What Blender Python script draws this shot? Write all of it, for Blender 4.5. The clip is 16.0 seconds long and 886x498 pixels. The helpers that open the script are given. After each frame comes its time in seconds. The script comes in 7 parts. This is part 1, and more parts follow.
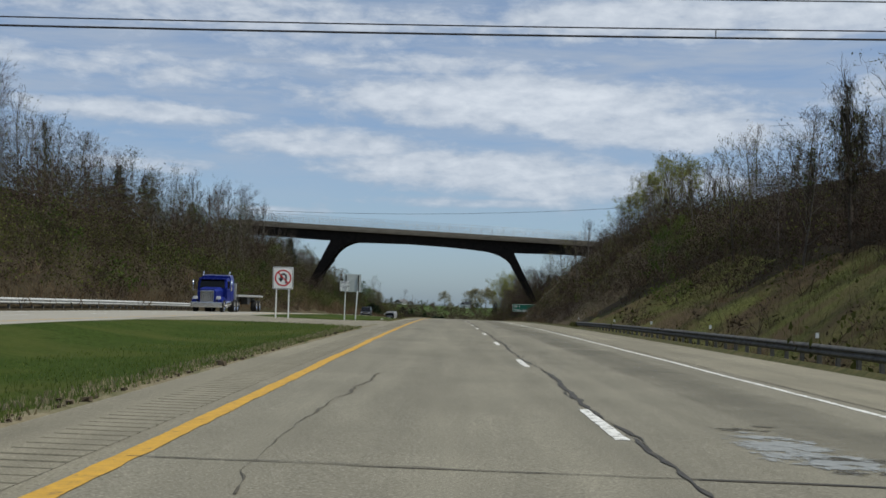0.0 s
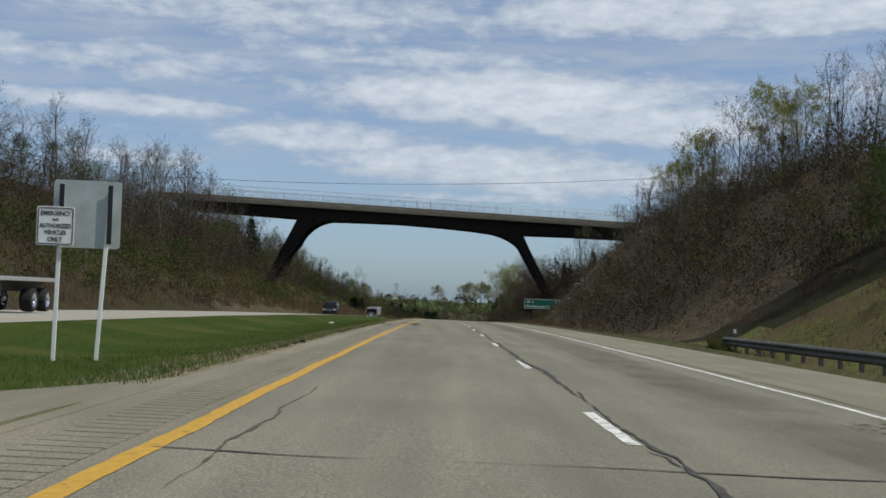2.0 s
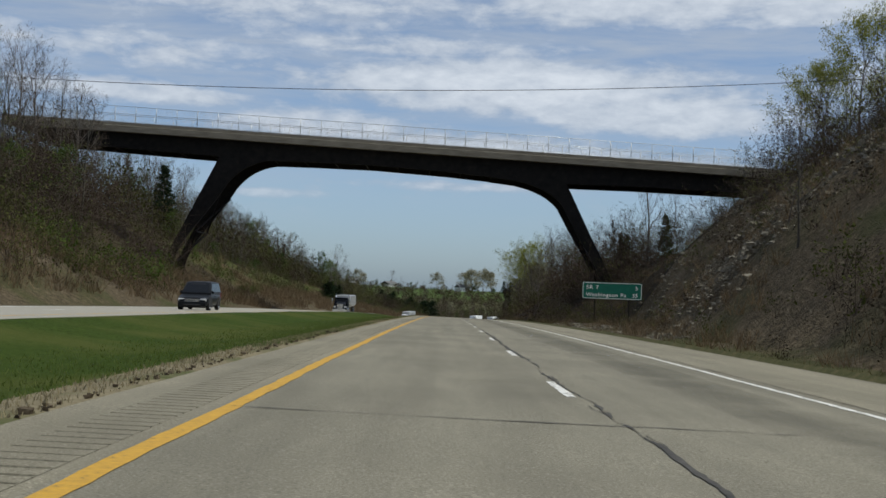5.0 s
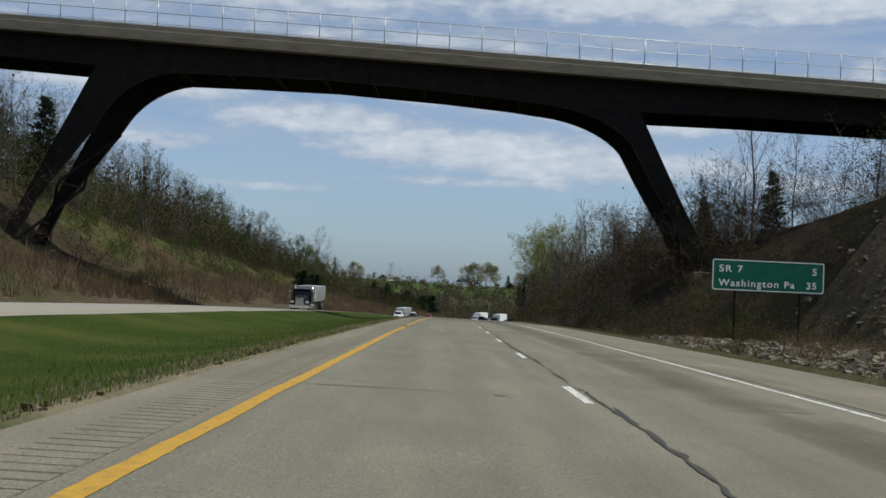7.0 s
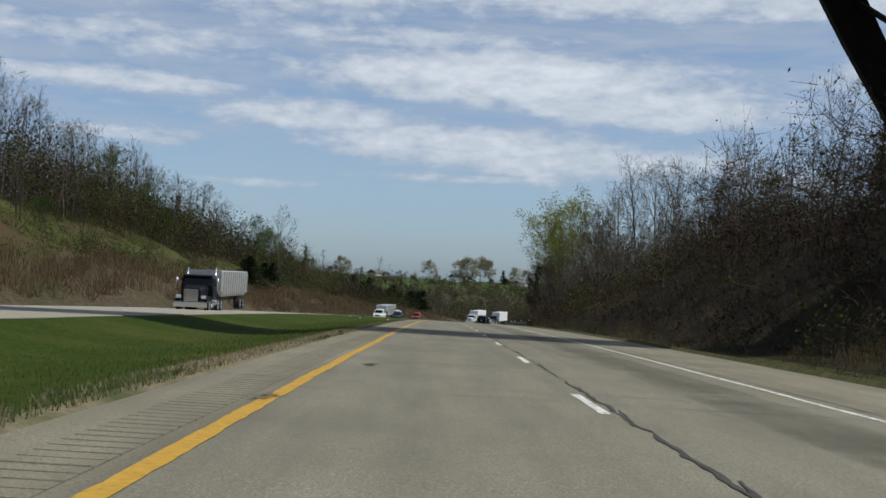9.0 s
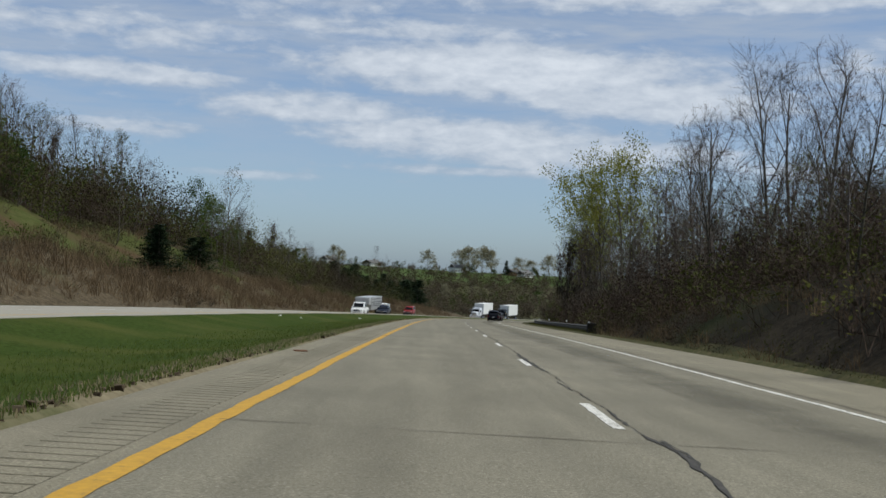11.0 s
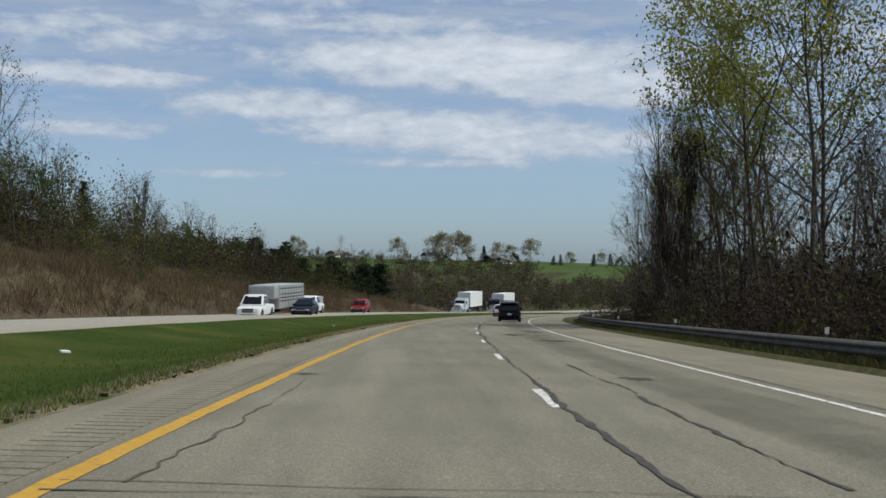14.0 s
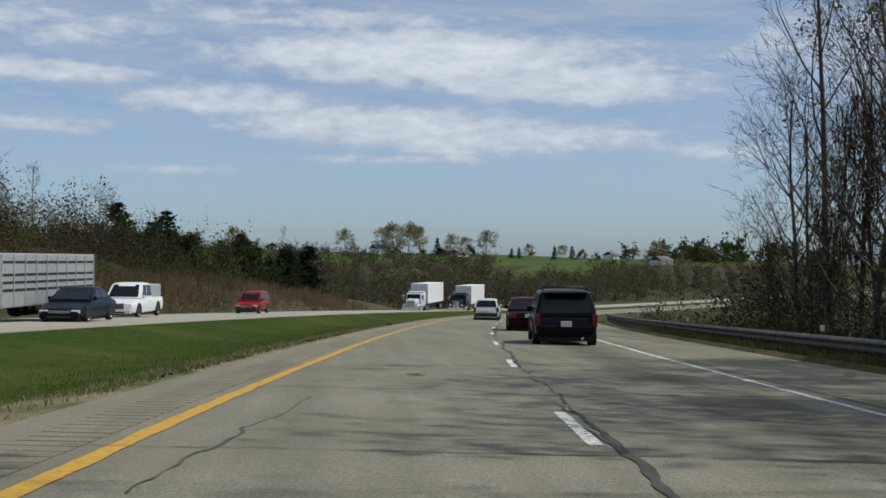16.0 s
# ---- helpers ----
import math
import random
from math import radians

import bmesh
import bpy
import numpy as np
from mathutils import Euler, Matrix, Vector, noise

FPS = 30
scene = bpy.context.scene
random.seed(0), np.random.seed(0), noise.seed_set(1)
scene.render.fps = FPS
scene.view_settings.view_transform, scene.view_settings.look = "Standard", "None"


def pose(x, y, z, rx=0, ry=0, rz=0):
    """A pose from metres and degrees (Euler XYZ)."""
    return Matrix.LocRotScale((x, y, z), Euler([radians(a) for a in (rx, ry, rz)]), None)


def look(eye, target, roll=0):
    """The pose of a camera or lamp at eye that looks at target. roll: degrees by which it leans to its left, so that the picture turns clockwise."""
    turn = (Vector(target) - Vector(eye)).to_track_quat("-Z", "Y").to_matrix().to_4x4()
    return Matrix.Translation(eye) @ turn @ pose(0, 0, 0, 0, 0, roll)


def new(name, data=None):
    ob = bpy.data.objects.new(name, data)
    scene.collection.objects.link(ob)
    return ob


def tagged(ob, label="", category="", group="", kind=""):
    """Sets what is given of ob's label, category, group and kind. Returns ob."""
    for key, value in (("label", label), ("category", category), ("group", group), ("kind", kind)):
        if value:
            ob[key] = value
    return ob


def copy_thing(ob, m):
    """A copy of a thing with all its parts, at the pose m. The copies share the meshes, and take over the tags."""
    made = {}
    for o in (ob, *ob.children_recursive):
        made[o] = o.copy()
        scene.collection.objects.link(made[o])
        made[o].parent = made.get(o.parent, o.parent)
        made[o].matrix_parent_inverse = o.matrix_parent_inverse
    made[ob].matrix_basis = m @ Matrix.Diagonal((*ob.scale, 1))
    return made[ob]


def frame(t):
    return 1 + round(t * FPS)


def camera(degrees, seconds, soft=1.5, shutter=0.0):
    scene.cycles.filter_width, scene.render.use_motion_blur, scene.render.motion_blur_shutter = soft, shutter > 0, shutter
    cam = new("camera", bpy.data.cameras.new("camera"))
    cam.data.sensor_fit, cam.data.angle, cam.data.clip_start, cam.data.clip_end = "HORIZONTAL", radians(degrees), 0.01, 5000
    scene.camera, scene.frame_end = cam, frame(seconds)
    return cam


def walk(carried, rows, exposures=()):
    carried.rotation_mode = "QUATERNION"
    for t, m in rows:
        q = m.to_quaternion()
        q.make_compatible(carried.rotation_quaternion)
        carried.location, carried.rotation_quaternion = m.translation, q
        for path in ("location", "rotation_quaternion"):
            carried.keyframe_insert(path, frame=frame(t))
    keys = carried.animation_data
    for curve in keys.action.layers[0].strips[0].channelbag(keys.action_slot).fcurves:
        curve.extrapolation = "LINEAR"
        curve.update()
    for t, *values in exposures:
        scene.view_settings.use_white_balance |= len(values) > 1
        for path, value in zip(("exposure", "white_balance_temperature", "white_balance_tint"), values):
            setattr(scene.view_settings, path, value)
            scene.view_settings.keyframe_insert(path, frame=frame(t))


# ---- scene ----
# ---- camera ----
# seconds, x, y, z, yaw, pitch, roll
ROWS = (
    (0.0, -1.465, 0.59, 1.073, 0.17, 2.42, 1.50),
    (0.5, -1.476, 15.95, 1.069, 0.04, 2.25, 1.76),
    (1.0, -1.487, 31.28, 1.058, -0.05, 2.26, 1.43),
    (1.5, -1.495, 46.55, 1.033, -0.06, 2.10, 2.01),
    (2.0, -1.494, 61.84, 0.991, -0.14, 2.19, 1.76),
    (2.5, -1.476, 77.23, 0.927, -0.16, 2.15, 1.96),
    (3.0, -1.435, 92.65, 0.841, -0.20, 1.99, 1.98),
    (3.5, -1.366, 108.08, 0.733, -0.22, 1.85, 1.94),
    (4.0, -1.292, 123.49, 0.605, -0.23, 1.76, 1.88),
    (4.5, -1.233, 138.87, 0.458, -0.20, 1.72, 1.98),
    (5.0, -1.179, 154.23, 0.292, -0.16, 1.69, 2.09),
    (5.5, -1.117, 169.59, 0.108, -0.13, 1.65, 2.19),
    (6.0, -1.048, 184.95, -0.093, -0.09, 1.62, 2.30),
    (6.5, -0.985, 200.34, -0.311, -0.06, 1.58, 2.40),
    (7.0, -0.945, 215.81, -0.544, -0.11, 1.47, 2.56),
    (7.5, -0.899, 231.32, -0.793, -0.24, 1.44, 2.58),
    (8.0, -0.821, 246.86, -1.056, -0.28, 1.35, 2.65),
    (8.5, -0.709, 262.40, -1.333, -0.38, 1.35, 2.78),
    (9.0, -0.564, 277.93, -1.626, -0.48, 1.33, 2.54),
    (9.5, -0.398, 293.48, -1.937, -0.49, 1.25, 2.52),
    (10.0, -0.225, 309.12, -2.269, -0.49, 1.16, 2.51),
    (10.5, -0.042, 324.84, -2.625, -0.50, 1.07, 2.49),
    (11.0, 0.149, 340.64, -3.006, -0.51, 0.99, 2.47),
    (11.5, 0.345, 356.50, -3.411, -0.52, 0.90, 2.45),
    (12.0, 0.536, 372.43, -3.843, -0.72, 0.92, 2.25),
    (12.5, 0.742, 388.41, -4.302, -1.11, 0.69, 1.83),
    (13.0, 0.992, 404.42, -4.783, -1.33, 0.64, 1.11),
    (13.5, 1.295, 420.37, -5.279, -1.56, 0.70, 0.53),
    (14.0, 1.642, 436.37, -5.789, -1.78, 0.67, 0.42),
    (14.5, 2.059, 452.54, -6.311, -2.13, 0.71, 0.31),
    (15.0, 2.588, 468.75, -6.843, -2.60, 0.57, 0.45),
    (15.5, 3.263, 484.91, -7.381, -3.34, 0.52, 0.20),
    (16.0, 4.127, 501.13, -7.928, -3.96, 0.51, 0.37),
)
cam = camera(38.03, 16.0, soft=1.6)
walk(cam, [(t, pose(x, y, z, 90 + p, 0, w) @ pose(0, 0, 0, 0, 0, r)) for t, x, y, z, w, p, r in ROWS])

# ---- sky and sun ----
SUN_AZ, SUN_EL = radians(99), radians(56)
world = bpy.data.worlds.new("world")
scene.world = world
world.use_nodes = True
wt = world.node_tree
wt.nodes.clear()


def wnode(kind, **kw):
    n = wt.nodes.new(kind)
    for k, v in kw.items():
        setattr(n, k, v)
    return n


def wmath(op, a, b=0.0, c=0.0, clamp=False):
    n = wnode("ShaderNodeMath", operation=op, use_clamp=clamp)
    for i, v in enumerate((a, b, c)):
        if isinstance(v, (int, float)):
            n.inputs[i].default_value = v
        else:
            wt.links.new(v, n.inputs[i])
    return n.outputs[0]


sky = wnode("ShaderNodeTexSky", sky_type="NISHITA", sun_disc=False, sun_elevation=SUN_EL, sun_rotation=SUN_AZ,
            altitude=300, air_density=1.0, dust_density=0.7, ozone_density=1.6)
geo = wnode("ShaderNodeTexCoord")
sep = wnode("ShaderNodeSeparateXYZ")
wt.links.new(geo.outputs["Generated"], sep.inputs[0])
az = wmath("ARCTAN2", sep.outputs[0], sep.outputs[1])
el = wmath("ARCSINE", sep.outputs[2])
comb = wnode("ShaderNodeCombineXYZ")
wt.links.new(wmath("MULTIPLY", az, 5.0), comb.inputs[0])
wt.links.new(wmath("MULTIPLY", el, 17.0), comb.inputs[1])


def cloud_noise(scale, detail, rough, offset, squash=1.0):
    m = wnode("ShaderNodeMapping")
    m.inputs["Location"].default_value = offset
    m.inputs["Scale"].default_value = (scale, scale * squash, 1)
    wt.links.new(comb.outputs[0], m.inputs[0])
    n = wnode("ShaderNodeTexNoise")
    n.inputs["Scale"].default_value = 1.0
    n.inputs["Detail"].default_value = detail
    n.inputs["Roughness"].default_value = rough
    n.inputs["Distortion"].default_value = 0.25
    wt.links.new(m.outputs[0], n.inputs[0])
    return n.outputs[0]


big = cloud_noise(1.3, 4, 0.5, (3.1, 0.4, 0))
fine = cloud_noise(4.2, 9, 0.62, (7.7, 2.2, 0), .9)
puff = cloud_noise(9.0, 6, 0.6, (2.3, 5.9, 0), .62)
wisp = cloud_noise(1.6, 8, 0.6, (1.7, 9.2, 0), 2.2)
# the larger clouds: bearing, height, half width, half height in degrees, and weight
CLOUDS = ((3.2, 8.9, 9.5, 1.15, 1.2), (9.5, 7.9, 5.5, .95, 1.05), (-13.5, 8.0, 6.5, .5, .85), (-5.5, 7.0, 4.6, .75, .95), (1.5, 6.0, 7.5, .8, 1.0), (7.5, 5.4, 7, .75, .95),
          (-13, 5.7, 3.0, .35, .75), (-8.2, 3.9, 2.6, .2, .75), (1.5, 4.5, 5, .22, .6), (12, 12.6, 14, 1.0, .95), (-9, 12.4, 13, 1.1, .7), (-14, 9.9, 10, .8, .62), (-2, 10.6, 8, .5, .6),
          (15.5, 4.9, 4, .5, .6), (24, 9, 8, 2, .7), (-32, 8, 12, 2.4, .7))
cover = None
for a, e, wa, we, wgt in CLOUDS:
    u = wmath("DIVIDE", wmath("SUBTRACT", az, radians(a)), radians(wa))
    v = wmath("DIVIDE", wmath("SUBTRACT", el, radians(e)), radians(we))
    d = wmath("SQRT", wmath("ADD", wmath("MULTIPLY", u, u), wmath("MULTIPLY", v, v)))
    c = wmath("MULTIPLY", wmath("SUBTRACT", 1.5, d, clamp=True), wgt)
    cover = c if cover is None else wmath("MAXIMUM", cover, c)
high = wmath("MULTIPLY_ADD", wmath("SUBTRACT", el, radians(15), clamp=True), 3.0, 0.0, clamp=True)
cover = wmath("MAXIMUM", cover, wmath("MINIMUM", high, 0.42))
noisy = wmath("ADD", wmath("MULTIPLY", wmath("SUBTRACT", fine, .5), 1.7), wmath("MULTIPLY", wmath("SUBTRACT", big, .5), .9))
mask = wmath("ADD", wmath("ADD", cover, noisy), wmath("MULTIPLY", wmath("SUBTRACT", puff, .5), .45))
ramp = wnode("ShaderNodeMapRange", interpolation_type="SMOOTHSTEP")
ramp.inputs["From Min"].default_value = -0.10
ramp.inputs["From Max"].default_value = 0.92
wt.links.new(mask, ramp.inputs["Value"])
veil = wmath("MULTIPLY", wmath("SUBTRACT", wisp, .30, clamp=True), wmath("MULTIPLY", wmath("SUBTRACT", el, radians(2.5), clamp=True), 9.0, clamp=True))
low = wmath("MULTIPLY", wmath("SUBTRACT", el, radians(2.4), clamp=True), 26.0, clamp=True)
cover = wmath("MULTIPLY", wmath("MAXIMUM", wmath("MULTIPLY", ramp.outputs[0], 0.9), wmath("MULTIPLY", veil, 2.1)), low)
cmix = wnode("ShaderNodeMix", data_type="RGBA")
wt.links.new(cover, cmix.inputs["Factor"])
haze = wnode("ShaderNodeValToRGB")
haze.color_ramp.elements[0].position, haze.color_ramp.elements[0].color = 0.0, (.60, .79, 1.16, 1)
e_ = haze.color_ramp.elements.new(.07)
e_.color = (.78, .885, 1.10, 1)
haze.color_ramp.elements[2].position, haze.color_ramp.elements[2].color = 0.30, (.98, .98, 1.02, 1)
wt.links.new(wmath("MAXIMUM", sep.outputs[2], 0.0), haze.inputs[0])
tint = wnode("ShaderNodeMix", data_type="RGBA", blend_type="MULTIPLY")
tint.inputs["Factor"].default_value = 1.0
wt.links.new(haze.outputs[0], tint.inputs["B"])
wt.links.new(sky.outputs[0], tint.inputs["A"])
wt.links.new(tint.outputs["Result"], cmix.inputs["A"])
cshade = wnode("ShaderNodeMix", data_type="RGBA")
wt.links.new(wmath("ADD", wmath("MULTIPLY_ADD", wmath("SUBTRACT", mask, .45), 0.8, 0.1), wmath("MULTIPLY", wmath("SUBTRACT", puff, .5), .9), clamp=True), cshade.inputs["Factor"])
cshade.inputs["A"].default_value = (4.3, 5.0, 6.0, 1)
cshade.inputs["B"].default_value = (7.6, 8.15, 8.8, 1)
wt.links.new(cshade.outputs["Result"], cmix.inputs["B"])
bg = wnode("ShaderNodeBackground")
bg.inputs["Strength"].default_value = 0.095
wt.links.new(cmix.outputs["Result"], bg.inputs["Color"])
wout = wnode("ShaderNodeOutputWorld")
wt.links.new(bg.outputs[0], wout.inputs[0])

sun = new("sun", bpy.data.lights.new("sun", "SUN"))
sun.data.energy, sun.data.angle, sun.data.color = 3.5, radians(0.6), (0.935, 0.945, 0.87)
sun.matrix_world = look((0, 0, 0), (-math.sin(SUN_AZ) * math.cos(SUN_EL), -math.cos(SUN_AZ) * math.cos(SUN_EL), -math.sin(SUN_EL)))
scene.view_settings.exposure = 0.0

# ---- the road's line: bends and grades ----
GRADE_S = (0, 30, 123, 200, 277, 355, 403, 501, 700, 1100, 3000)
GRADE_V = (0, -.0005, -.0090, -.0148, -.0190, -.0260, -.0310, -.0340, -.036, .0, .010)
ST = np.arange(-300.0, 3000.0, 1.0)


def bend(s):
    """A long straight, a spiral from station 390, then an even curve."""
    b = .0000312 * np.clip(s, 0, 350)
    k = 7.74e-6 * np.clip(s - 390, 0, 130)
    return b + k * np.clip(s - 390, 0, 130) / 2 + k * np.clip(s - 520, 0, None)


HEAD = bend(ST)
_g = np.interp(ST, GRADE_S, GRADE_V)
_g = np.convolve(np.pad(_g, 30, mode="edge"), np.ones(61) / 61, "valid")
RX, RY, RZ = np.cumsum(np.sin(HEAD)), np.cumsum(np.cos(HEAD)), np.cumsum(_g)
RX, RY, RZ = RX - RX[300], RY - RY[300], RZ - RZ[300]


def line(s, x=0.0, dz=0.0):
    """World place(s) at station s, offset x to the right, dz above the road's line."""
    h = np.interp(s, ST, HEAD)
    return np.stack(np.broadcast_arrays(np.interp(s, ST, RX) + x * np.cos(h), np.interp(s, ST, RY) - x * np.sin(h), np.interp(s, ST, RZ) + dz), -1)


def at(s, x, dz=0.0, turn=0.0):
    """A pose on the road's line: y axis along the road, turned left by so many degrees."""
    p = line(s, x, dz)
    return pose(*[float(v) for v in p], 0, 0, -math.degrees(float(np.interp(s, ST, HEAD))) + turn)


LANE_R, YEL, EDGE_L, EDGE_R = 3.42, -3.46, -4.74, 6.6
OPP_IN, OPP_OUT = -13.3, -23.0


def crown(x):
    return -0.016 * x


def vn(x, y, f=1.0, seed=0.0):
    """Smooth value noise in -1..1 for arrays."""
    x, y = np.asarray(x, float) * f + seed * 17.3, np.asarray(y, float) * f + seed * 5.1
    i, j = np.floor(x), np.floor(y)
    u, v = x - i, y - j
    u, v = u * u * (3 - 2 * u), v * v * (3 - 2 * v)

    def h(a, b):
        q = np.sin(a * 127.1 + b * 311.7 + seed) * 43758.5453
        return 2 * (q - np.floor(q)) - 1
    return (h(i, j) * (1 - u) + h(i + 1, j) * u) * (1 - v) + (h(i, j + 1) * (1 - u) + h(i + 1, j + 1) * u) * v


HR_S, HR_V = (-150, 60, 150, 295, 325, 375, 405, 435, 480, 600, 760), (18, 22, 32, 32, 21, 15, 7, -1.5, -5, -8, -8)
HL_S, HL_V = (-150, 60, 130, 200, 290, 335, 400, 450, 520, 570, 610, 640, 760), (13, 14, 17, 20, 24, 24, 19, 16, 13, 11, 7, 3, -2)


def near_ground(s, x):
    """Height of the ground above the road's line (arrays)."""
    s, x = np.broadcast_arrays(np.asarray(s, float), np.asarray(x, float))
    n1, n2 = vn(s, x, 0.045, 1), vn(s, x, 0.16, 2)
    # right bank
    hr = np.interp(s, HR_S, HR_V)
    toe = np.interp(s, (0, 100, 150, 230, 250, 268, 292, 320, 360, 430), (13, 11.6, 10.4, 10.8, 14.2, 17.2, 17.2, 13.6, 10.5, 9.3))
    rise = np.interp(s, (60, 110, 150, 235, 262, 288, 312, 330, 420), (.40, .46, .84, .88, 1.2, 1.15, .7, .66, .58))
    d = np.clip(x - toe + 0.8 * vn(s, 0 * s, 0.05, 5), 0, None)
    up_r = np.minimum(d * rise, rise * 13 + (d - 13) * 0.5)
    up_r = np.where(hr > 0, hr * (1 - np.exp(-up_r / np.maximum(hr, 1) * 1.25)), hr * (1 - np.exp(-d * 0.09)))
    z = np.where(x > 6.6, -0.14 - 0.3 * np.clip((x - 6.6) / 1.2, 0, 1) * np.clip((10.5 - x) / 2.5, 0, 1) + up_r, 0)
    gully = np.clip((s - 215) / 20, 0, 1) * np.clip((312 - s) / 20, 0, 1)
    rough = np.clip((x - toe) / 6, 0, 1) * (1.1 * n1 + 0.35 * n2 + gully * (1.0 * np.abs(vn(s, x * .3, .23, 18)) + .5 * vn(s, x, .5, 19) - .5))
    # left bank
    hl = np.interp(s, HL_S, HL_V)
    e = np.clip(-24.3 - x, 0, None)
    low = np.interp(s, (0, 250, 320, 400, 520), (0.62, 0.5, 0.36, 0.42, 0.42))
    up_l = np.where(e < 13, e * low, 13 * low + (e - 13) * 0.82)
    up_l = np.where(hl > 0, hl * (1 - np.exp(-up_l / np.maximum(hl, 1) * 1.15)), hl * (1 - np.exp(-e * .08)))
    zl = 0.24 + up_l - 0.18 * np.clip(e / 1, 0, 1) * np.clip((3 - e) / 2, 0, 1)
    z = np.where(x < OPP_OUT + 0.01, zl, z)
    rough = np.where(x < -24, np.clip(e / 5, 0, 1) * (1.2 * n1 + 0.4 * n2), rough)
    # median
    f = np.clip((x - OPP_IN) / (EDGE_L - OPP_IN), 0, 1)
    zm = 0.22 + (0.092 - 0.22) * f - 0.42 * np.sin(np.pi * f) ** 1.3 * np.clip((np.abs(s - 64) - 11) / 14, 0.06, 1) + 0.02 * n2
    z = np.where((x >= OPP_IN) & (x <= EDGE_L), zm, z)
    z = np.where((x > EDGE_L) & (x < EDGE_R), crown(x) - 0.12, z)
    z = np.where((x > OPP_OUT) & (x < OPP_IN), 0.10, z)
    return z + rough


def far_ground(X, Y):
    """Height of the far country in the world (arrays)."""
    u = np.asarray(Y, float) + 0.12 * np.asarray(X, float)
    t = np.clip((u - 1040 - 0.10 * X + 60 * vn(X, Y, 0.004, 8)) / 400, 0, 1)
    left = np.clip((-X - 60) / 160, 0, 1) * np.clip((u - 720) / 150, 0, 1)
    hill = t * t * (3 - 2 * t)
    z = -21.5 + (18.5 + np.clip(-(X - 60) * 0.02, -7, 5)) * np.maximum(hill, 0.62 * left) + 2.2 * vn(X, Y, 0.011, 9) * np.maximum(hill, 0.3)
    return z - np.clip((u - 1560) * 0.02, 0, 25)


def road_gap(X, Y):
    """Nearest station and sideways offset from the road's line for world places (arrays)."""
    X, Y = np.asarray(X, float).ravel(), np.asarray(Y, float).ravel()
    S, O = np.zeros(len(X)), np.zeros(len(X))
    c = slice(900, 2000, 4)
    for k in range(0, len(X), 2000):
        d = (X[k:k + 2000, None] - RX[c]) ** 2 + (Y[k:k + 2000, None] - RY[c]) ** 2
        i = d.argmin(1) * 4 + 900
        h = HEAD[i]
        dx, dy = X[k:k + 2000] - RX[i], Y[k:k + 2000] - RY[i]
        S[k:k + 2000], O[k:k + 2000] = ST[i] + dx * np.sin(h) + dy * np.cos(h), dx * np.cos(h) - dy * np.sin(h)
    return S, O


FAR_FROM, MEADOW_Z = 760.0, -13.0
FH = float(np.interp(FAR_FROM, ST, HEAD))
FX, FY = float(np.interp(FAR_FROM, ST, RX)), float(np.interp(FAR_FROM, ST, RY))


def ground_points(s, x):
    """World places on the ground sheet for grid values s (along) and x (across)."""
    s, x = np.broadcast_arrays(np.asarray(s, float), np.asarray(x, float))
    shp = s.shape
    s, x = s.ravel(), x.ravel()
    near = s <= FAR_FROM
    over = np.clip(s - FAR_FROM, 0, None)
    P = line(np.minimum(s, FAR_FROM), x)
    X, Y = P[:, 0] + over * math.sin(FH), P[:, 1] + over * math.cos(FH)
    Z = np.interp(np.minimum(s, FAR_FROM), ST, RZ) + near_ground(np.minimum(s, FAR_FROM), x)
    far = far_ground(X, Y)
    k = (~near) & (np.abs(x) < 700) & (s < 1500)
    if k.any():
        S, O = road_gap(X[k], Y[k])
        rz = np.interp(S, ST, RZ)
        side = np.clip((np.abs(O + 8) - 22) / 45, 0, 1)
        side = side * side * (3 - 2 * side)
        far[k] = (rz - 0.15) * (1 - side) + far[k] * side
    mix = np.clip((s - 640) / 120, 0, 1) * np.clip((np.abs(x + 8) - 24) / 40, 0, 1)
    mix = np.where(near, mix, 1.0)
    Z = Z * (1 - mix) + far * mix
    Z = np.where(near & (np.abs(x) > 120), Z + np.clip((np.abs(x) - 120) * 0.01, 0, 14) * (1 - mix), Z)
    return np.stack([X, Y, Z], -1).reshape(shp + (3,))


def ground_at(s, x):
    return Vector([float(v) for v in ground_points(s, x)])


# ---- materials ----
def material(name, base, rough=0.8, metal=0.0, spec=0.5):
    m = bpy.data.materials.new(name)
    m.use_nodes = True
    b = m.node_tree.nodes["Principled BSDF"]
    b.inputs["Base Color"].default_value = (*base, 1)
    b.inputs["Roughness"].default_value = rough
    b.inputs["Metallic"].default_value = metal
    b.inputs["Specular IOR Level"].default_value = spec
    return m


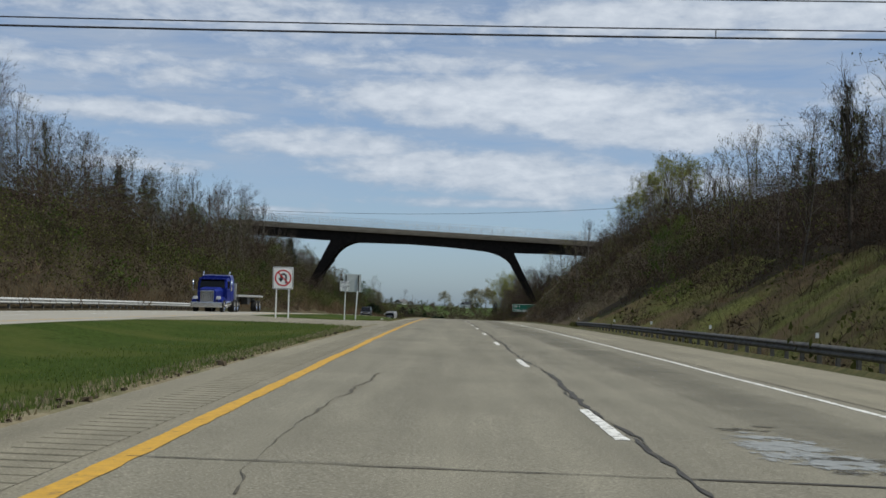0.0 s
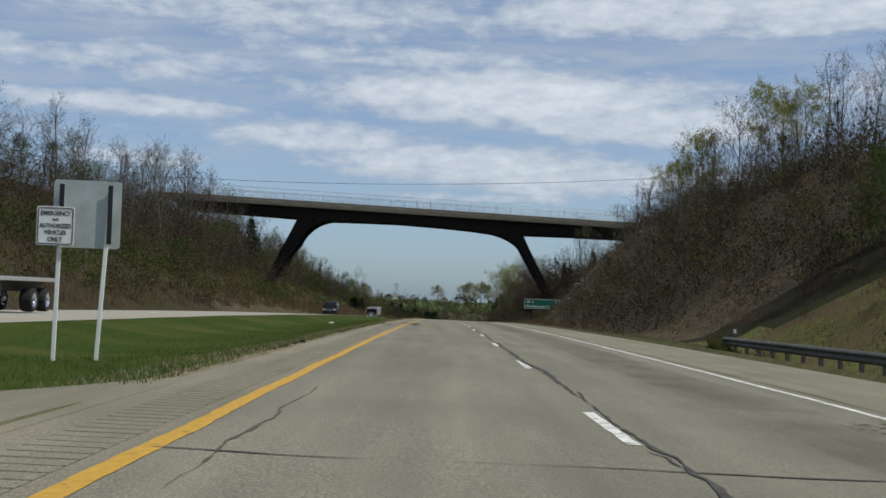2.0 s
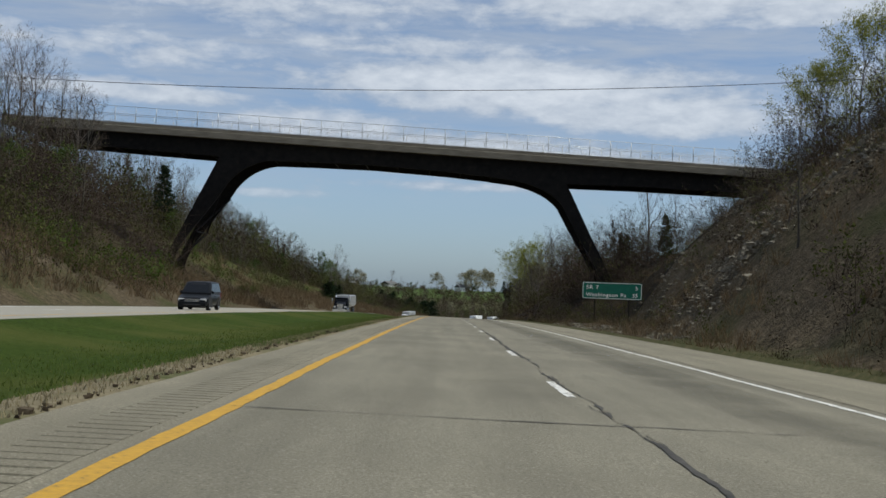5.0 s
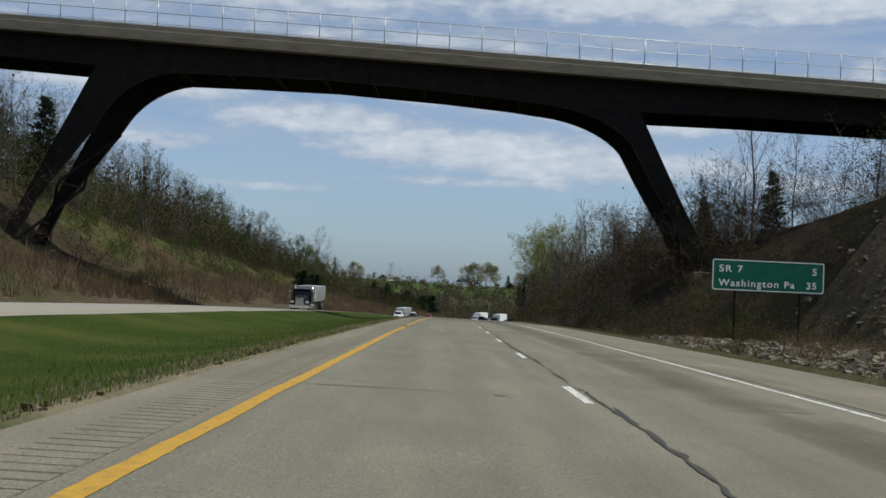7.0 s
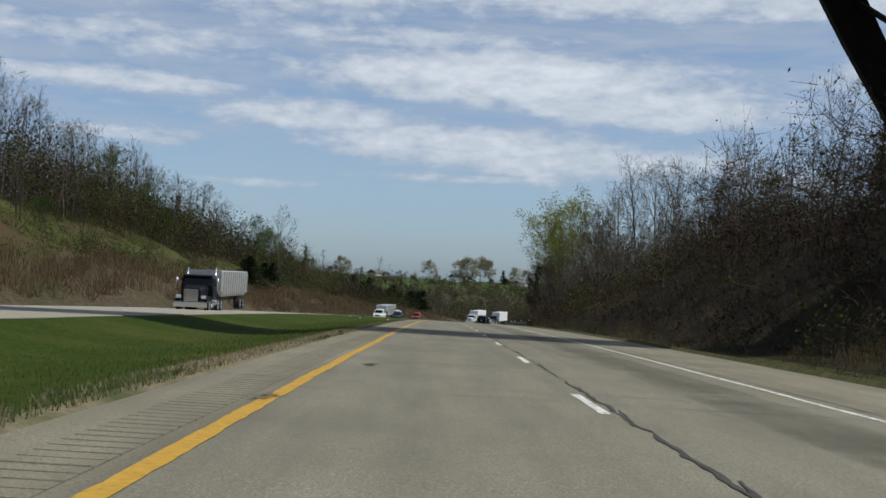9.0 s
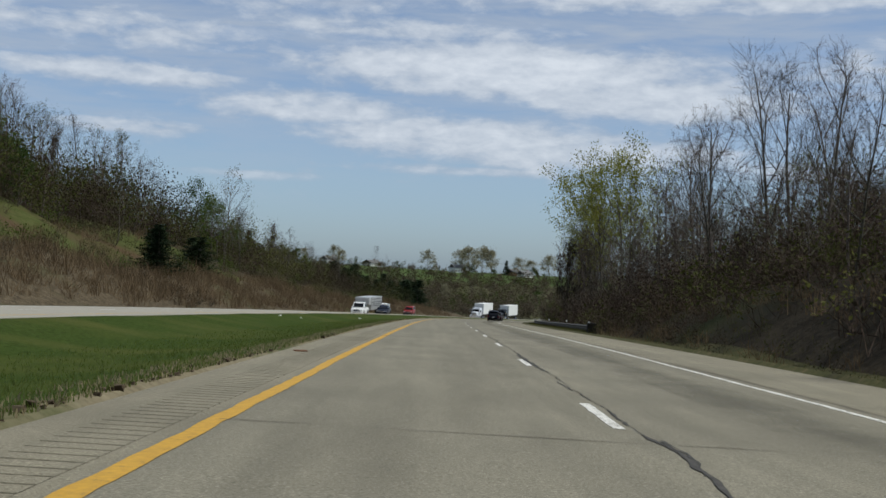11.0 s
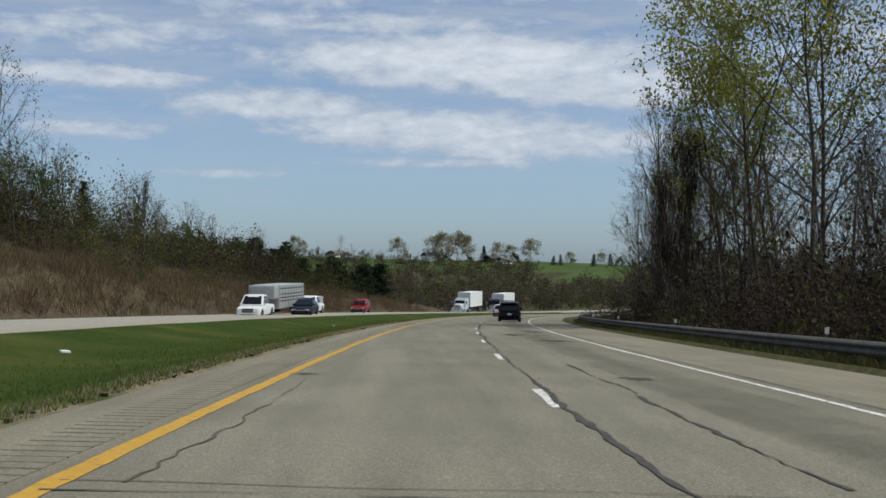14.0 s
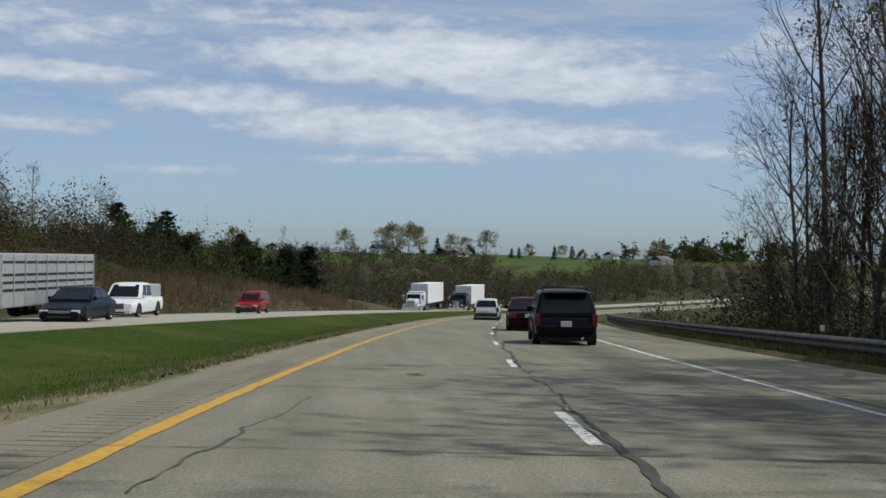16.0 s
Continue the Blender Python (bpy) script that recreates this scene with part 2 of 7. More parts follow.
def speckled(name, colours, scale, rough=0.85, detail=8, bump=0.0, bump_scale=None, metal=0.0, spec=0.4, per_object=0.0, stretch=(1, 1, 1), second=None, coords="Object", nrough=0.6):
    """Colours run along a noise; second: (colour, scale, low, high) is a larger stain laid over it."""
    m = material(name, colours[0][1], rough, metal, spec)
    t = m.node_tree
    b = t.nodes["Principled BSDF"]
    tc = t.nodes.new("ShaderNodeTexCoord")
    mp = t.nodes.new("ShaderNodeMapping")
    mp.inputs["Scale"].default_value = stretch
    t.links.new(tc.outputs[coords], mp.inputs[0])
    n = t.nodes.new("ShaderNodeTexNoise")
    n.inputs["Scale"].default_value, n.inputs["Detail"].default_value, n.inputs["Roughness"].default_value = scale, detail, nrough
    t.links.new(mp.outputs[0], n.inputs[0])
    r = t.nodes.new("ShaderNodeValToRGB")
    while len(r.color_ramp.elements) < len(colours):
        r.color_ramp.elements.new(0.5)
    for e, (p, c) in zip(r.color_ramp.elements, colours):
        e.position, e.color = p, (*c, 1)
    t.links.new(n.outputs[0], r.inputs[0])
    col = r.outputs[0]
    if second:
        c2, sc2, lo, hi = second
        n2 = t.nodes.new("ShaderNodeTexNoise")
        n2.inputs["Scale"].default_value, n2.inputs["Detail"].default_value = sc2, 5
        t.links.new(mp.outputs[0], n2.inputs[0])
        mr = t.nodes.new("ShaderNodeMapRange")
        mr.inputs["From Min"].default_value, mr.inputs["From Max"].default_value = lo, hi
        t.links.new(n2.outputs[0], mr.inputs[0])
        mx = t.nodes.new("ShaderNodeMix")
        mx.data_type = "RGBA"
        mx.inputs["B"].default_value = (*c2, 1)
        t.links.new(mr.outputs[0], mx.inputs["Factor"])
        t.links.new(col, mx.inputs["A"])
        col = mx.outputs["Result"]
    if per_object:
        oi = t.nodes.new("ShaderNodeObjectInfo")
        hs = t.nodes.new("ShaderNodeHueSaturation")
        mr = t.nodes.new("ShaderNodeMapRange")
        mr.inputs["To Min"].default_value, mr.inputs["To Max"].default_value = 1 - per_object, 1 + per_object
        t.links.new(oi.outputs["Random"], mr.inputs[0])
        t.links.new(mr.outputs[0], hs.inputs["Value"])
        mh = t.nodes.new("ShaderNodeMapRange")
        mh.inputs["To Min"].default_value, mh.inputs["To Max"].default_value = 0.5 + per_object * .08, 0.5 - per_object * .08
        t.links.new(oi.outputs["Random"], mh.inputs[0])
        t.links.new(mh.outputs[0], hs.inputs["Hue"])
        t.links.new(col, hs.inputs["Color"])
        col = hs.outputs[0]
    t.links.new(col, b.inputs["Base Color"])
    if bump:
        nb = t.nodes.new("ShaderNodeTexNoise")
        nb.inputs["Scale"].default_value, nb.inputs["Detail"].default_value = bump_scale or scale * 2, 6
        t.links.new(mp.outputs[0], nb.inputs[0])
        bp = t.nodes.new("ShaderNodeBump")
        bp.inputs["Strength"].default_value, bp.inputs["Distance"].default_value = min(bump * 4, 1), bump
        t.links.new(nb.outputs[0], bp.inputs["Height"])
        t.links.new(bp.outputs[0], b.inputs["Normal"])
    return m


M = {}


def road_skin(name, dark, mid, light, stain_to, rough):
    """Worn asphalt: fine stones, soft wear along the wheel paths, broad stains."""
    m = speckled(name, ((.36, dark), (.45, mid), (.55, tuple(1.16 * c for c in mid)), (.64, light)), 48, rough, 7, .008, 110, spec=.22, second=(stain_to, .25, .42, .9), nrough=.78)
    t = m.node_tree
    b = t.nodes["Principled BSDF"]
    col = b.inputs["Base Color"].links[0].from_socket
    tc = t.nodes.new("ShaderNodeTexCoord")
    for scale, size, lo, hi in (((1, .03, 1), 1.5, .84, 1.12), ((1, .14, 1), 3.0, .92, 1.07)):
        mp = t.nodes.new("ShaderNodeMapping")
        mp.inputs["Scale"].default_value = scale
        n = t.nodes.new("ShaderNodeTexNoise")
        n.inputs["Scale"].default_value, n.inputs["Detail"].default_value = size, 5
        mr = t.nodes.new("ShaderNodeMapRange")
        mr.inputs["From Min"].default_value, mr.inputs["From Max"].default_value = .3, .7
        mr.inputs["To Min"].default_value, mr.inputs["To Max"].default_value = lo, hi
        hs = t.nodes.new("ShaderNodeHueSaturation")
        t.links.new(tc.outputs["Object"], mp.inputs[0])
        t.links.new(mp.outputs[0], n.inputs[0])
        t.links.new(n.outputs[0], mr.inputs[0])
        t.links.new(mr.outputs[0], hs.inputs["Value"])
        t.links.new(col, hs.inputs["Color"])
        col = hs.outputs[0]
    t.links.new(col, b.inputs["Base Color"])
    return m


M["asphalt"] = road_skin("asphalt", (.05, .044, .032), (.182, .165, .122), (.40, .37, .30), (.145, .131, .098), .9)
M["shoulder"] = road_skin("shoulder_asphalt", (.05, .043, .03), (.197, .176, .127), (.44, .40, .31), (.155, .138, .10), .94)
M["far_road"] = speckled("concrete_road", ((.3, (.27, .25, .205)), (.7, (.36, .335, .285))), 3, .92, 8, .004, 30, spec=.2)
M["yellow"] = speckled("yellow_paint", ((.34, (.10, .08, .05)), (.40, (.42, .235, .03)), (.62, (.56, .31, .03))), 11, .75, 10, .004, 60, nrough=.75)
M["white"] = speckled("white_paint", ((.41, (.17, .155, .12)), (.47, (.60, .58, .53)), (.66, (.82, .80, .75))), 9, .75, 10, .004, 60, nrough=.75)
M["lawn"] = speckled("mown_grass", ((.36, (.010, .017, .003)), (.46, (.026, .044, .007)), (.54, (.041, .063, .012)), (.66, (.08, .096, .028))), 7, .95, 11, .07, 24, spec=.03, second=((.07, .076, .02), .22, .46, .72), nrough=.8)
M["dry_grass"] = speckled("dry_verge_grass", ((.3, (.10, .083, .05)), (.5, (.18, .15, .095)), (.75, (.27, .235, .15))), 5, .95, 12, .04, 20, spec=.05, second=((.05, .065, .018), .5, .5, .7), nrough=.75)
M["verge"] = speckled("verge_grass", ((.3, (.028, .033, .012)), (.5, (.058, .056, .024)), (.75, (.125, .10, .058))), 2.6, .95, 12, .05, 14, spec=.05, nrough=.75)
# bank and wood floor kept dark so gaps in the brush look filled
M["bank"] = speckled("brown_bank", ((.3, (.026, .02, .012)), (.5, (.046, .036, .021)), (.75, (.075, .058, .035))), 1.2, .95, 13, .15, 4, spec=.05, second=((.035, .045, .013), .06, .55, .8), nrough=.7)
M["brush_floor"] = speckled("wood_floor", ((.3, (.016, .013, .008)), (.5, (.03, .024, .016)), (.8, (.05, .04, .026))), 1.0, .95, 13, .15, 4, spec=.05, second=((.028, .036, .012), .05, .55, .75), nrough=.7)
M["hill_grass"] = speckled("hill_grass", ((.3, (.034, .044, .011)), (.5, (.06, .07, .02)), (.75, (.10, .096, .04))), 1.3, .95, 13, .12, 4, spec=.05, second=((.075, .05, .028), .09, .42, .66), nrough=.7)
M["rough_slope"] = speckled("rough_brown_slope", ((.36, (.035, .027, .017)), (.46, (.07, .054, .034)), (.55, (.11, .086, .055)), (.68, (.19, .155, .105))), 2.2, .95, 13, .18, 6, spec=.05, second=((.05, .056, .02), .1, .5, .72), nrough=.75, stretch=(1, 1, 2.2))
M["slope"] = speckled("sunny_slope_grass", ((.36, (.045, .05, .013)), (.47, (.09, .096, .026)), (.55, (.13, .128, .042)), (.68, (.21, .18, .088))), 4, .95, 12, .1, 10, spec=.05, second=((.095, .068, .038), .16, .42, .60), nrough=.75)
M["scree"] = speckled("stony_bank", ((.3, (.055, .041, .026)), (.5, (.11, .084, .054)), (.75, (.2, .16, .108))), 2.6, .95, 14, .2, 5, spec=.05, second=((.04, .036, .02), .12, .45, .7), nrough=.75)
M["meadow"] = speckled("far_meadow", ((.3, (.05, .078, .022)), (.7, (.072, .102, .032))), .03, .95, 8, spec=.05)
M["far_wood"] = speckled("far_wood_floor", ((.3, (.04, .04, .018)), (.7, (.07, .068, .032))), .04, .95, 8, spec=.05)


# ---- mesh helpers ----
def mesh(name, verts, faces, mat, smooth=False, mats=None, index=None):
    me = bpy.data.meshes.new(name)
    me.from_pydata([tuple(map(float, v)) for v in verts], [], [tuple(map(int, f)) for f in faces])
    for m in (mats or [mat]):
        me.materials.append(m)
    if index is not None:
        me.polygons.foreach_set("material_index", np.asarray(index, np.int32))
    if smooth:
        me.polygons.foreach_set("use_smooth", np.ones(len(me.polygons), bool))
    me.update()
    return me


def part(name, bm, mat, parent, label="", smooth=False):
    """Links a bmesh (or a mesh) as one object under a thing or a part."""
    if isinstance(bm, bmesh.types.BMesh):
        me = bpy.data.meshes.new(name)
        bm.to_mesh(me)
        bm.free()
        me.materials.append(mat)
        if smooth:
            me.polygons.foreach_set("use_smooth", np.ones(len(me.polygons), bool))
    else:
        me = bm
    ob = new(name, me)
    ob.parent = parent
    if label:
        ob["label"] = label
    return ob


def grid_faces(n, m):
    i, j = np.meshgrid(np.arange(n - 1), np.arange(m - 1), indexing="ij")
    a = (i * m + j).ravel()
    return np.stack([a, a + 1, a + m + 1, a + m], -1)


def box(bm, x0, x1, y0, y1, z0, z1, bevel=0.0):
    vs = [bm.verts.new((x, y, z)) for z in (z0, z1) for x, y in ((x0, y0), (x1, y0), (x1, y1), (x0, y1))]
    fs = [(0, 3, 2, 1), (4, 5, 6, 7), (0, 1, 5, 4), (1, 2, 6, 5), (2, 3, 7, 6), (3, 0, 4, 7)]
    made = [bm.faces.new([vs[i] for i in f]) for f in fs]
    if bevel:
        bmesh.ops.bevel(bm, geom=list({e for f in made for e in f.edges}), offset=bevel, segments=2, affect="EDGES", profile=0.6)
    return bm


def tube(verts, faces, a, b, ra, rb, sides=5):
    """Adds a tapered tube from a to b to lists of vertices and faces."""
    a, b = Vector(a), Vector(b)
    d = (b - a)
    if d.length < 1e-6:
        return
    d.normalize()
    u = d.orthogonal().normalized()
    w = d.cross(u)
    k = len(verts)
    for p, r in ((a, ra), (b, rb)):
        for i in range(sides):
            q = 2 * math.pi * i / sides
            verts.append(p + u * (r * math.cos(q)) + w * (r * math.sin(q)))
    for i in range(sides):
        j = (i + 1) % sides
        faces.append((k + i, k + j, k + sides + j, k + sides + i))


def tubes_mesh(name, segs, mat, sides=6, smooth=True):
    vs, fs = [], []
    for a, b, ra, rb in segs:
        tube(vs, fs, a, b, ra, rb, sides)
        k = len(vs) - 2 * sides
        fs.append(tuple(range(k + sides - 1, k - 1, -1)))
        fs.append(tuple(range(k + sides, k + 2 * sides)))
    return mesh(name, vs, fs, mat, smooth)


# ---- ground sheet ----
gs = np.concatenate([np.arange(-90, 0, 6), np.arange(0, 560, 2.5), np.arange(560, 760, 5), np.arange(760, 1000, 12), np.arange(1000, 1700, 20), np.geomspace(1700, 4700, 14)])
gx = np.concatenate([-np.geomspace(1800, 90, 26), np.arange(-86, -50, 4), np.arange(-50, -24.5, 1.5), [-24.3, -23.6, OPP_OUT, OPP_OUT + .3, -18, OPP_IN - .3, OPP_IN], np.linspace(OPP_IN + .5, EDGE_L - .28, 12),
                     [EDGE_L, EDGE_L + .3, 0, EDGE_R - .3, EDGE_R, 7.4, 8.0, 8.8], np.arange(9.6, 40, 1.3), np.arange(41, 86, 4), np.geomspace(90, 1800, 26)])
GP = ground_points(gs[:, None], gx[None, :])
gf = grid_faces(len(gs), len(gx))
cs = (gs[:-1, None] + gs[1:, None]) / 2 + 0 * gx[None, :-1]
cx = (gx[None, :-1] + gx[None, 1:]) / 2 + 0 * cs
cxn = cx + 1.5 * vn(cs, cx, .12, 3)
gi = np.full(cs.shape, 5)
gi[(cx > OPP_IN) & (cx < EDGE_L)] = 0
gi[(cx > EDGE_L - .35) & (cx < EDGE_L + .4)] = 1
gi[(cx > EDGE_L - .8) & (cx < EDGE_L) & (vn(cs, 0 * cs, .045, 77) > .25)] = 1
gi[(cx > EDGE_R - .4) & (cx < 9.3)] = 2
gi[(cx > 9.3) & (cs < 124 + 16 * vn(cs, cx, .1, 4)) & (cx < 23 + 5 * vn(cs, cx, .08, 6))] = 9
gi[(cx > 9.3) & (cs > 122) & (gi != 9) & (cs < 236) & (cx < 30 + 5 * vn(cs, cx, .08, 6))] = 10
# stones end at 288; the dark floor beyond carries shade by the bridge
gi[(cx > 9.3) & (cs > 226) & (cs < 288) & (cx < 28 + 4 * vn(cs, cx, .1, 7))] = 6
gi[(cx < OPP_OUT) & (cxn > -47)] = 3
gi[(cx < OPP_OUT) & (cx > -32.5 + 2 * vn(cs, cx, .1, 14)) & (cs > 196)] = 10
gi[(cx < -28) & (cs > 345) & (cs < 520) & (cxn > -52) & (cxn < -33)] = 4
farrow = cs > 760
mead = farrow & (GP[:-1, :-1, 2] > MEADOW_Z + 3 + 4 * vn(GP[:-1, :-1, 0], GP[:-1, :-1, 1], .008, 11))
bear = np.degrees(np.arctan2(GP[:-1, :-1, 0] - 7.4, GP[:-1, :-1, 1] - 500.6))
mead |= farrow & (bear > 6.6) & (bear < 10.8) & (GP[:-1, :-1, 2] > MEADOW_Z - 5)
gi[farrow] = 8
gi[mead] = 7
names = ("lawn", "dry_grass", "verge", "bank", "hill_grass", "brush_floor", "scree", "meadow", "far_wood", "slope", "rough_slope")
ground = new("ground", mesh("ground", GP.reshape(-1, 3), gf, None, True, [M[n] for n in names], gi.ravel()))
tagged(ground, "grassy median, wooded cut banks and far green hills", "ground", kind="structure")


# ---- roads ----
def strip(name, s0, s1, xs, dz, mat, step=2.0, label="", parent=None):
    ss = np.arange(s0, s1 + step * .5, step)
    xs = np.asarray(xs, float)
    dz = np.asarray(dz(xs), float)
    P = line(ss[:, None], xs[None, :], dz[None, :])
    ob = new(name, mesh(name, P.reshape(-1, 3), grid_faces(len(ss), len(xs)), mat))
    if label:
        tagged(ob, label, "road", kind="structure")
    return ob


def skirted(xs, f, drop=.25):
    """Cross-section values with a skirt at both ends."""
    return np.array([xs[0] - .02, *xs, xs[-1] + .02]), lambda q: np.where((q < xs[0] - .01) | (q > xs[-1] + .01), f(q) - drop, f(q))


xs, f = skirted(np.array([YEL - .13, -1.8, 0, 1.8, 3.7]), crown)
road = strip("road", -90, 1500, xs, f, M["asphalt"], 2.0, "worn grey asphalt carriageway with cracks and patches")
xs, f = skirted(np.array([EDGE_L, -4.27, -4.26, -3.72, -3.71, YEL - .13]), lambda q: crown(q) - .002 - .03 * ((q < -3.715) & (q > -4.265)))
shoulder_left = strip("shoulder_left", -90, 1500, xs, f, M["shoulder"], 2.0, "narrow pale asphalt shoulder beside the median")
xs, f = skirted(np.array([3.7, 5.2, EDGE_R]), lambda q: crown(q) - .004)
shoulder_right = strip("shoulder_right", -90, 1500, xs, f, M["shoulder"], 2.0, "wide pale asphalt shoulder")
xs, f = skirted(np.array([OPP_OUT, -18, OPP_IN]), lambda q: 0 * q + .24)
road_opposite = strip("road_opposite", -90, 1500, xs, f, M["far_road"], 4.0, "pale concrete carriageway for oncoming traffic")


def stripe(name, parent, s0, s1, x, w, up, mat, step=2.0, dz=crown, wob=0.0):
    """A painted line; wob frays its two edges."""
    ss = np.arange(s0, s1 + step * .01, step) if s1 - s0 > step else np.array([s0, s1])
    z = 0 * ss
    mid = .8 * wob * vn(ss, z, .3, 31)
    e0, e1 = (wob * (.6 * vn(ss, z, 2.1, q) + .5 * vn(ss, z, 5.3, q + 1)) for q in (33, 36))
    P = np.stack([line(ss, x - w / 2 + mid + e0, dz(x) + up), line(ss, x + w / 2 + mid + e1, dz(x) + up)], 1)
    return part(name, mesh(name, P.reshape(-1, 3), grid_faces(len(ss), 2), mat), mat, parent)


stripe("yellow_line", road, -60, 900, YEL, .165, .005, M["yellow"], .25, wob=.02)
stripe("edge_line", road, -60, 900, LANE_R, .10, .005, M["white"], .25, wob=.022)
DASH = 12.19
for k in range(-1, 60):
    s0 = 1.95 - 3.05 + k * DASH
    stripe("lane_dash", road, s0, s0 + 3.05, 0.0, .115, .005, M["white"], .1525, wob=.014)
opp = lambda q: .24
stripe("yellow_line", road_opposite, -60, 900, -14.5, .15, .005, M["yellow"], 4.0, opp)
stripe("edge_line", road_opposite, -60, 900, -21.7, .15, .005, M["white"], 4.0, opp)
for k in range(0, 50):
    stripe("lane_dash", road_opposite, k * DASH, k * DASH + 3.05, -18.1, .13, .005, M["white"], 3.05, opp)

# ---- bridge ----
M["steel"] = speckled("dark_steel", ((.3, (.010, .0085, .0075)), (.6, (.018, .015, .0125)), (.8, (.032, .024, .018))), 1.5, .8, 8, .003, 20, metal=0.0, spec=.15)
M["fascia"] = speckled("stained_concrete", ((.25, (.13, .108, .078)), (.5, (.20, .17, .125)), (.8, (.28, .245, .185))), 1.2, .9, 10, .006, 25, stretch=(.4, 1, 2))
M["galv"] = speckled("galvanised_steel", ((.3, (.35, .36, .36)), (.7, (.52, .53, .53))), 6, .45, 4, metal=.8)
SB = 322.5
BR = at(SB, 0)
DECK_Z = lambda x: 22.42 - 0.0363 * x     # top of the kerb above the road's line at SB
bridge = tagged(new("bridge"), "dark slant-legged steel frame bridge over the highway cutting", "bridge")
bridge.matrix_world = BR
XL, XR = -57.0, 44.0


def extrude(outline, y0, y1):
    """A flat outline in x, z, thickened from y0 to y1."""
    bm = bmesh.new()
    a = [bm.verts.new((x, y0, z)) for x, z in outline]
    b = [bm.verts.new((x, y1, z)) for x, z in outline]
    bm.faces.new(a)
    bm.faces.new(b[::-1])
    n = len(a)
    for i in range(n):
        bm.faces.new((a[i], b[i], b[(i + 1) % n], a[(i + 1) % n]))
    bmesh.ops.recalc_face_normals(bm, faces=bm.faces)
    return bm


def arc(p, q, r, n=8):
    """A curve from p to q bent towards the corner r."""
    out = []
    for i in range(n + 1):
        t = i / n
        out.append(((1 - t) ** 2 * p[0] + 2 * t * (1 - t) * r[0] + t * t * q[0], (1 - t) ** 2 * p[1] + 2 * t * (1 - t) * r[1] + t * t * q[1]))
    return out


def frame_outline():
    top = lambda x: DECK_Z(x) - 1.25
    pts = [(XL, top(XL)), (XR, top(XR)), (XR, 17.6)]
    pts += [(36.0, 17.75), (23.2, 18.05), (13.65, 18.1)]                   # back of the right leg
    pts += [(16.9, 11.6), (18.85, 7.9), (20.4, 4.6), (19.1, 4.7), (16.95, 8.7), (14.6, 12.6)]
    pts += arc((13.1, 15.3), (7.0, 18.25), (11.2, 17.5))
    pts += [(2.9, 18.72), (-3.0, 19.17), (-12.4, 19.66), (-20.0, 19.75)]
    pts += arc((-25.8, 19.75), (-31.2, 16.5), (-29.2, 19.2))
    pts += [(-32.5, 14.45), (-36.8, 8.65), (-38.9, 3.9), (-40.1, 3.9), (-39.2, 6.0), (-32.3, 20.1)]
    pts += [(-43.0, 20.65), (XL, 21.4)]
    return pts


OUT = frame_outline()
for y0 in (1.0, 9.0):
    web = part("frame_girder", extrude(OUT, y0 - .02, y0 + .5), M["steel"], bridge, "slant-legged dark steel frame")
# deck slab, kerb and cross members
bm = bmesh.new()
for y0, y1, up0, up1 in ((0, 10.6, -1.24, -.95),):
    vs = [bm.verts.new((x, y, DECK_Z(x) + z)) for x in (XL - 4, XR + 4) for y, z in ((y0, up0), (y1, up0), (y1, up1), (y0, up1))]
    for a in range(4):
        bm.faces.new((vs[a], vs[(a + 1) % 4], vs[4 + (a + 1) % 4], vs[4 + a]))
    bm.faces.new(vs[:4][::-1])
    bm.faces.new(vs[4:])
bmesh.ops.recalc_face_normals(bm, faces=bm.faces)
part("deck", bm, M["fascia"], bridge, "stained concrete deck slab")
for y0 in (-.14, 10.3):
    bm = bmesh.new()
    prof = ((0, -1.25), (.44, -1.25), (.44, 0), (.10, 0), (.10, -.42), (0, -.46))
    a = [bm.verts.new((XL - 4, y0 + (y if y0 < 0 else .44 - y), DECK_Z(XL - 4) + z)) for y, z in prof]
    b = [bm.verts.new((XR + 4, y0 + (y if y0 < 0 else .44 - y), DECK_Z(XR + 4) + z)) for y, z in prof]
    n = len(prof)
    for i in range(n):
        bm.faces.new((a[i], b[i], b[(i + 1) % n], a[(i + 1) % n]))
    bm.faces.new(a[::-1])
    bm.faces.new(b)
    bmesh.ops.recalc_face_normals(bm, faces=bm.faces)
    part("parapet", bm, M["fascia"], bridge, "weathered concrete parapet")
for x in np.arange(XL + 2, XR, 4.2):
    z = DECK_Z(x) - 1.27
    part("cross_beam", tubes_mesh("cross_beam", [((x, 1.3, z - .45), (x, 9.0, z - .45), .16, .16), ((x, 1.3, z - 1.9), (x, 9.0, z - 1.9), .09, .09)], M["steel"], 4, False), M["steel"], bridge)
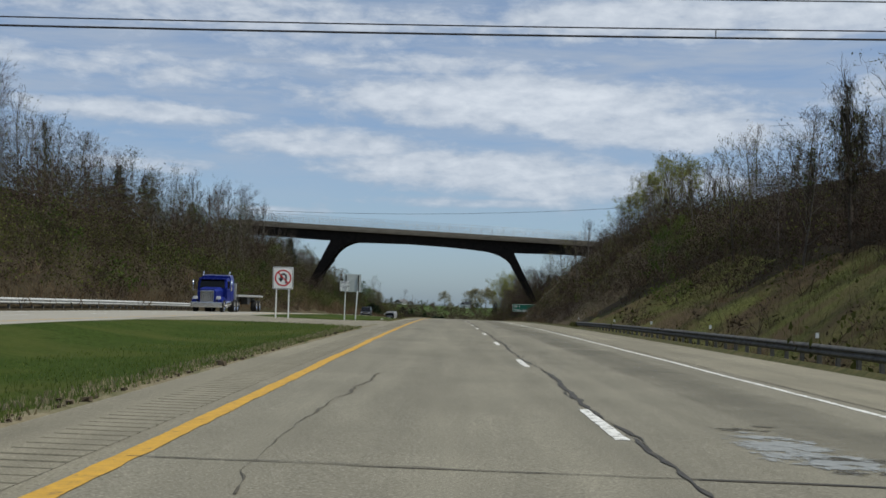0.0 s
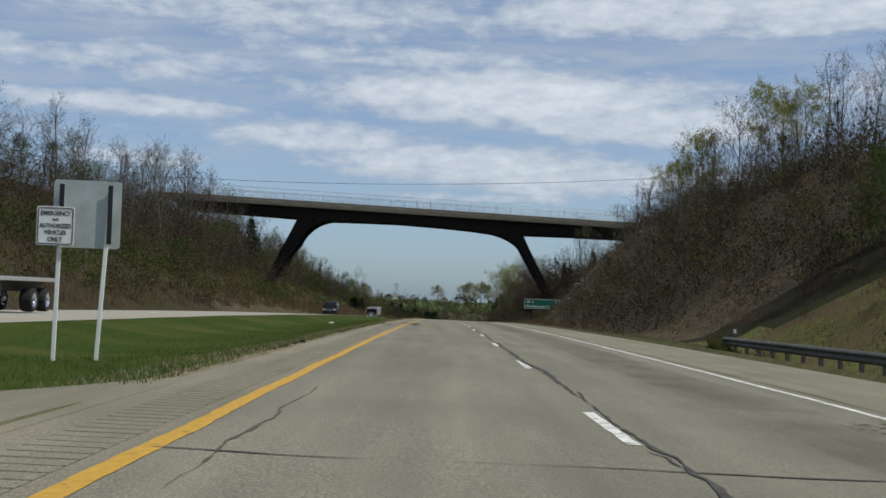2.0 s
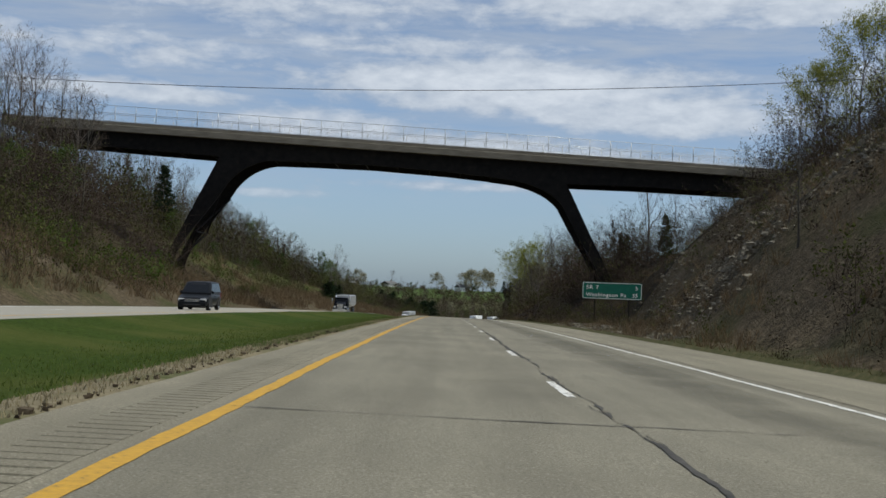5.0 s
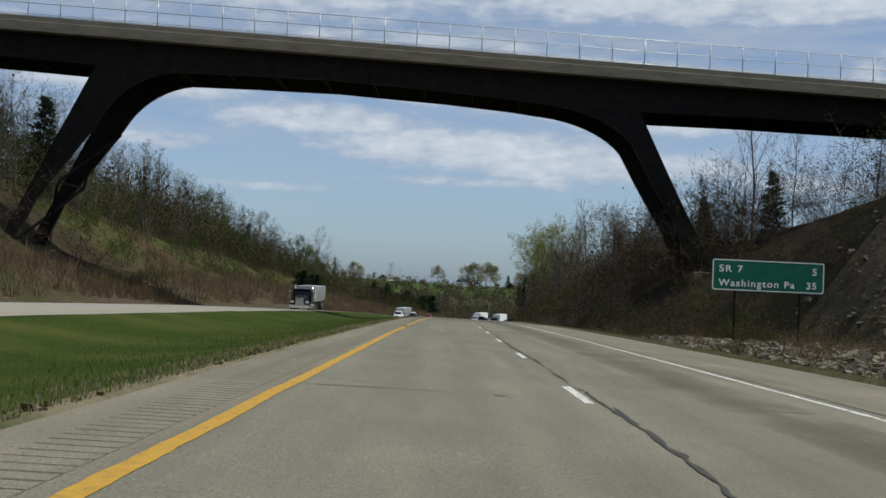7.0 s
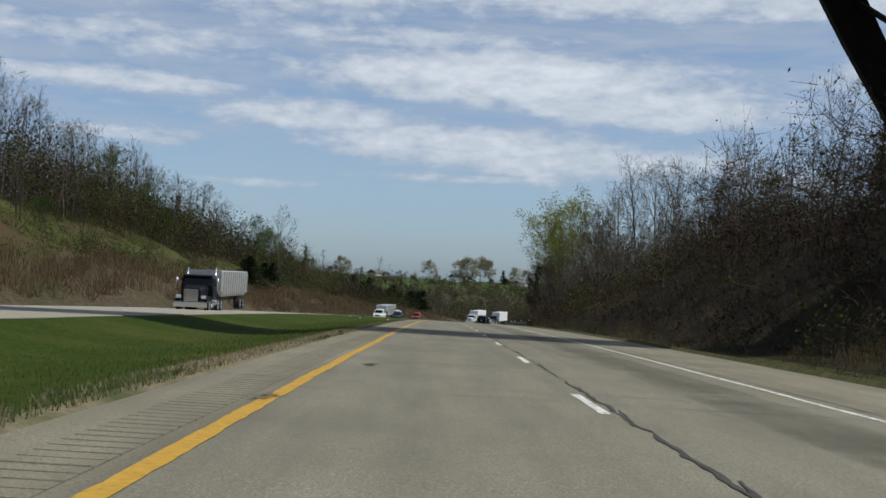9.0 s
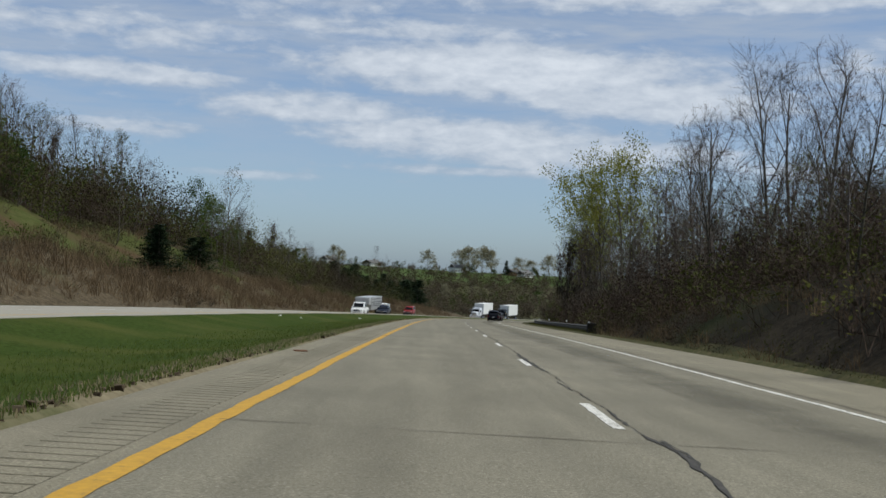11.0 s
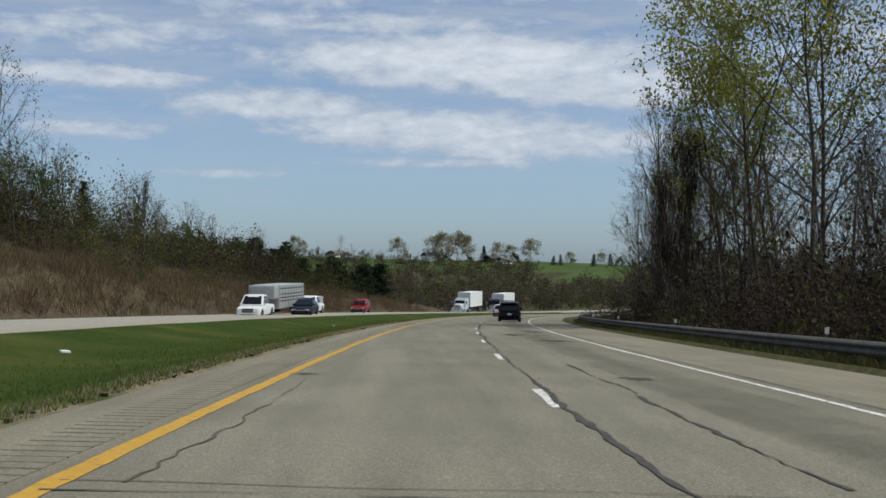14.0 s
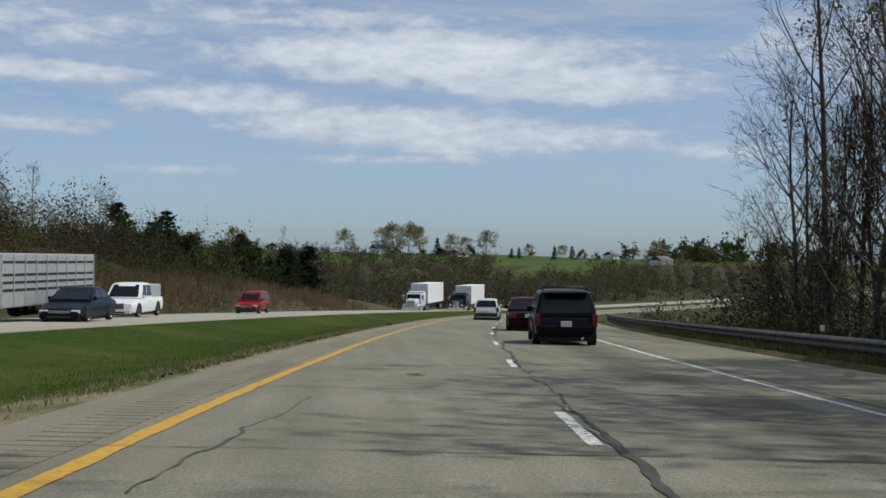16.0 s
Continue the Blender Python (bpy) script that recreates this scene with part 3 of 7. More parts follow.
for side in (0, 1):
    p0, p1 = (((15.0, 14.4), (18.9, 5.9)), ((-32.0, 15.0), (-38.2, 5.2)))[side]
    for k in range(2):
        t0, t1 = k / 2, (k + 1) / 2
        a = (p0[0] + (p1[0] - p0[0]) * t0, p0[1] + (p1[1] - p0[1]) * t0)
        b = (p0[0] + (p1[0] - p0[0]) * t1, p0[1] + (p1[1] - p0[1]) * t1)
        part("leg_brace", tubes_mesh("leg_brace", [((a[0], 1.4, a[1]), (b[0], 9.0, b[1]), .13, .13), ((b[0], 1.4, b[1]), (a[0], 9.0, a[1]), .13, .13), ((b[0], 1.4, b[1]), (b[0], 9.0, b[1]), .12, .12)], M["steel"], 4, False), M["steel"], bridge, "crossed steel bracing between legs")
    bx, bz = ((20.0, 4.4), (-39.2, 3.9))[side]
    for y0 in (1.2, 9.2):
        bm = box(bmesh.new(), bx - 1.5, bx + 1.5, y0 - .9, y0 + .9, bz - 2.6, bz + .5, .08)
        part("footing", bm, M["fascia"], bridge, "concrete leg footing")
for x in (XL + .6, XR - .6):
    z = DECK_Z(x)
    bm = box(bmesh.new(), x - 1.2, x + 1.2, -.2, 10.8, z - 8, z - 4.2, .06)
    part("abutment", bm, M["fascia"], bridge, "concrete abutment seat")
# chain-link fence on both edges
SP = 2.72
for y0 in (.12, 10.48):
    for k in range(int((XR - XL) / SP) + 1):
        x = XL + k * SP
        z = DECK_Z(x)
        part("fence_post", tubes_mesh("fence_post", [((x, y0, z), (x, y0, z + 2.15), .04, .04)], M["galv"], 5), M["galv"], bridge)
    for h in (.08, 1.12, 2.12):
        part("fence_rail", tubes_mesh("fence_rail", [((XL, y0, DECK_Z(XL) + h), (XR, y0, DECK_Z(XR) + h), .028, .028)], M["galv"], 5), M["galv"], bridge)
    segs = []
    for x in np.arange(XL, XR, .26):
        for d in (1, -1):
            if XL <= x + d * 2.1 <= XR:
                segs.append(((x, y0, DECK_Z(x) + .05), (x + d * 2.1, y0, DECK_Z(x + d * 2.1) + 2.12), .0045, .0045))
    part("chain_link", tubes_mesh("chain_link", segs, M["galv"], 3, False), M["galv"], bridge, "galvanised chain-link mesh")


# ---- vegetation ----
M["bark"] = speckled("grey_bark", ((.25, (.05, .043, .035)), (.55, (.10, .088, .073)), (.8, (.17, .152, .13))), 4, .95, 8, .02, 20, spec=.1, per_object=.35)
M["branch"] = speckled("grey_brown_branches", ((.3, (.062, .050, .038)), (.7, (.125, .103, .079))), .8, .95, 4, spec=.05, per_object=.35)
M["twig"] = speckled("brown_twigs", ((.3, (.044, .033, .024)), (.7, (.078, .060, .045))), .8, .95, 4, spec=.05, per_object=.35)
M["bud"] = speckled("budding_leaves", ((.25, (.06, .07, .02)), (.55, (.11, .12, .035)), (.8, (.18, .185, .06))), .9, .8, 5, spec=.1, per_object=.35)
M["spring"] = speckled("yellow_green_leaves", ((.25, (.15, .16, .03)), (.55, (.23, .235, .05)), (.8, (.32, .31, .09))), .9, .8, 5, spec=.1)
M["redbud"] = speckled("reddish_buds", ((.25, (.054, .041, .031)), (.55, (.088, .068, .050)), (.8, (.128, .098, .073))), .9, .9, 5, spec=.05, per_object=.3)
M["leaf"] = speckled("fresh_green_leaves", ((.25, (.03, .055, .01)), (.55, (.065, .105, .02)), (.8, (.115, .16, .035))), .9, .8, 5, spec=.1, per_object=.3)
M["olive"] = speckled("olive_brush", ((.25, (.044, .049, .014)), (.55, (.068, .074, .022)), (.8, (.105, .107, .037))), .12, .9, 5, spec=.05)
M["brush"] = speckled("brown_brush", ((.25, (.034, .026, .017)), (.55, (.053, .041, .026)), (.8, (.08, .064, .041))), .12, .95, 6, spec=.05)
M["straw"] = speckled("dry_tall_grass", ((.25, (.10, .069, .040)), (.55, (.165, .118, .07)), (.8, (.235, .177, .11))), .15, .95, 6, spec=.05)
M["needle"] = speckled("pine_needles", ((.25, (.010, .019, .008)), (.55, (.022, .037, .016)), (.8, (.042, .06, .028))), 1.2, .85, 5, spec=.1, per_object=.2)
# vine brown; in the thickets it also paints the backlit wood's shade
M["ivy_shade"] = speckled("vines_and_shade", ((.25, (.025, .02, .014)), (.55, (.044, .035, .025)), (.8, (.074, .059, .041))), 1.2, .95, 5, spec=.05, per_object=.3)


def translucent(m, share):
    """Thin leaves let light through."""
    t = m.node_tree
    b, o = t.nodes["Principled BSDF"], t.nodes["Material Output"]
    tr = t.nodes.new("ShaderNodeBsdfTranslucent")
    mx = t.nodes.new("ShaderNodeMixShader")
    mx.inputs[0].default_value = share
    t.links.new(b.inputs["Base Color"].links[0].from_socket, tr.inputs["Color"])
    t.links.new(b.outputs[0], mx.inputs[1])
    t.links.new(tr.outputs[0], mx.inputs[2])
    t.links.new(mx.outputs[0], o.inputs["Surface"])


for k_, f_ in (("bud", .45), ("leaf", .45), ("spring", .6), ("olive", .3), ("brush", .15), ("straw", .35), ("redbud", .12)):
    translucent(M[k_], f_)


def quads_mesh(name, Q, mats, index, smooth=False):
    """A mesh of loose four-cornered faces from an array (n, 4, 3)."""
    n = len(Q)
    me = bpy.data.meshes.new(name)
    me.vertices.add(4 * n)
    me.vertices.foreach_set("co", np.ascontiguousarray(Q, np.float32).ravel())
    me.loops.add(4 * n)
    me.loops.foreach_set("vertex_index", np.arange(4 * n, dtype=np.int32))
    me.polygons.add(n)
    me.polygons.foreach_set("loop_start", np.arange(0, 4 * n, 4, dtype=np.int32))
    for m in mats:
        me.materials.append(m)
    me.polygons.foreach_set("material_index", np.asarray(index, np.int32))
    me.update(calc_edges=True)
    me.validate()
    return me


def rand_dirs(r, n, upward=0.0):
    d = r.normal(size=(n, 3))
    d[:, 2] = np.abs(d[:, 2]) * upward + d[:, 2] * (1 - min(upward, 1))
    return d / np.linalg.norm(d, axis=1, keepdims=True)


def cards(r, c, size, aspect=.5, dirs=None):
    """Small diamond faces at places c."""
    n = len(c)
    u = rand_dirs(r, n) if dirs is None else dirs
    w = np.cross(u, rand_dirs(r, n))
    w /= np.linalg.norm(w, axis=1, keepdims=True) + 1e-9
    s = (size * r.uniform(.6, 1.4, n))[:, None]
    return np.stack([c - u * s, c + w * s * aspect, c + u * s, c - w * s * aspect], 1)


def blades(r, a, b, wid):
    """Thin tapering faces from a to b."""
    d = b - a
    w = np.cross(d, rand_dirs(r, len(a)))
    w /= np.linalg.norm(w, axis=1, keepdims=True) + 1e-9
    wid = np.broadcast_to(wid, (len(a),))[:, None]
    return np.stack([a - w * wid, a + w * wid, b + w * wid * .35, b - w * wid * .35], 1)


def bush_template(r, leaves, twigs, height, size, sprays=0, thin=1.0, skyward=False):
    """A unit bush about 1 m in radius: arching twigs and small leaves along them, in lumps."""
    tips = rand_dirs(r, twigs, 1.0) * r.uniform(.55, 1.05, (twigs, 1)) * np.array([1, 1, height])
    tips[:, 2] = np.abs(tips[:, 2]) + .15
    base = np.concatenate([r.normal(scale=.18, size=(twigs, 2)), np.full((twigs, 1), -.1)], 1)
    mid = (base + tips) / 2 + r.normal(scale=.08, size=(twigs, 3)) + np.array([0, 0, .12])
    tw = np.concatenate([blades(r, base, mid, .018 * thin), blades(r, mid, tips, .012 * thin)])
    k = r.integers(0, twigs, leaves)
    t = r.uniform(.35, 1.08, (leaves, 1))
    c = mid[k] * (1 - t) + tips[k] * t + r.normal(scale=.11, size=(leaves, 3))
    up = rand_dirs(r, leaves, 1.0) + np.array([0, 0, .35])
    lf = cards(r, c, size, .5 if not skyward else .8, np.cross(up, rand_dirs(r, leaves)) / 1.1 if skyward else None)
    k = r.integers(0, twigs, sprays)
    t = r.uniform(.1, 1.0, (sprays, 1))
    a = mid[k] * (1 - t) + tips[k] * t
    b = a + rand_dirs(r, sprays, .7) * r.uniform(.12, .34, (sprays, 1))
    tw = np.concatenate([tw, blades(r, a, b, .009 * max(thin, .34))])
    return np.concatenate([tw, lf]), np.concatenate([np.zeros(len(tw), int), np.ones(len(lf), int)])


def tuft_template(r, n, height, spread):
    a = np.concatenate([r.normal(scale=spread, size=(n, 2)), np.full((n, 1), -.03)], 1)
    b = a + np.concatenate([r.normal(scale=height * .35, size=(n, 2)), height * r.uniform(.6, 1.2, (n, 1))], 1)
    return blades(r, a, b, .02)


def scatter(name, label, places, scales, kinds, templates, mats, r, category="brush"):
    """One object of stuff: templates set at world places. templates: kind -> list of (quads, slots)."""
    Qs, Is = [], []
    for p, sc, k in zip(places, scales, kinds):
        q, i = templates[k][r.integers(len(templates[k]))]
        a = r.uniform(0, 2 * math.pi)
        R = np.array([[math.cos(a), -math.sin(a), 0], [math.sin(a), math.cos(a), 0], [0, 0, 1]])
        Qs.append((q * np.array([sc, sc, sc * r.uniform(.8, 1.25)])) @ R.T + p)
        Is.append(i)
    ob = new(name, quads_mesh(name, np.concatenate(Qs), mats, np.concatenate(Is)))
    return tagged(ob, label, category, kind="stuff")


nr = np.random.default_rng(21)
BMATS = [M["twig"], M["brush"], M["olive"], M["leaf"], M["straw"], M["bud"], M["ivy_shade"]]


def recoloured(t, slot, twig=0):
    q, i = t
    return q, np.where(i == 0, twig, slot)


TPL = {"brown": [recoloured(bush_template(nr, 84, 21, 1.35, .048, 70, .5), 1) for _ in range(7)],
       "olive": [recoloured(bush_template(nr, 120, 18, 1.3, .05, 48, .5), 2) for _ in range(5)],
       "green": [recoloured(bush_template(nr, 210, 18, 1.1, .058, 20, .5), 3) for _ in range(3)],
       "bud": [recoloured(bush_template(nr, 110, 24, 1.6, .046, 56, .5), 5) for _ in range(3)],
       "thicket": [recoloured(bush_template(nr, 210, 34, 1.3, .015, 250, .2), 1) for _ in range(5)],
       "budthick": [recoloured(bush_template(nr, 250, 30, 1.35, .016, 170, .2), 5) for _ in range(3)],
       "olivethick": [recoloured(bush_template(nr, 250, 30, 1.3, .017, 170, .2), 2) for _ in range(3)],
       # vine tangles, their dark colour doubling as shade inside the right-hand wood
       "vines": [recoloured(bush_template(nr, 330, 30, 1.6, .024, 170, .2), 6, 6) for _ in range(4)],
       "shade_ivybush": [recoloured(bush_template(nr, 150, 16, 1.5, .036, 60, .35), 6, 6) for _ in range(4)],
       "fullolive": [recoloured(bush_template(nr, 470, 26, 1.3, .030, 90, .25), 2) for _ in range(3)],
       "fullbud": [recoloured(bush_template(nr, 470, 26, 1.35, .029, 90, .25), 5) for _ in range(3)],
       "fullbrown": [recoloured(bush_template(nr, 470, 28, 1.3, .028, 120, .25), 1) for _ in range(3)],
       "straw": [(tuft_template(nr, 36, 1.0, .5), np.full(36, 4)) for _ in range(3)]}


def lay(s0, s1, x0, x1, spacing, keep, size, mix, r):
    """Jittered places over a stretch of the banks: returns stations, offsets, sizes and kinds."""
    out = []
    for s in np.arange(s0, s1, spacing):
        for x in np.arange(min(x0, x1), max(x0, x1), spacing):
            ss, xx = s + r.uniform(-.6, .6) * spacing, x + r.uniform(-.6, .6) * spacing
            if r.uniform() < keep(ss, xx):
                n = float(vn(ss, xx, .06, 12)) + .5 * float(vn(ss, xx, .17, 13))
                k = mix[min(int((n + 1.0) / 2.0 * len(mix)), len(mix) - 1) if n > -1 else 0] if r.uniform() < .6 else mix[r.integers(len(mix))]
                out.append((ss, xx, r.uniform(*size), k))
    return out


def set_out(name, label, items, r):
    P = ground_points(np.array([i[0] for i in items]), np.array([i[1] for i in items]))
    return scatter(name, label, P, [i[2] for i in items], [i[3] for i in items], TPL, BMATS, r)


TALL = ("thicket", "olivethick", "thicket", "thicket", "budthick", "thicket", "olivethick", "budthick")
MIXW = ("brown", "olive", "bud", "olive", "green", "olive", "brown", "bud", "olive", "bud", "olive", "bud")
MIXR = ("brown", "brown", "brown", "olive", "brown", "brown", "olive", "brown", "brown", "bud", "brown", "olive")
left = lay(25, 335, -25.4, -40, 2.6, lambda s, x: (0 if 312 < s < 336 and x > -46 else .12 if 268 < s <= 312 and x > -42 else 1.0), (1.4, 2.6), MIXW, nr)
left += lay(262, 314, -26, -43, 2.6, lambda s, x: .5, (.5, 1.1), ("brown", "olive", "brown", "olive", "bud"), nr)
left += lay(335, 640, -30, -46, 3.0, lambda s, x: (.64 if s < 450 else .5 if s < 530 else .95), (.9, 1.9), MIXW, nr)
left += lay(40, 330, -35, -54, 4.6, lambda s, x: 0 if 312 < s < 338 else .95, (3.8, 6.6), TALL, nr)
left += lay(290, 318, -43, -60, 4.0, lambda s, x: 1.0, (4.4, 6.6), TALL, nr)
left += lay(338, 545, -45, -62, 4.6, lambda s, x: .95, (4.0, 7.2), ("thicket", "fullbrown", "olivethick", "fullolive", "fullbrown", "budthick", "fullbud"), nr)
left += lay(440, 560, -45, -60, 4.6, lambda s, x: .9, (3.6, 6.4), ("fullbrown", "fullolive", "fullbrown", "fullbud", "fullolive"), nr)
left += lay(540, 668, -36, -64, 4.6, lambda s, x: .95, (2.8, 5.2), ("fullolive", "fullbrown", "fullbud", "fullbrown", "fullolive", "fullbud"), nr)
set_out("undergrowth", "tangled brown and olive brush covering the sunny bank", left, nr)
edge_r = lambda s: float(np.interp(s, (20, 80, 115, 140), (24, 22, 16, 11.5)))
right = lay(20, 150, 12, 29, 2.8, lambda s, x: (1.0 if x > edge_r(s) + 2 * float(vn(s, 0, .08, 40)) else .07), (1.4, 2.6), MIXR, nr)
right += lay(20, 125, 25, 40, 4.2, lambda s, x: 1.0, (3.4, 6.0), TALL, nr)
right += lay(125, 240, 25, 38, 4.2, lambda s, x: 1.0 if s < 146 or x > 28 else .35, (2.0, 3.6), TALL, nr)
right += lay(322, 424, 19, 36, 4.4, lambda s, x: 1.0, (3.6, 6.4), TALL, nr)
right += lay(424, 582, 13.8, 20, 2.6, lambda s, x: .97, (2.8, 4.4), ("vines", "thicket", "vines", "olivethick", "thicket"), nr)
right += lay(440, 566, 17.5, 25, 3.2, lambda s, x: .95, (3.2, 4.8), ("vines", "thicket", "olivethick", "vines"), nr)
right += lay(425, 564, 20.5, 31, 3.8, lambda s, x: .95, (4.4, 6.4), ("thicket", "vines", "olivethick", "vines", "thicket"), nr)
right += lay(288, 322, 10.6, 22, 2.1, lambda s, x: .85, (.9, 1.8), ("brown", "olive", "vines", "brown", "olive"), nr)
right += lay(240, 288, 12.5, 30, 2.2, lambda s, x: .6 if float(vn(s, x, .11, 61)) > .05 else .10, (.4, 1.1), ("brown", "olive", "brown", "vines", "bud"), nr)
right += lay(225, 300, 26, 36, 2.8, lambda s, x: .85, (1.2, 2.6), ("olivethick", "thicket", "vines"), nr)
right += lay(146, 238, 11.2, 27, 2.6, lambda s, x: .48 if x < 22 else .65, (.6, 1.6), ("olive", "brown", "olive", "brown", "bud", "brown", "olive"), nr)
right += lay(236, 322, 19.5, 34, 2.9, lambda s, x: (.14 if x < 27 else .6) if x < 32 else 1.0, (.8, 1.8), MIXR, nr)
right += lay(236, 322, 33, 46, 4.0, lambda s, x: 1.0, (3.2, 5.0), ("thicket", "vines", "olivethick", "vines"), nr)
right += lay(322, 420, 12.0, 24, 2.7, lambda s, x: (.8 if x < 15 else 1.0), (1.3, 2.6), MIXR, nr)
right += lay(412, 598, 11.4, 18, 2.1, lambda s, x: .95, (1.2, 2.2), ("shade_ivybush", "brown", "shade_ivybush", "olive", "shade_ivybush", "brown", "olive"), nr)
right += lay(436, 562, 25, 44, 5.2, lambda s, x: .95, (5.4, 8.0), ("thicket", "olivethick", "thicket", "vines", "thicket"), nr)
right += lay(148, 226, 11.4, 27, 2.4, lambda s, x: .85 if s < 198 else .25, (1.0, 2.2), ("shade_ivybush", "brown", "olive", "shade_ivybush", "brown", "vines", "bud"), nr)
right += lay(118, 150, 13.5, 27, 2.3, lambda s, x: .9 if x > edge_r(s) else 0, (.9, 2.0), ("shade_ivybush", "brown", "olive", "shade_ivybush", "bud", "brown", "green"), nr)
right += lay(396, 470, 9.7, 13.4, 1.5, lambda s, x: .9, (.5, 1.15), ("shade_ivybush", "brown", "shade_ivybush", "olive", "brown"), nr)
right += [(424, 11.2, 1.0, "green"), (427, 11.8, 1.2, "green"), (431, 11.4, .9, "green"), (421, 10.6, .7, "olive"), (106, 16.5, 1.7, "green"), (108.4, 18.0, 1.4, "green"), (103.5, 17.8, 1.1, "green"), (111, 16.4, 1.0, "olive"), (95, 16.8, .8, "olive"), (88, 18.2, .9, "bud"), (76, 17.0, .8, "bud"), (99, 14.4, .6, "olive"), (84, 14.8, .7, "brown"), (68, 15.6, .8, "olive")]
set_out("undergrowth", "dense brush on the shaded bank, partly coloured dark for shade", right, nr)
dry = lay(205, 430, -25.6, -31, 1.6, lambda s, x: .75, (.7, 1.35), ("straw", "straw", "straw", "straw", "brown"), nr)
dry += lay(430, 670, -24.8, -32, 1.4, lambda s, x: .8, (.7, 1.35), ("straw", "straw", "straw", "straw", "brown"), nr)
dry += lay(345, 520, -31, -46, 2.6, lambda s, x: .3, (.6, 1.2), ("straw", "straw", "brown"), nr)
dry += lay(146, 240, 9.6, 26, 1.9, lambda s, x: .6, (.35, .8), ("straw", "brown", "straw"), nr)
dry += lay(222, 322, 9.3, 30, 1.5, lambda s, x: .7 if float(vn(s, x, .13, 62)) > -.1 else .2, (.25, .75), ("straw", "brown", "olive", "straw"), nr)
dry += lay(28, 132, 11, 25, 2.1, lambda s, x: .4, (.3, .75), ("straw", "olive", "straw", "brown", "bud", "straw"), nr)
dry += lay(25, 205, -24.9, -27.5, 1.7, lambda s, x: .8, (.5, 1.1), ("straw", "straw", "brown"), nr)
dry += lay(325, 425, 8.8, 13, 1.8, lambda s, x: .7, (.4, .8), ("straw", "brown", "olive"), nr)
set_out("dry_grass", "tall dry reddish-brown grass at the foot of the bank", dry, nr)

# mown grass blades along the median and the verges
M["blade"] = speckled("grass_blades", ((.3, (.07, .10, .02)), (.5, (.115, .15, .036)), (.7, (.20, .22, .08))), 3, .9, 6, spec=.05)
M["dry_blade"] = speckled("dry_grass_blades", ((.3, (.2, .165, .09)), (.5, (.32, .27, .165)), (.7, (.45, .38, .25))), 3, .95, 6, spec=.05)
M["rough_blade"] = speckled("rough_grass_blades", ((.3, (.05, .06, .018)), (.5, (.085, .09, .03)), (.7, (.15, .13, .065))), 3, .95, 6, spec=.05)
for k_ in ("blade", "dry_blade", "rough_blade"):
    translucent(M[k_], .55)
GMATS = [M["blade"], M["dry_blade"], M["rough_blade"]]


def grass(name, label, n, s0, s1, x0, x1, height, slot, r, power=1.0, wide=1.0):
    S = s0 + (s1 - s0) * r.uniform(size=n)
    X = x0 + (x1 - x0) * r.uniform(size=n) ** power
    keep = ~((X > EDGE_L - .8) & (X < EDGE_L) & (vn(S, 0 * S, .045, 77) > .25)) if slot == 0 else np.ones(n, bool)
    keep &= ~((X > -13.4) & (X < -4.5) & (np.abs(S - 64) < 8.5 + 3 * np.abs((X + 9) / 4) ** 3))
    P = ground_points(S[keep], X[keep])
    n = len(P)
    h = height * r.uniform(.5, 1.4, n)
    tip = P + np.stack([r.normal(scale=.4, size=n) * h, r.normal(scale=.4, size=n) * h, h], -1)
    ob = new(name, quads_mesh(name, blades(r, P - np.array([0, 0, .02]), tip, r.uniform(.005, .012, n) * wide), [GMATS[slot]], np.zeros(n)))
    return tagged(ob, label, "grass", kind="stuff")


grass("grass", "short green mown grass of the median", 125000, 0, 575, EDGE_L - .05, EDGE_L - 5.0, .055, 0, nr, 1.6, .9)
grass("grass", "dry tan grass fringe beside the shoulder", 42000, 0, 575, EDGE_L + .22, EDGE_L - .9, .05, 1, nr, 1.0, 1.3)
grass("grass", "rough verge grass under the guardrail", 36000, 0, 575, EDGE_R - .05, 10.5, .10, 2, nr)
grass("grass", "tall rough grass at the foot of the guardrail posts", 20000, -5, 115, 9.45, 9.85, .34, 2, nr, 1.0, 2.2)
grass("grass", "rough sunlit grass of the open slope", 16000, 20, 140, 10.4, 24, .26, 2, nr, .8)
grass("grass", "tall rough grass at the foot of the guardrail posts", 20000, 427, 575, 7.8, 8.2, .34, 2, nr, 1.0, 2.2)


# ---- trees ----
def limb(rng, p, d, length, n, up, wob):
    """Places along a bending limb."""
    out = [p.copy()]
    for _ in range(n):
        d = (d + Vector((rng.uniform(-1, 1), rng.uniform(-1, 1), rng.uniform(-.6, .6))) * wob + Vector((0, 0, up))).normalized()
        p = p + d * (length / n)
        out.append(p.copy())
    return out


def side_way(rng, d, open_):
    """A direction that leaves d by about open_ radians, round any side."""
    a = rng.uniform(0, 2 * math.pi)
    u = d.orthogonal().normalized()
    v = d.cross(u)
    return (d * math.cos(open_) + (u * math.cos(a) + v * math.sin(a)) * math.sin(open_)).normalized()


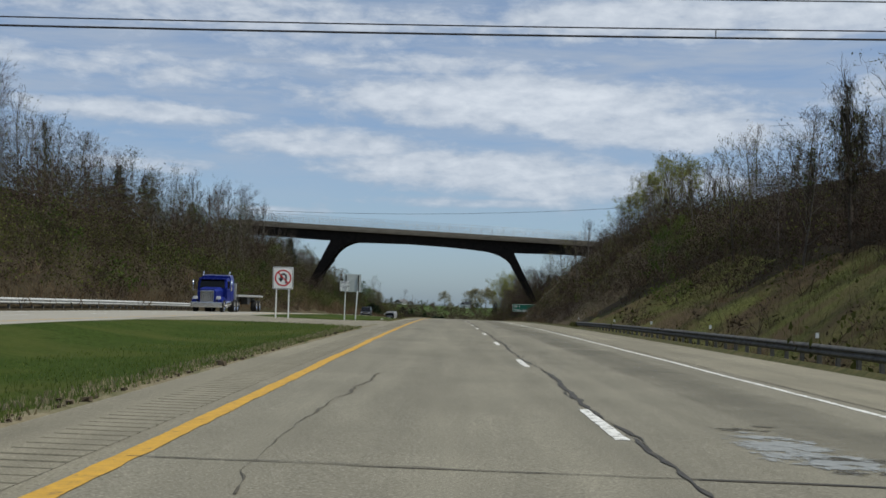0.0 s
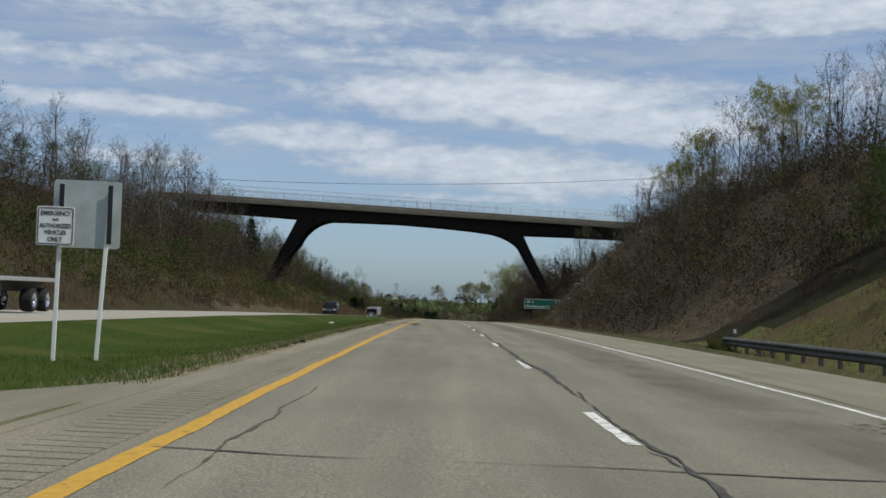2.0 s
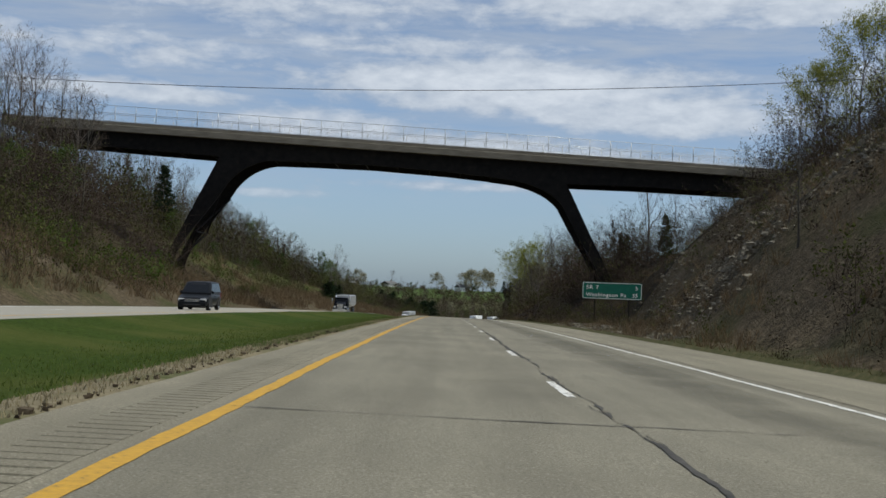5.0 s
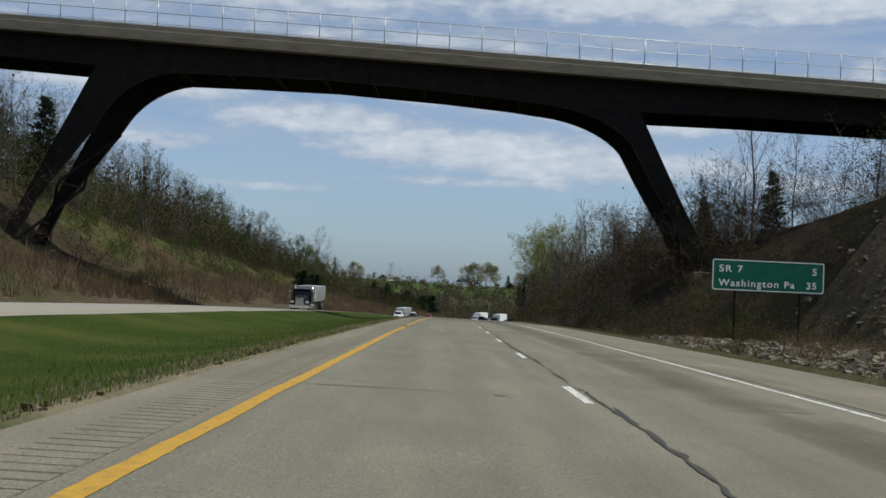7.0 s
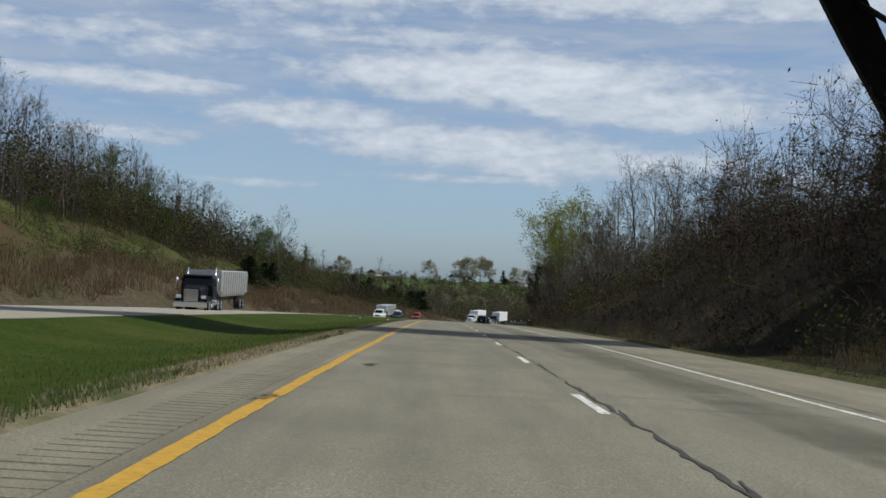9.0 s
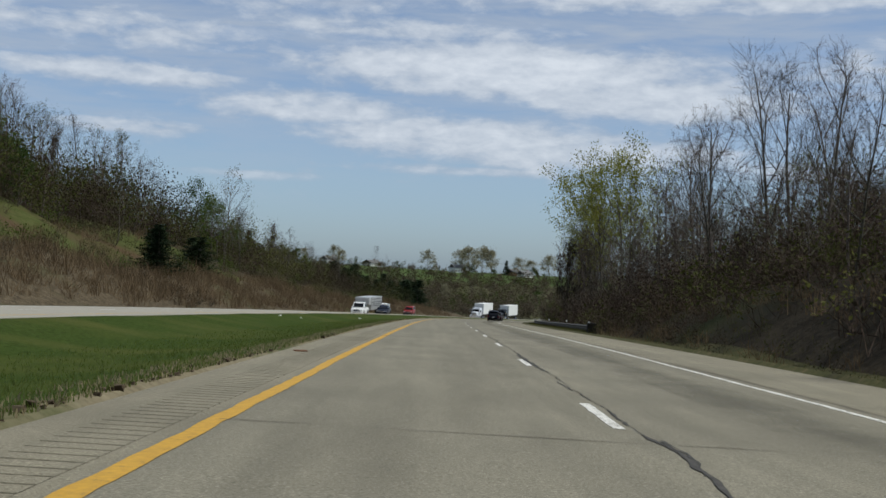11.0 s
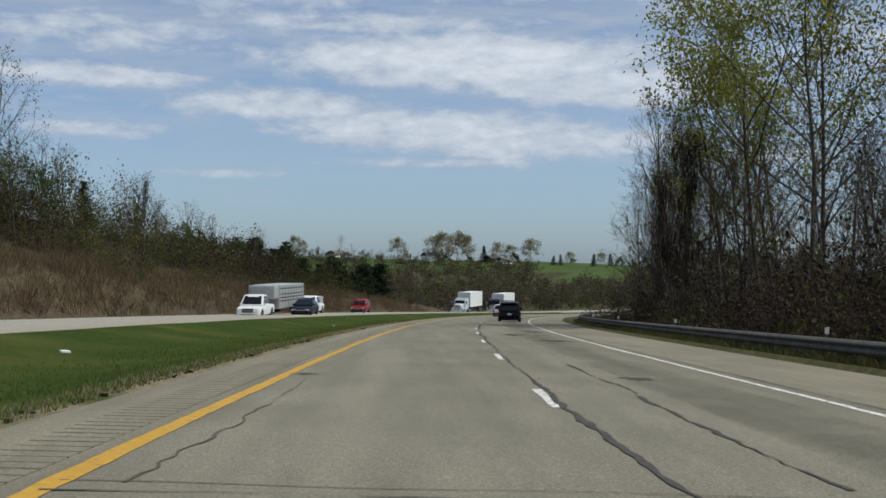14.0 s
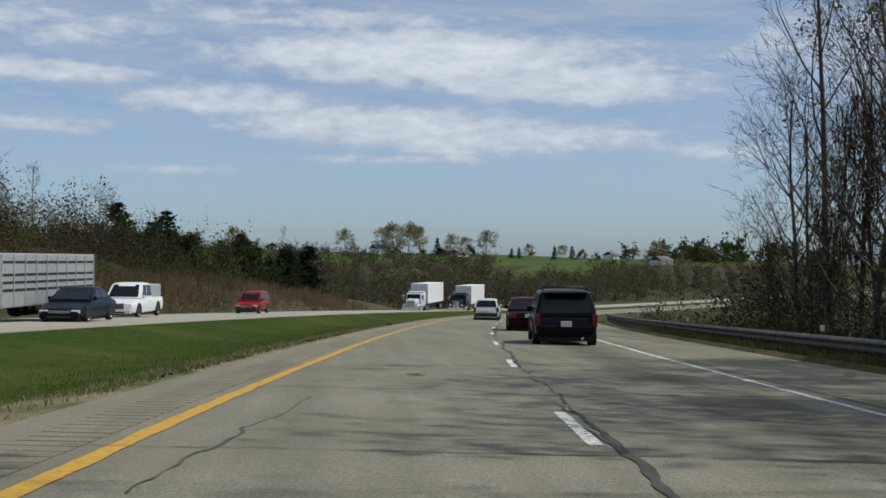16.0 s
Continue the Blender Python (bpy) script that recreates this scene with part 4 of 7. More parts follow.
def grow(rng, height, spread, bole, limbs, sub, twigs, sprays, lean=.06):
    """A leafless tree: trunk, rising limbs, branches, twigs and the finest sprays. Returns segments and spray tips."""
    segs, tips = [], []

    def run(path, r0, r1, level):
        n = len(path) - 1
        for i in range(n):
            segs.append((path[i], path[i + 1], r0 + (r1 - r0) * i / n, r0 + (r1 - r0) * (i + 1) / n, level))

    r0 = height * .0085 + .03
    trunk = limb(rng, Vector((0, 0, -.5)), Vector((rng.uniform(-lean, lean), rng.uniform(-lean, lean), 1)).normalized(), height * .93, 8, .12, .09)
    run(trunk, r0, r0 * .22, 0)
    a0 = rng.uniform(0, 6.28)
    for k in range(limbs):
        f = bole + (.97 - bole) * (k + rng.uniform(0, .9)) / limbs
        i = min(int(f * 8), 7)
        p = trunk[i].lerp(trunk[i + 1], f * 8 - i)
        g = (f - bole) / (1 - bole)
        reach = height * spread * (.45 + .75 * math.sin(math.pi * min(g * .75 + .25, 1))) * rng.uniform(.7, 1.2)
        a = a0 + k * 2.4 + rng.uniform(-.5, .5)
        tilt = (1.15 - .75 * g) * rng.uniform(.75, 1.15)
        d = Vector((math.cos(a) * math.sin(tilt), math.sin(a) * math.sin(tilt), math.cos(tilt)))
        path = limb(rng, p, d, reach, 4, .16, .2)
        run(path, r0 * (.40 - .22 * g), r0 * .07 + .006, 1)
        for j in range(sub):
            t = .25 + .75 * (j + rng.random()) / sub
            q = min(int(t * 4), 3)
            b = path[q].lerp(path[q + 1], t * 4 - q)
            e = side_way(rng, (path[q + 1] - path[q]).normalized(), rng.uniform(.45, .95))
            bp = limb(rng, b, e, reach * (.62 - .3 * t) * rng.uniform(.7, 1.2) + .3, 3, .14, .24)
            run(bp, r0 * .09 + .006, .011, 2)
            for w in range(twigs):
                t2 = .2 + .8 * (w + rng.random()) / twigs
                q2 = min(int(t2 * 3), 2)
                c = bp[q2].lerp(bp[q2 + 1], t2 * 3 - q2)
                tp = limb(rng, c, side_way(rng, (bp[q2 + 1] - bp[q2]).normalized(), rng.uniform(.4, 1.0)), height * .055 * rng.uniform(.6, 1.3), 2, .12, .3)
                run(tp, .013, .009, 3)
                for _ in range(sprays):
                    o = tp[1].lerp(tp[2], rng.random())
                    z = o + side_way(rng, (tp[2] - tp[1]).normalized(), rng.uniform(.2, 1.0)) * height * rng.uniform(.015, .042)
                    segs.append((o, z, .009, .005, 4))
                    tips.append(z)
    return segs, tips


def tree(rng, name, height, spread, leafmat, per, size, leafspread, label, bole=.25, category="tree", slim=.5, counts=(11, 5, 4, 3)):
    """leafmat also colours the finest sprays; per: leaves to each spray tip."""
    segs, tips = grow(rng, height, spread, bole, *counts)
    r = np.random.default_rng(rng.randint(0, 10 ** 6))
    tv, tf = [], []
    for a, b, r0, r1, lv in segs:
        if lv <= 1:
            tube(tv, tf, a, b, r0, r1, 6 if lv == 0 else 4)
    thin = [q for q in segs if q[4] >= 2]
    lv = np.array([q[4] for q in thin])
    tw = blades(r, np.array([q[0] for q in thin]), np.array([q[1] for q in thin]), np.array([max(q[2], .008) for q in thin]))
    c = np.repeat(np.array(tips), max(per, 1), 0)[:(0 if per == 0 else None)]
    c = c + r.normal(scale=leafspread, size=c.shape)
    lf = cards(r, c, size, slim)
    ob = tagged(new(name), label, category)
    part("trunk", mesh("trunk", tv, tf, M["bark"], True), None, ob)
    part("crown", quads_mesh("crown", np.concatenate([tw, lf]), [M["branch"], leafmat], list((lv == 4).astype(int) if per == 0 else 0 * lv) + [1] * len(lf)), None, ob)
    return ob


def vine_tree(rng, name, height, label):
    """A dead-looking tree whose trunk and lower limbs vanish in dark hanging vines."""
    segs, tips = grow(rng, height, .16, .35, 8, 4, 3, 2)
    r = np.random.default_rng(rng.randint(0, 10 ** 6))
    tv, tf = [], []
    for a, b, r0, r1, lv in segs:
        if lv <= 1:
            tube(tv, tf, a, b, r0, r1, 6 if lv == 0 else 4)
    thin = [q for q in segs if q[4] >= 2]
    tw = blades(r, np.array([q[0] for q in thin]), np.array([q[1] for q in thin]), np.array([max(q[2], .008) for q in thin]))
    low = [q for q in segs if q[4] <= 1 and q[1].z < height * .86]
    k = r.integers(0, len(low), 900)
    t = r.uniform(size=(900, 1))
    a = np.array([q[0] for q in low])[k] * (1 - t) + np.array([q[1] for q in low])[k] * t
    swell = (.25 + .5 * (1 + vn(a[:, 2], 0 * a[:, 2] + height, .7, 3)))[:, None]
    a = a + r.normal(size=(900, 3)) * np.array([.5, .5, .35]) * swell
    b = a + np.stack([r.normal(scale=.12, size=900), r.normal(scale=.12, size=900), -r.uniform(.25, 1.0, 900)], -1)
    hang = blades(r, a, b, r.uniform(.012, .035, 900))
    lf = cards(r, a + r.normal(scale=.15, size=a.shape), .055, .6)
    ob = tagged(new(name), label, "tree")
    part("trunk", mesh("trunk", tv, tf, M["bark"], True), None, ob)
    part("crown", quads_mesh("crown", np.concatenate([tw, hang, lf]), [M["branch"], M["ivy_shade"]], [0] * len(tw) + [1] * (len(hang) + len(lf))), None, ob, "hanging vines and bare twigs")
    return ob


def pine(rng, name, height, width, label):
    ob = tagged(new(name), label, "pine tree")
    r = np.random.default_rng(rng.randint(0, 10 ** 6))
    tv, tf = [], []
    tube(tv, tf, (0, 0, -.4), (0, 0, height * .97), height * .015 + .04, .03, 6)
    z, A, B, C, D = height * .07, [], [], [], []
    while z < height * .985:
        f = 1 - z / height
        for k in range(rng.randint(5, 7)):
            reach = width * (.10 + .9 * f ** .8) * rng.uniform(.6, 1.2)
            a = rng.uniform(0, 2 * math.pi)
            base, tip = np.array([0, 0, z]), np.array([math.cos(a) * reach, math.sin(a) * reach, z + reach * rng.uniform(-.1, .28)])
            A.append(base)
            B.append(tip)
            n = int(16 + 26 * f)
            t = r.uniform(.2, 1.03, (n, 1))
            C.append(base + (tip - base) * t + r.normal(scale=1, size=(n, 3)) * np.array([.2, .2, .13]) * (1 + reach * .2))
            D.append(np.array([math.cos(a), math.sin(a), .4]) + r.normal(scale=.55, size=(n, 3)))
        z += height * rng.uniform(.03, .048)
    D = np.concatenate(D)
    D /= np.linalg.norm(D, axis=1, keepdims=True)
    nd = cards(r, np.concatenate(C), .17 + height * .005, .42, D)
    tw = blades(r, np.array(A), np.array(B), .03)
    part("trunk", mesh("trunk", tv, tf, M["bark"], True), None, ob)
    part("crown", quads_mesh("crown", np.concatenate([tw, nd]), [M["bark"], M["needle"]], [0] * len(tw) + [1] * len(nd)), None, ob)
    return ob


rng = random.Random(11)
KINDS = {}
KINDS["bare"] = [tree(rng, "bare_tree", 16.5, .30, M["redbud"], 0, .1, .1, "bare grey-brown deciduous tree on the bank", .24, counts=(12, 5, 5, 4)) for _ in range(5)]
KINDS["slim"] = [tree(rng, "slender_tree", 17, .17, M["redbud"], 0, .1, .1, "slender bare tree with straight upright limbs", .35, counts=(12, 4, 5, 4)) for _ in range(4)]
KINDS["tall"] = [tree(rng, "tall_bare_tree", 25, .22, M["redbud"], 0, .1, .1, "tall bare tree with long crooked limbs", .18, counts=(14, 6, 6, 4)) for _ in range(4)]
KINDS["yellow"] = [tree(rng, "spring_tree", 20, .34, M["spring"], 9, .12, .34, "tall tree in fresh yellow-green spring leaf", .48, counts=(12, 5, 5, 3)) for _ in range(2)]
KINDS["bud"] = [tree(rng, "budding_tree", 15.5, .30, M["bud"], 1, .11, .16, "deciduous tree with sparse yellow-green spring leaves", .2) for _ in range(4)]
KINDS["green"] = [tree(rng, "leafy_tree", 10.5, .34, M["leaf"], 4, .12, .24, "small tree in fresh bright green leaf", .08) for _ in range(2)]
KINDS["scrub"] = [tree(rng, "scrub_tree", 8.0, .42, M["redbud"], 0, .1, .1, "low bare scrubby tree with tangled twigs", .05) for _ in range(4)]
KINDS["vine"] = [vine_tree(rng, "vine_clad_tree", 16, "tree wrapped in dark hanging vines") for _ in range(4)]
# ridge leaves lightened, with the haze over the far hill in their colour
M["far_leaf"] = speckled("haze_paled_leaves", ((.3, (.19, .18, .115)), (.55, (.27, .25, .16)), (.8, (.34, .315, .21))), 3, .9, 5, spec=.05)
translucent(M["far_leaf"], .5)
KINDS["round"] = [tree(rng, "round_tree", 11, .36, M["far_leaf"], 4, .30, .5, "rounded budding tree standing on the far ridge", .15, counts=(10, 4, 4, 2)) for _ in range(2)]
KINDS["pine"] = [pine(rng, "pine_tree", 14, 3.9, "dark green pine with ragged boughs") for _ in range(3)]
USED = set()
for k_ in KINDS.values():
    for o_ in k_:
        tagged(o_, group="trees of the roadside woods")


def plant_at(kind, p, scale, rng, tall=1.0):
    src = rng.choice(KINDS[kind])
    m = pose(p[0], p[1], p[2] - .1, rng.uniform(-3, 3), rng.uniform(-3, 3), rng.uniform(0, 360)) @ Matrix.Diagonal((scale, scale, scale * tall * rng.uniform(.92, 1.1), 1))
    if src.name in USED:
        return copy_thing(src, m @ Matrix.Diagonal((*(1 / q for q in src.scale), 1)))
    USED.add(src.name)
    src.matrix_world = m
    return src


def plant(kind, s, x, scale, rng, tall=1.0):
    return plant_at(kind, ground_at(s, x), scale, rng, tall)


def pick(rng, mix):
    r = rng.uniform(0, sum(w for _, w in mix))
    for k, w in mix:
        r -= w
        if r <= 0:
            return k
    return mix[-1][0]


rng = random.Random(5)
LEFT_MIX = (("slim", 3), ("bare", 5), ("bud", 4.5), ("scrub", 1.5), ("vine", .5), ("pine", .4), ("green", .9))
RIGHT_MIX = (("slim", 2.5), ("bare", 4.5), ("bud", 3.4), ("scrub", 1.2), ("vine", 1.6), ("pine", .3), ("green", .3))
s = 50.0
while s < 650:                                   # left wood
    for x in (-40, -48, -57):
        if 312 < s < 338 and x > -54:
            continue
        if 338 < s < 525 and x > -46:
            x = -52
        if (x == -40 and rng.random() < .35) or (x == -57 and rng.random() < .3):
            continue
        k = pick(rng, LEFT_MIX)
        f = float(np.interp(s, (60, 120, 250, 330, 400, 440, 505, 540, 600), (.60, .66, .72, .78, .70, .72, .74, .54, .44)))
        plant(k, s + rng.uniform(-4, 4), x + rng.uniform(-3, 3), rng.uniform(.8, 1.15) * f, rng)
    s += 6.0 if s < 338 else 4.8
s = 48.0
while s < 418:                                   # right wood
    for x in (24, 30, 38):
        if (195 < s < 335 and x < 36) or (x == 38 and rng.random() < .3):
            continue
        xx = x + rng.uniform(-3, 3) - (8 if s > 345 else 0)
        f = float(np.interp(s, (50, 100, 140, 180, 260, 330, 345, 420), (.85, .62, .47, .42, .48, .58, .5, .42)))
        k = pick(rng, RIGHT_MIX)
        plant("bare" if k == "pine" and s < 320 else k, s + rng.uniform(-4, 4), xx, rng.uniform(.8, 1.15) * f, rng)
    s += 6.4
s = 428.0
while s < 572:                                   # tall wood beyond the second guardrail
    for x in ((18, 22.5, 25, 28, 31) if s < 505 else (16.5, 21, 27)):
        if (x > 28.5 and rng.random() < .4) or (x < 19 and rng.random() < .3) or (s > 525 and rng.random() < .3):
            continue
        plant(pick(rng, (("bare", 5), ("slim", 3), ("tall", 2.5 if x > 20 or s > 505 else .0), ("bud", 1.6), ("scrub", .6), ("vine", 2.2 if x > 20 and s < 520 else .8))), s + rng.uniform(-2.5, 2.5), x + rng.uniform(-1.8, 1.8), rng.uniform(.85, 1.2) * float(np.interp(s, (430, 465, 490, 520, 570), (.76, .82, .90, .90, .80))), rng)
    s += 4.8
s = 436.0
while s < 556:                                   # the wood's depth behind them
    for x in (33, 39, 46):
        plant(pick(rng, (("bare", 5), ("slim", 4), ("bud", 2.5), ("scrub", .5), ("vine", 1.2))), s + rng.uniform(-2.5, 2.5), x + rng.uniform(-2.5, 2.5), rng.uniform(.9, 1.25), rng)
    s += 5.4
for s, x, sc in ((473, -32.0, .8), (475.5, -33.4, .7), (492, -32.3, .78), (495, -33.8, .7)):
    plant("pine", s, x, sc, rng, .43)
for s, x, sc in ((632, -64, .8), (604, -52, .75), (597, -49, .55)):
    plant("vine", s, x, sc, rng)
for s, x, sc in ((352, 25, .42), (347, 31, .5), (362, 27, .4), (430, -60, .6)):
    plant("pine", s, x, sc, rng)
for s, x, sc in ((190, 31.0, .46), (184, 32.6, .42), (195, 33.2, .42), (518, 17.6, 1.1), (511, 19.5, 1.12), (524, 20.4, 1.0)):
    plant("yellow", s, x, sc, rng)
for s, x, sc in ((262, 38, 1.0), (250, 41, 1.05), (272, 42, .9)):
    plant("bud", s, x, sc, rng)
for k in range(34):                              # dark pines past the end of the bank
    s = 642 + 2.3 * k
    p = ground_at(s, -46 + rng.uniform(-6, 4))
    top = float(line(s, 0)[2]) + 11.4 + rng.uniform(-3.4, .6) - .02 * (s - 660)
    plant_at("pine", p, (top - p.z) / 14 / .62, rng, .62)
# the first two are added to cast tree shade onto the right lane
for s, x, sc in ((513.5, 12.0, .92), (517, 12.6, .85), (560, 14.5, .8), (553, 15.5, .9), (566, 16, .75), (546, 14.8, .85), (571, 15.5, .6)):
    plant("vine", s, x, sc, rng)
for s, x in ((298, -46), (304, -50), (309, -47), (313, -53), (303, -56), (294, -49), (312, -58)):
    plant("bare", s, x, rng.uniform(.85, 1.05), rng)
for s, x in ((232, 33), (240, 35), (226, 36), (218, 34), (246, 38), (208, 37)):
    plant("bud", s, x, rng.uniform(.45, .62), rng)
for s, x, sc in ((297, 43.5, .80), (301, 48, .9), (305, 42, .76), (309, 46, .86), (313, 50, .86), (300, 39.5, .66)):
    plant("yellow" if x < 45 else "bud", s, x, sc * (1 if x < 45 else 1.3), rng)
for s, x, sc in ((90, 26.5, .72), (95, 28.5, .78), (101, 30, .7), (84, 29, .66)):
    plant("vine", s, x, sc, rng)
for s, x, k, sc in ((528, 14.2, "tall", .72), (533, 16.5, "tall", .80), (537, 13.8, "bare", .95), (543, 15.2, "bud", .95), (546, 16.6, "tall", .70), (549, 14.0, "bare", 1.0), (552, 17.8, "tall", .76),
                    (555, 15.0, "bud", 1.0), (558, 16.8, "bare", 1.05), (561, 14.6, "tall", .62), (517, 15.4, "bare", 1.0), (565, 15.8, "bare", .9), (531, 19.5, "bud", 1.1)):
    plant(k, s, x, sc, rng)
plant("bare", 339, 27, .8, rng)
for s, x, sc in ((529, -40, .8), (534, -44, .95), (540, -41, .85), (546, -46, .9), (553, -43, .75), (488, -41, .55), (462, -43, .5), (236, -33, .5), (160, -29, .55), (132, -32, .6), (262, -38, .6)):
    plant("green" if s % 4 else "bud", s, x, sc, rng)
for k in range(22):                              # young trees on the shaded bank
    plant(("slim", "scrub", "scrub", "bud")[k % 4], 160 + 3.0 * k + rng.uniform(-2, 2), rng.uniform(14, 28), rng.uniform(.34, .5) * (1 if k % 4 not in (1, 2) else 1.2), rng)
for k in range(12):                              # shrubby trees on the sunny slope past the bridge
    plant(("green", "bud", "scrub")[k % 3], 346 + 5.2 * k + rng.uniform(-2, 2), rng.uniform(-44, -36), rng.uniform(.3, .46) * (1.5 if k % 3 == 2 else 1), rng)
plant("green", 118, 18, .45, rng)
plant("green", 121, 20, .4, rng)
plant("green", 205, -31, .4, rng)

# ---- far country ----
def far_place(bearing, dist):
    """A ground place at a bearing (degrees right of +y) and distance from the end of the drive."""
    b = radians(bearing)
    X, Y = 7.4 + dist * math.sin(b), 500.6 + dist * math.cos(b)
    dx, dy = X - FX, Y - FY
    a, c = dx * math.sin(FH) + dy * math.cos(FH), dx * math.cos(FH) - dy * math.sin(FH)
    p = ground_points(FAR_FROM + a, c) if a > 0 else None
    return (X, Y, float(p[2]) if p is not None else float(far_ground(X, Y)))


rng = random.Random(31)
nr = np.random.default_rng(77)
# paler than the near brush: the distance haze is put into this colour
M["hazed_wood"] = speckled("hazed_leafless_wood", ((.25, (.07, .056, .038)), (.55, (.105, .085, .058)), (.8, (.15, .125, .085))), .02, .95, 5, spec=.05)
BMATS.append(M["hazed_wood"])
translucent(M["hazed_wood"], .5)
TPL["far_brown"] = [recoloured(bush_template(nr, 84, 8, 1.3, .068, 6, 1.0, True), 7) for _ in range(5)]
TPL["far_olive"] = [recoloured(bush_template(nr, 84, 8, 1.3, .068, 0, 1.0, True), 2) for _ in range(3)]
TPL["far_bud"] = [recoloured(bush_template(nr, 84, 8, 1.3, .068, 0, 1.0, True), 5) for _ in range(2)]
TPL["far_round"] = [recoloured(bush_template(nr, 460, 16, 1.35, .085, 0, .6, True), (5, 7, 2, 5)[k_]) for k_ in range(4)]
items = []
for k in range(3400):                            # brown wood below the meadow
    b, d = nr.uniform(-21, 21), 290 + 600 * nr.uniform() ** .72
    p = far_place(b, d)
    S, O = road_gap(np.array([p[0]]), np.array([p[1]]))
    if -40 < O[0] < 18:
        continue
    edge = 2 * float(vn(p[0], p[1], .02, 11))
    if (d > 850 + 14 * edge and nr.uniform() < .93) or (6.2 + .2 * edge < b < 10.5 + .2 * edge and p[2] > MEADOW_Z - 4.5 + edge):
        continue
    items.append((p, nr.uniform(3.4, 6.2), ("far_bud" if nr.uniform() < .07 else "far_olive" if nr.uniform() < .16 else "far_brown")))
for c, n, w in ((-10, 12, 1.6), (-14, 16, 2.2), (16.5, 16, 1.8)):
    for k in range(n):                           # round trees grouped along the ridge
        p = far_place(c + nr.normal() * w, nr.uniform(880, 980))
        items.append((np.array(p) - (0, 0, 1.5), nr.uniform(8.0, 14.0), "far_round"))
for k in range(30):                             # the ridge's line of trees and hedges
    b = nr.uniform(-17, 19)
    if vn(b, 0.0, 1.1, 15) + .3 * nr.normal() > -.25:
        p = far_place(b, nr.uniform(930, 990))
        items.append((np.array(p) - (0, 0, 1.0), nr.uniform(3.5, 8.0), "far_round"))
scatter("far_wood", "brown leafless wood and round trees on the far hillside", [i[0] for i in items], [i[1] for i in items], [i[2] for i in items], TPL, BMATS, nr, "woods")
# round trees and pines standing on the skyline: bearing, kind, height
for b, k, h in ((-8.9, "bare", 24), (-5.5, "round", 15), (-5.1, "round", 13), (-3.4, "bare", 19), (-.6, "round", 17), (1.1, "round", 20), (1.6, "round", 22), (2.2, "round", 23), (2.75, "round", 22), (3.5, "pine", 15), (4.1, "round", 15),
                (4.8, "round", 14), (5.7, "round", 19), (6.8, "pine", 9), (7.15, "pine", 10), (7.6, "round", 10), (8.7, "pine", 11), (9.0, "round", 11), (9.5, "pine", 11), (11.8, "pine", 7), (13.1, "round", 14), (-7.0, "round", 12), (12.3, "round", 8)):
    w_ = {"round": 1.5, "pine": 1.25, "bare": 1.3}[k]
    plant_at(k, far_place(b, 925 + 14 * math.sin(7 * b)), .84 * w_ * h / {"round": 11, "pine": 14, "bare": 16.5}[k], rng, 1 / w_)
for k in range(34):
    b = rng.uniform(-18, 18)
    p = far_place(b, rng.uniform(520, 820))
    plant_at(pick(rng, (("round", 3), ("bare", 3), ("green", .8))), p, rng.uniform(.6, 1.0), rng)

M["siding"] = speckled("white_siding", ((.3, (.62, .62, .6)), (.7, (.74, .74, .72))), 2, .7, 4)
M["shingle"] = speckled("grey_shingles", ((.3, (.10, .10, .10)), (.7, (.17, .165, .16))), 3, .9, 6)
M["brick"] = speckled("red_brick", ((.3, (.20, .10, .07)), (.7, (.28, .15, .10))), 3, .9, 6)
M["glass"] = material("dark_glass", (.006, .007, .009), .12, 0, .3)


def house(p, w, d, h, turn, wallmat, label):
    ob = tagged(new("house"), label, "house", "houses on the far ridge")
    ob.matrix_world = pose(p[0], p[1], p[2] - .2, 0, 0, turn)
    part("wall", box(bmesh.new(), -w / 2, w / 2, -d / 2, d / 2, -1.5, h), wallmat, ob)
    bm = bmesh.new()
    e, r = .5, d * .32
    for x in (-w / 2 - e, w / 2 + e):
        for y, z in ((-d / 2 - e, h - .1), (0, h + r), (d / 2 + e, h - .1), (d / 2 + e, h - .3), (0, h + r - .22), (-d / 2 - e, h - .3)):
            bm.verts.new((x, y, z))
    bm.verts.ensure_lookup_table()
    v = bm.verts
    for a in range(6):
        bm.faces.new((v[a], v[(a + 1) % 6], v[6 + (a + 1) % 6], v[6 + a]))
    bm.faces.new([v[i] for i in range(5, -1, -1)])
    bm.faces.new([v[i] for i in range(6, 12)])
    bmesh.ops.recalc_face_normals(bm, faces=bm.faces)
    part("roof", bm, M["shingle"], ob)
    for x in np.arange(-w / 2 + 1.6, w / 2 - 1, 2.6):
        part("window", box(bmesh.new(), x - .5, x + .5, -d / 2 - .04, -d / 2 + .05, 1.0, 2.3), M["glass"], ob)
    part("door", box(bmesh.new(), w / 2 - 1.0, w / 2 - .1, -d / 2 - .05, -d / 2 + .05, 0, 2.05), M["shingle"], ob)
    part("chimney", box(bmesh.new(), w / 4, w / 4 + .8, .5, 1.3, h, h + r + .9), M["brick"], ob)
    return ob


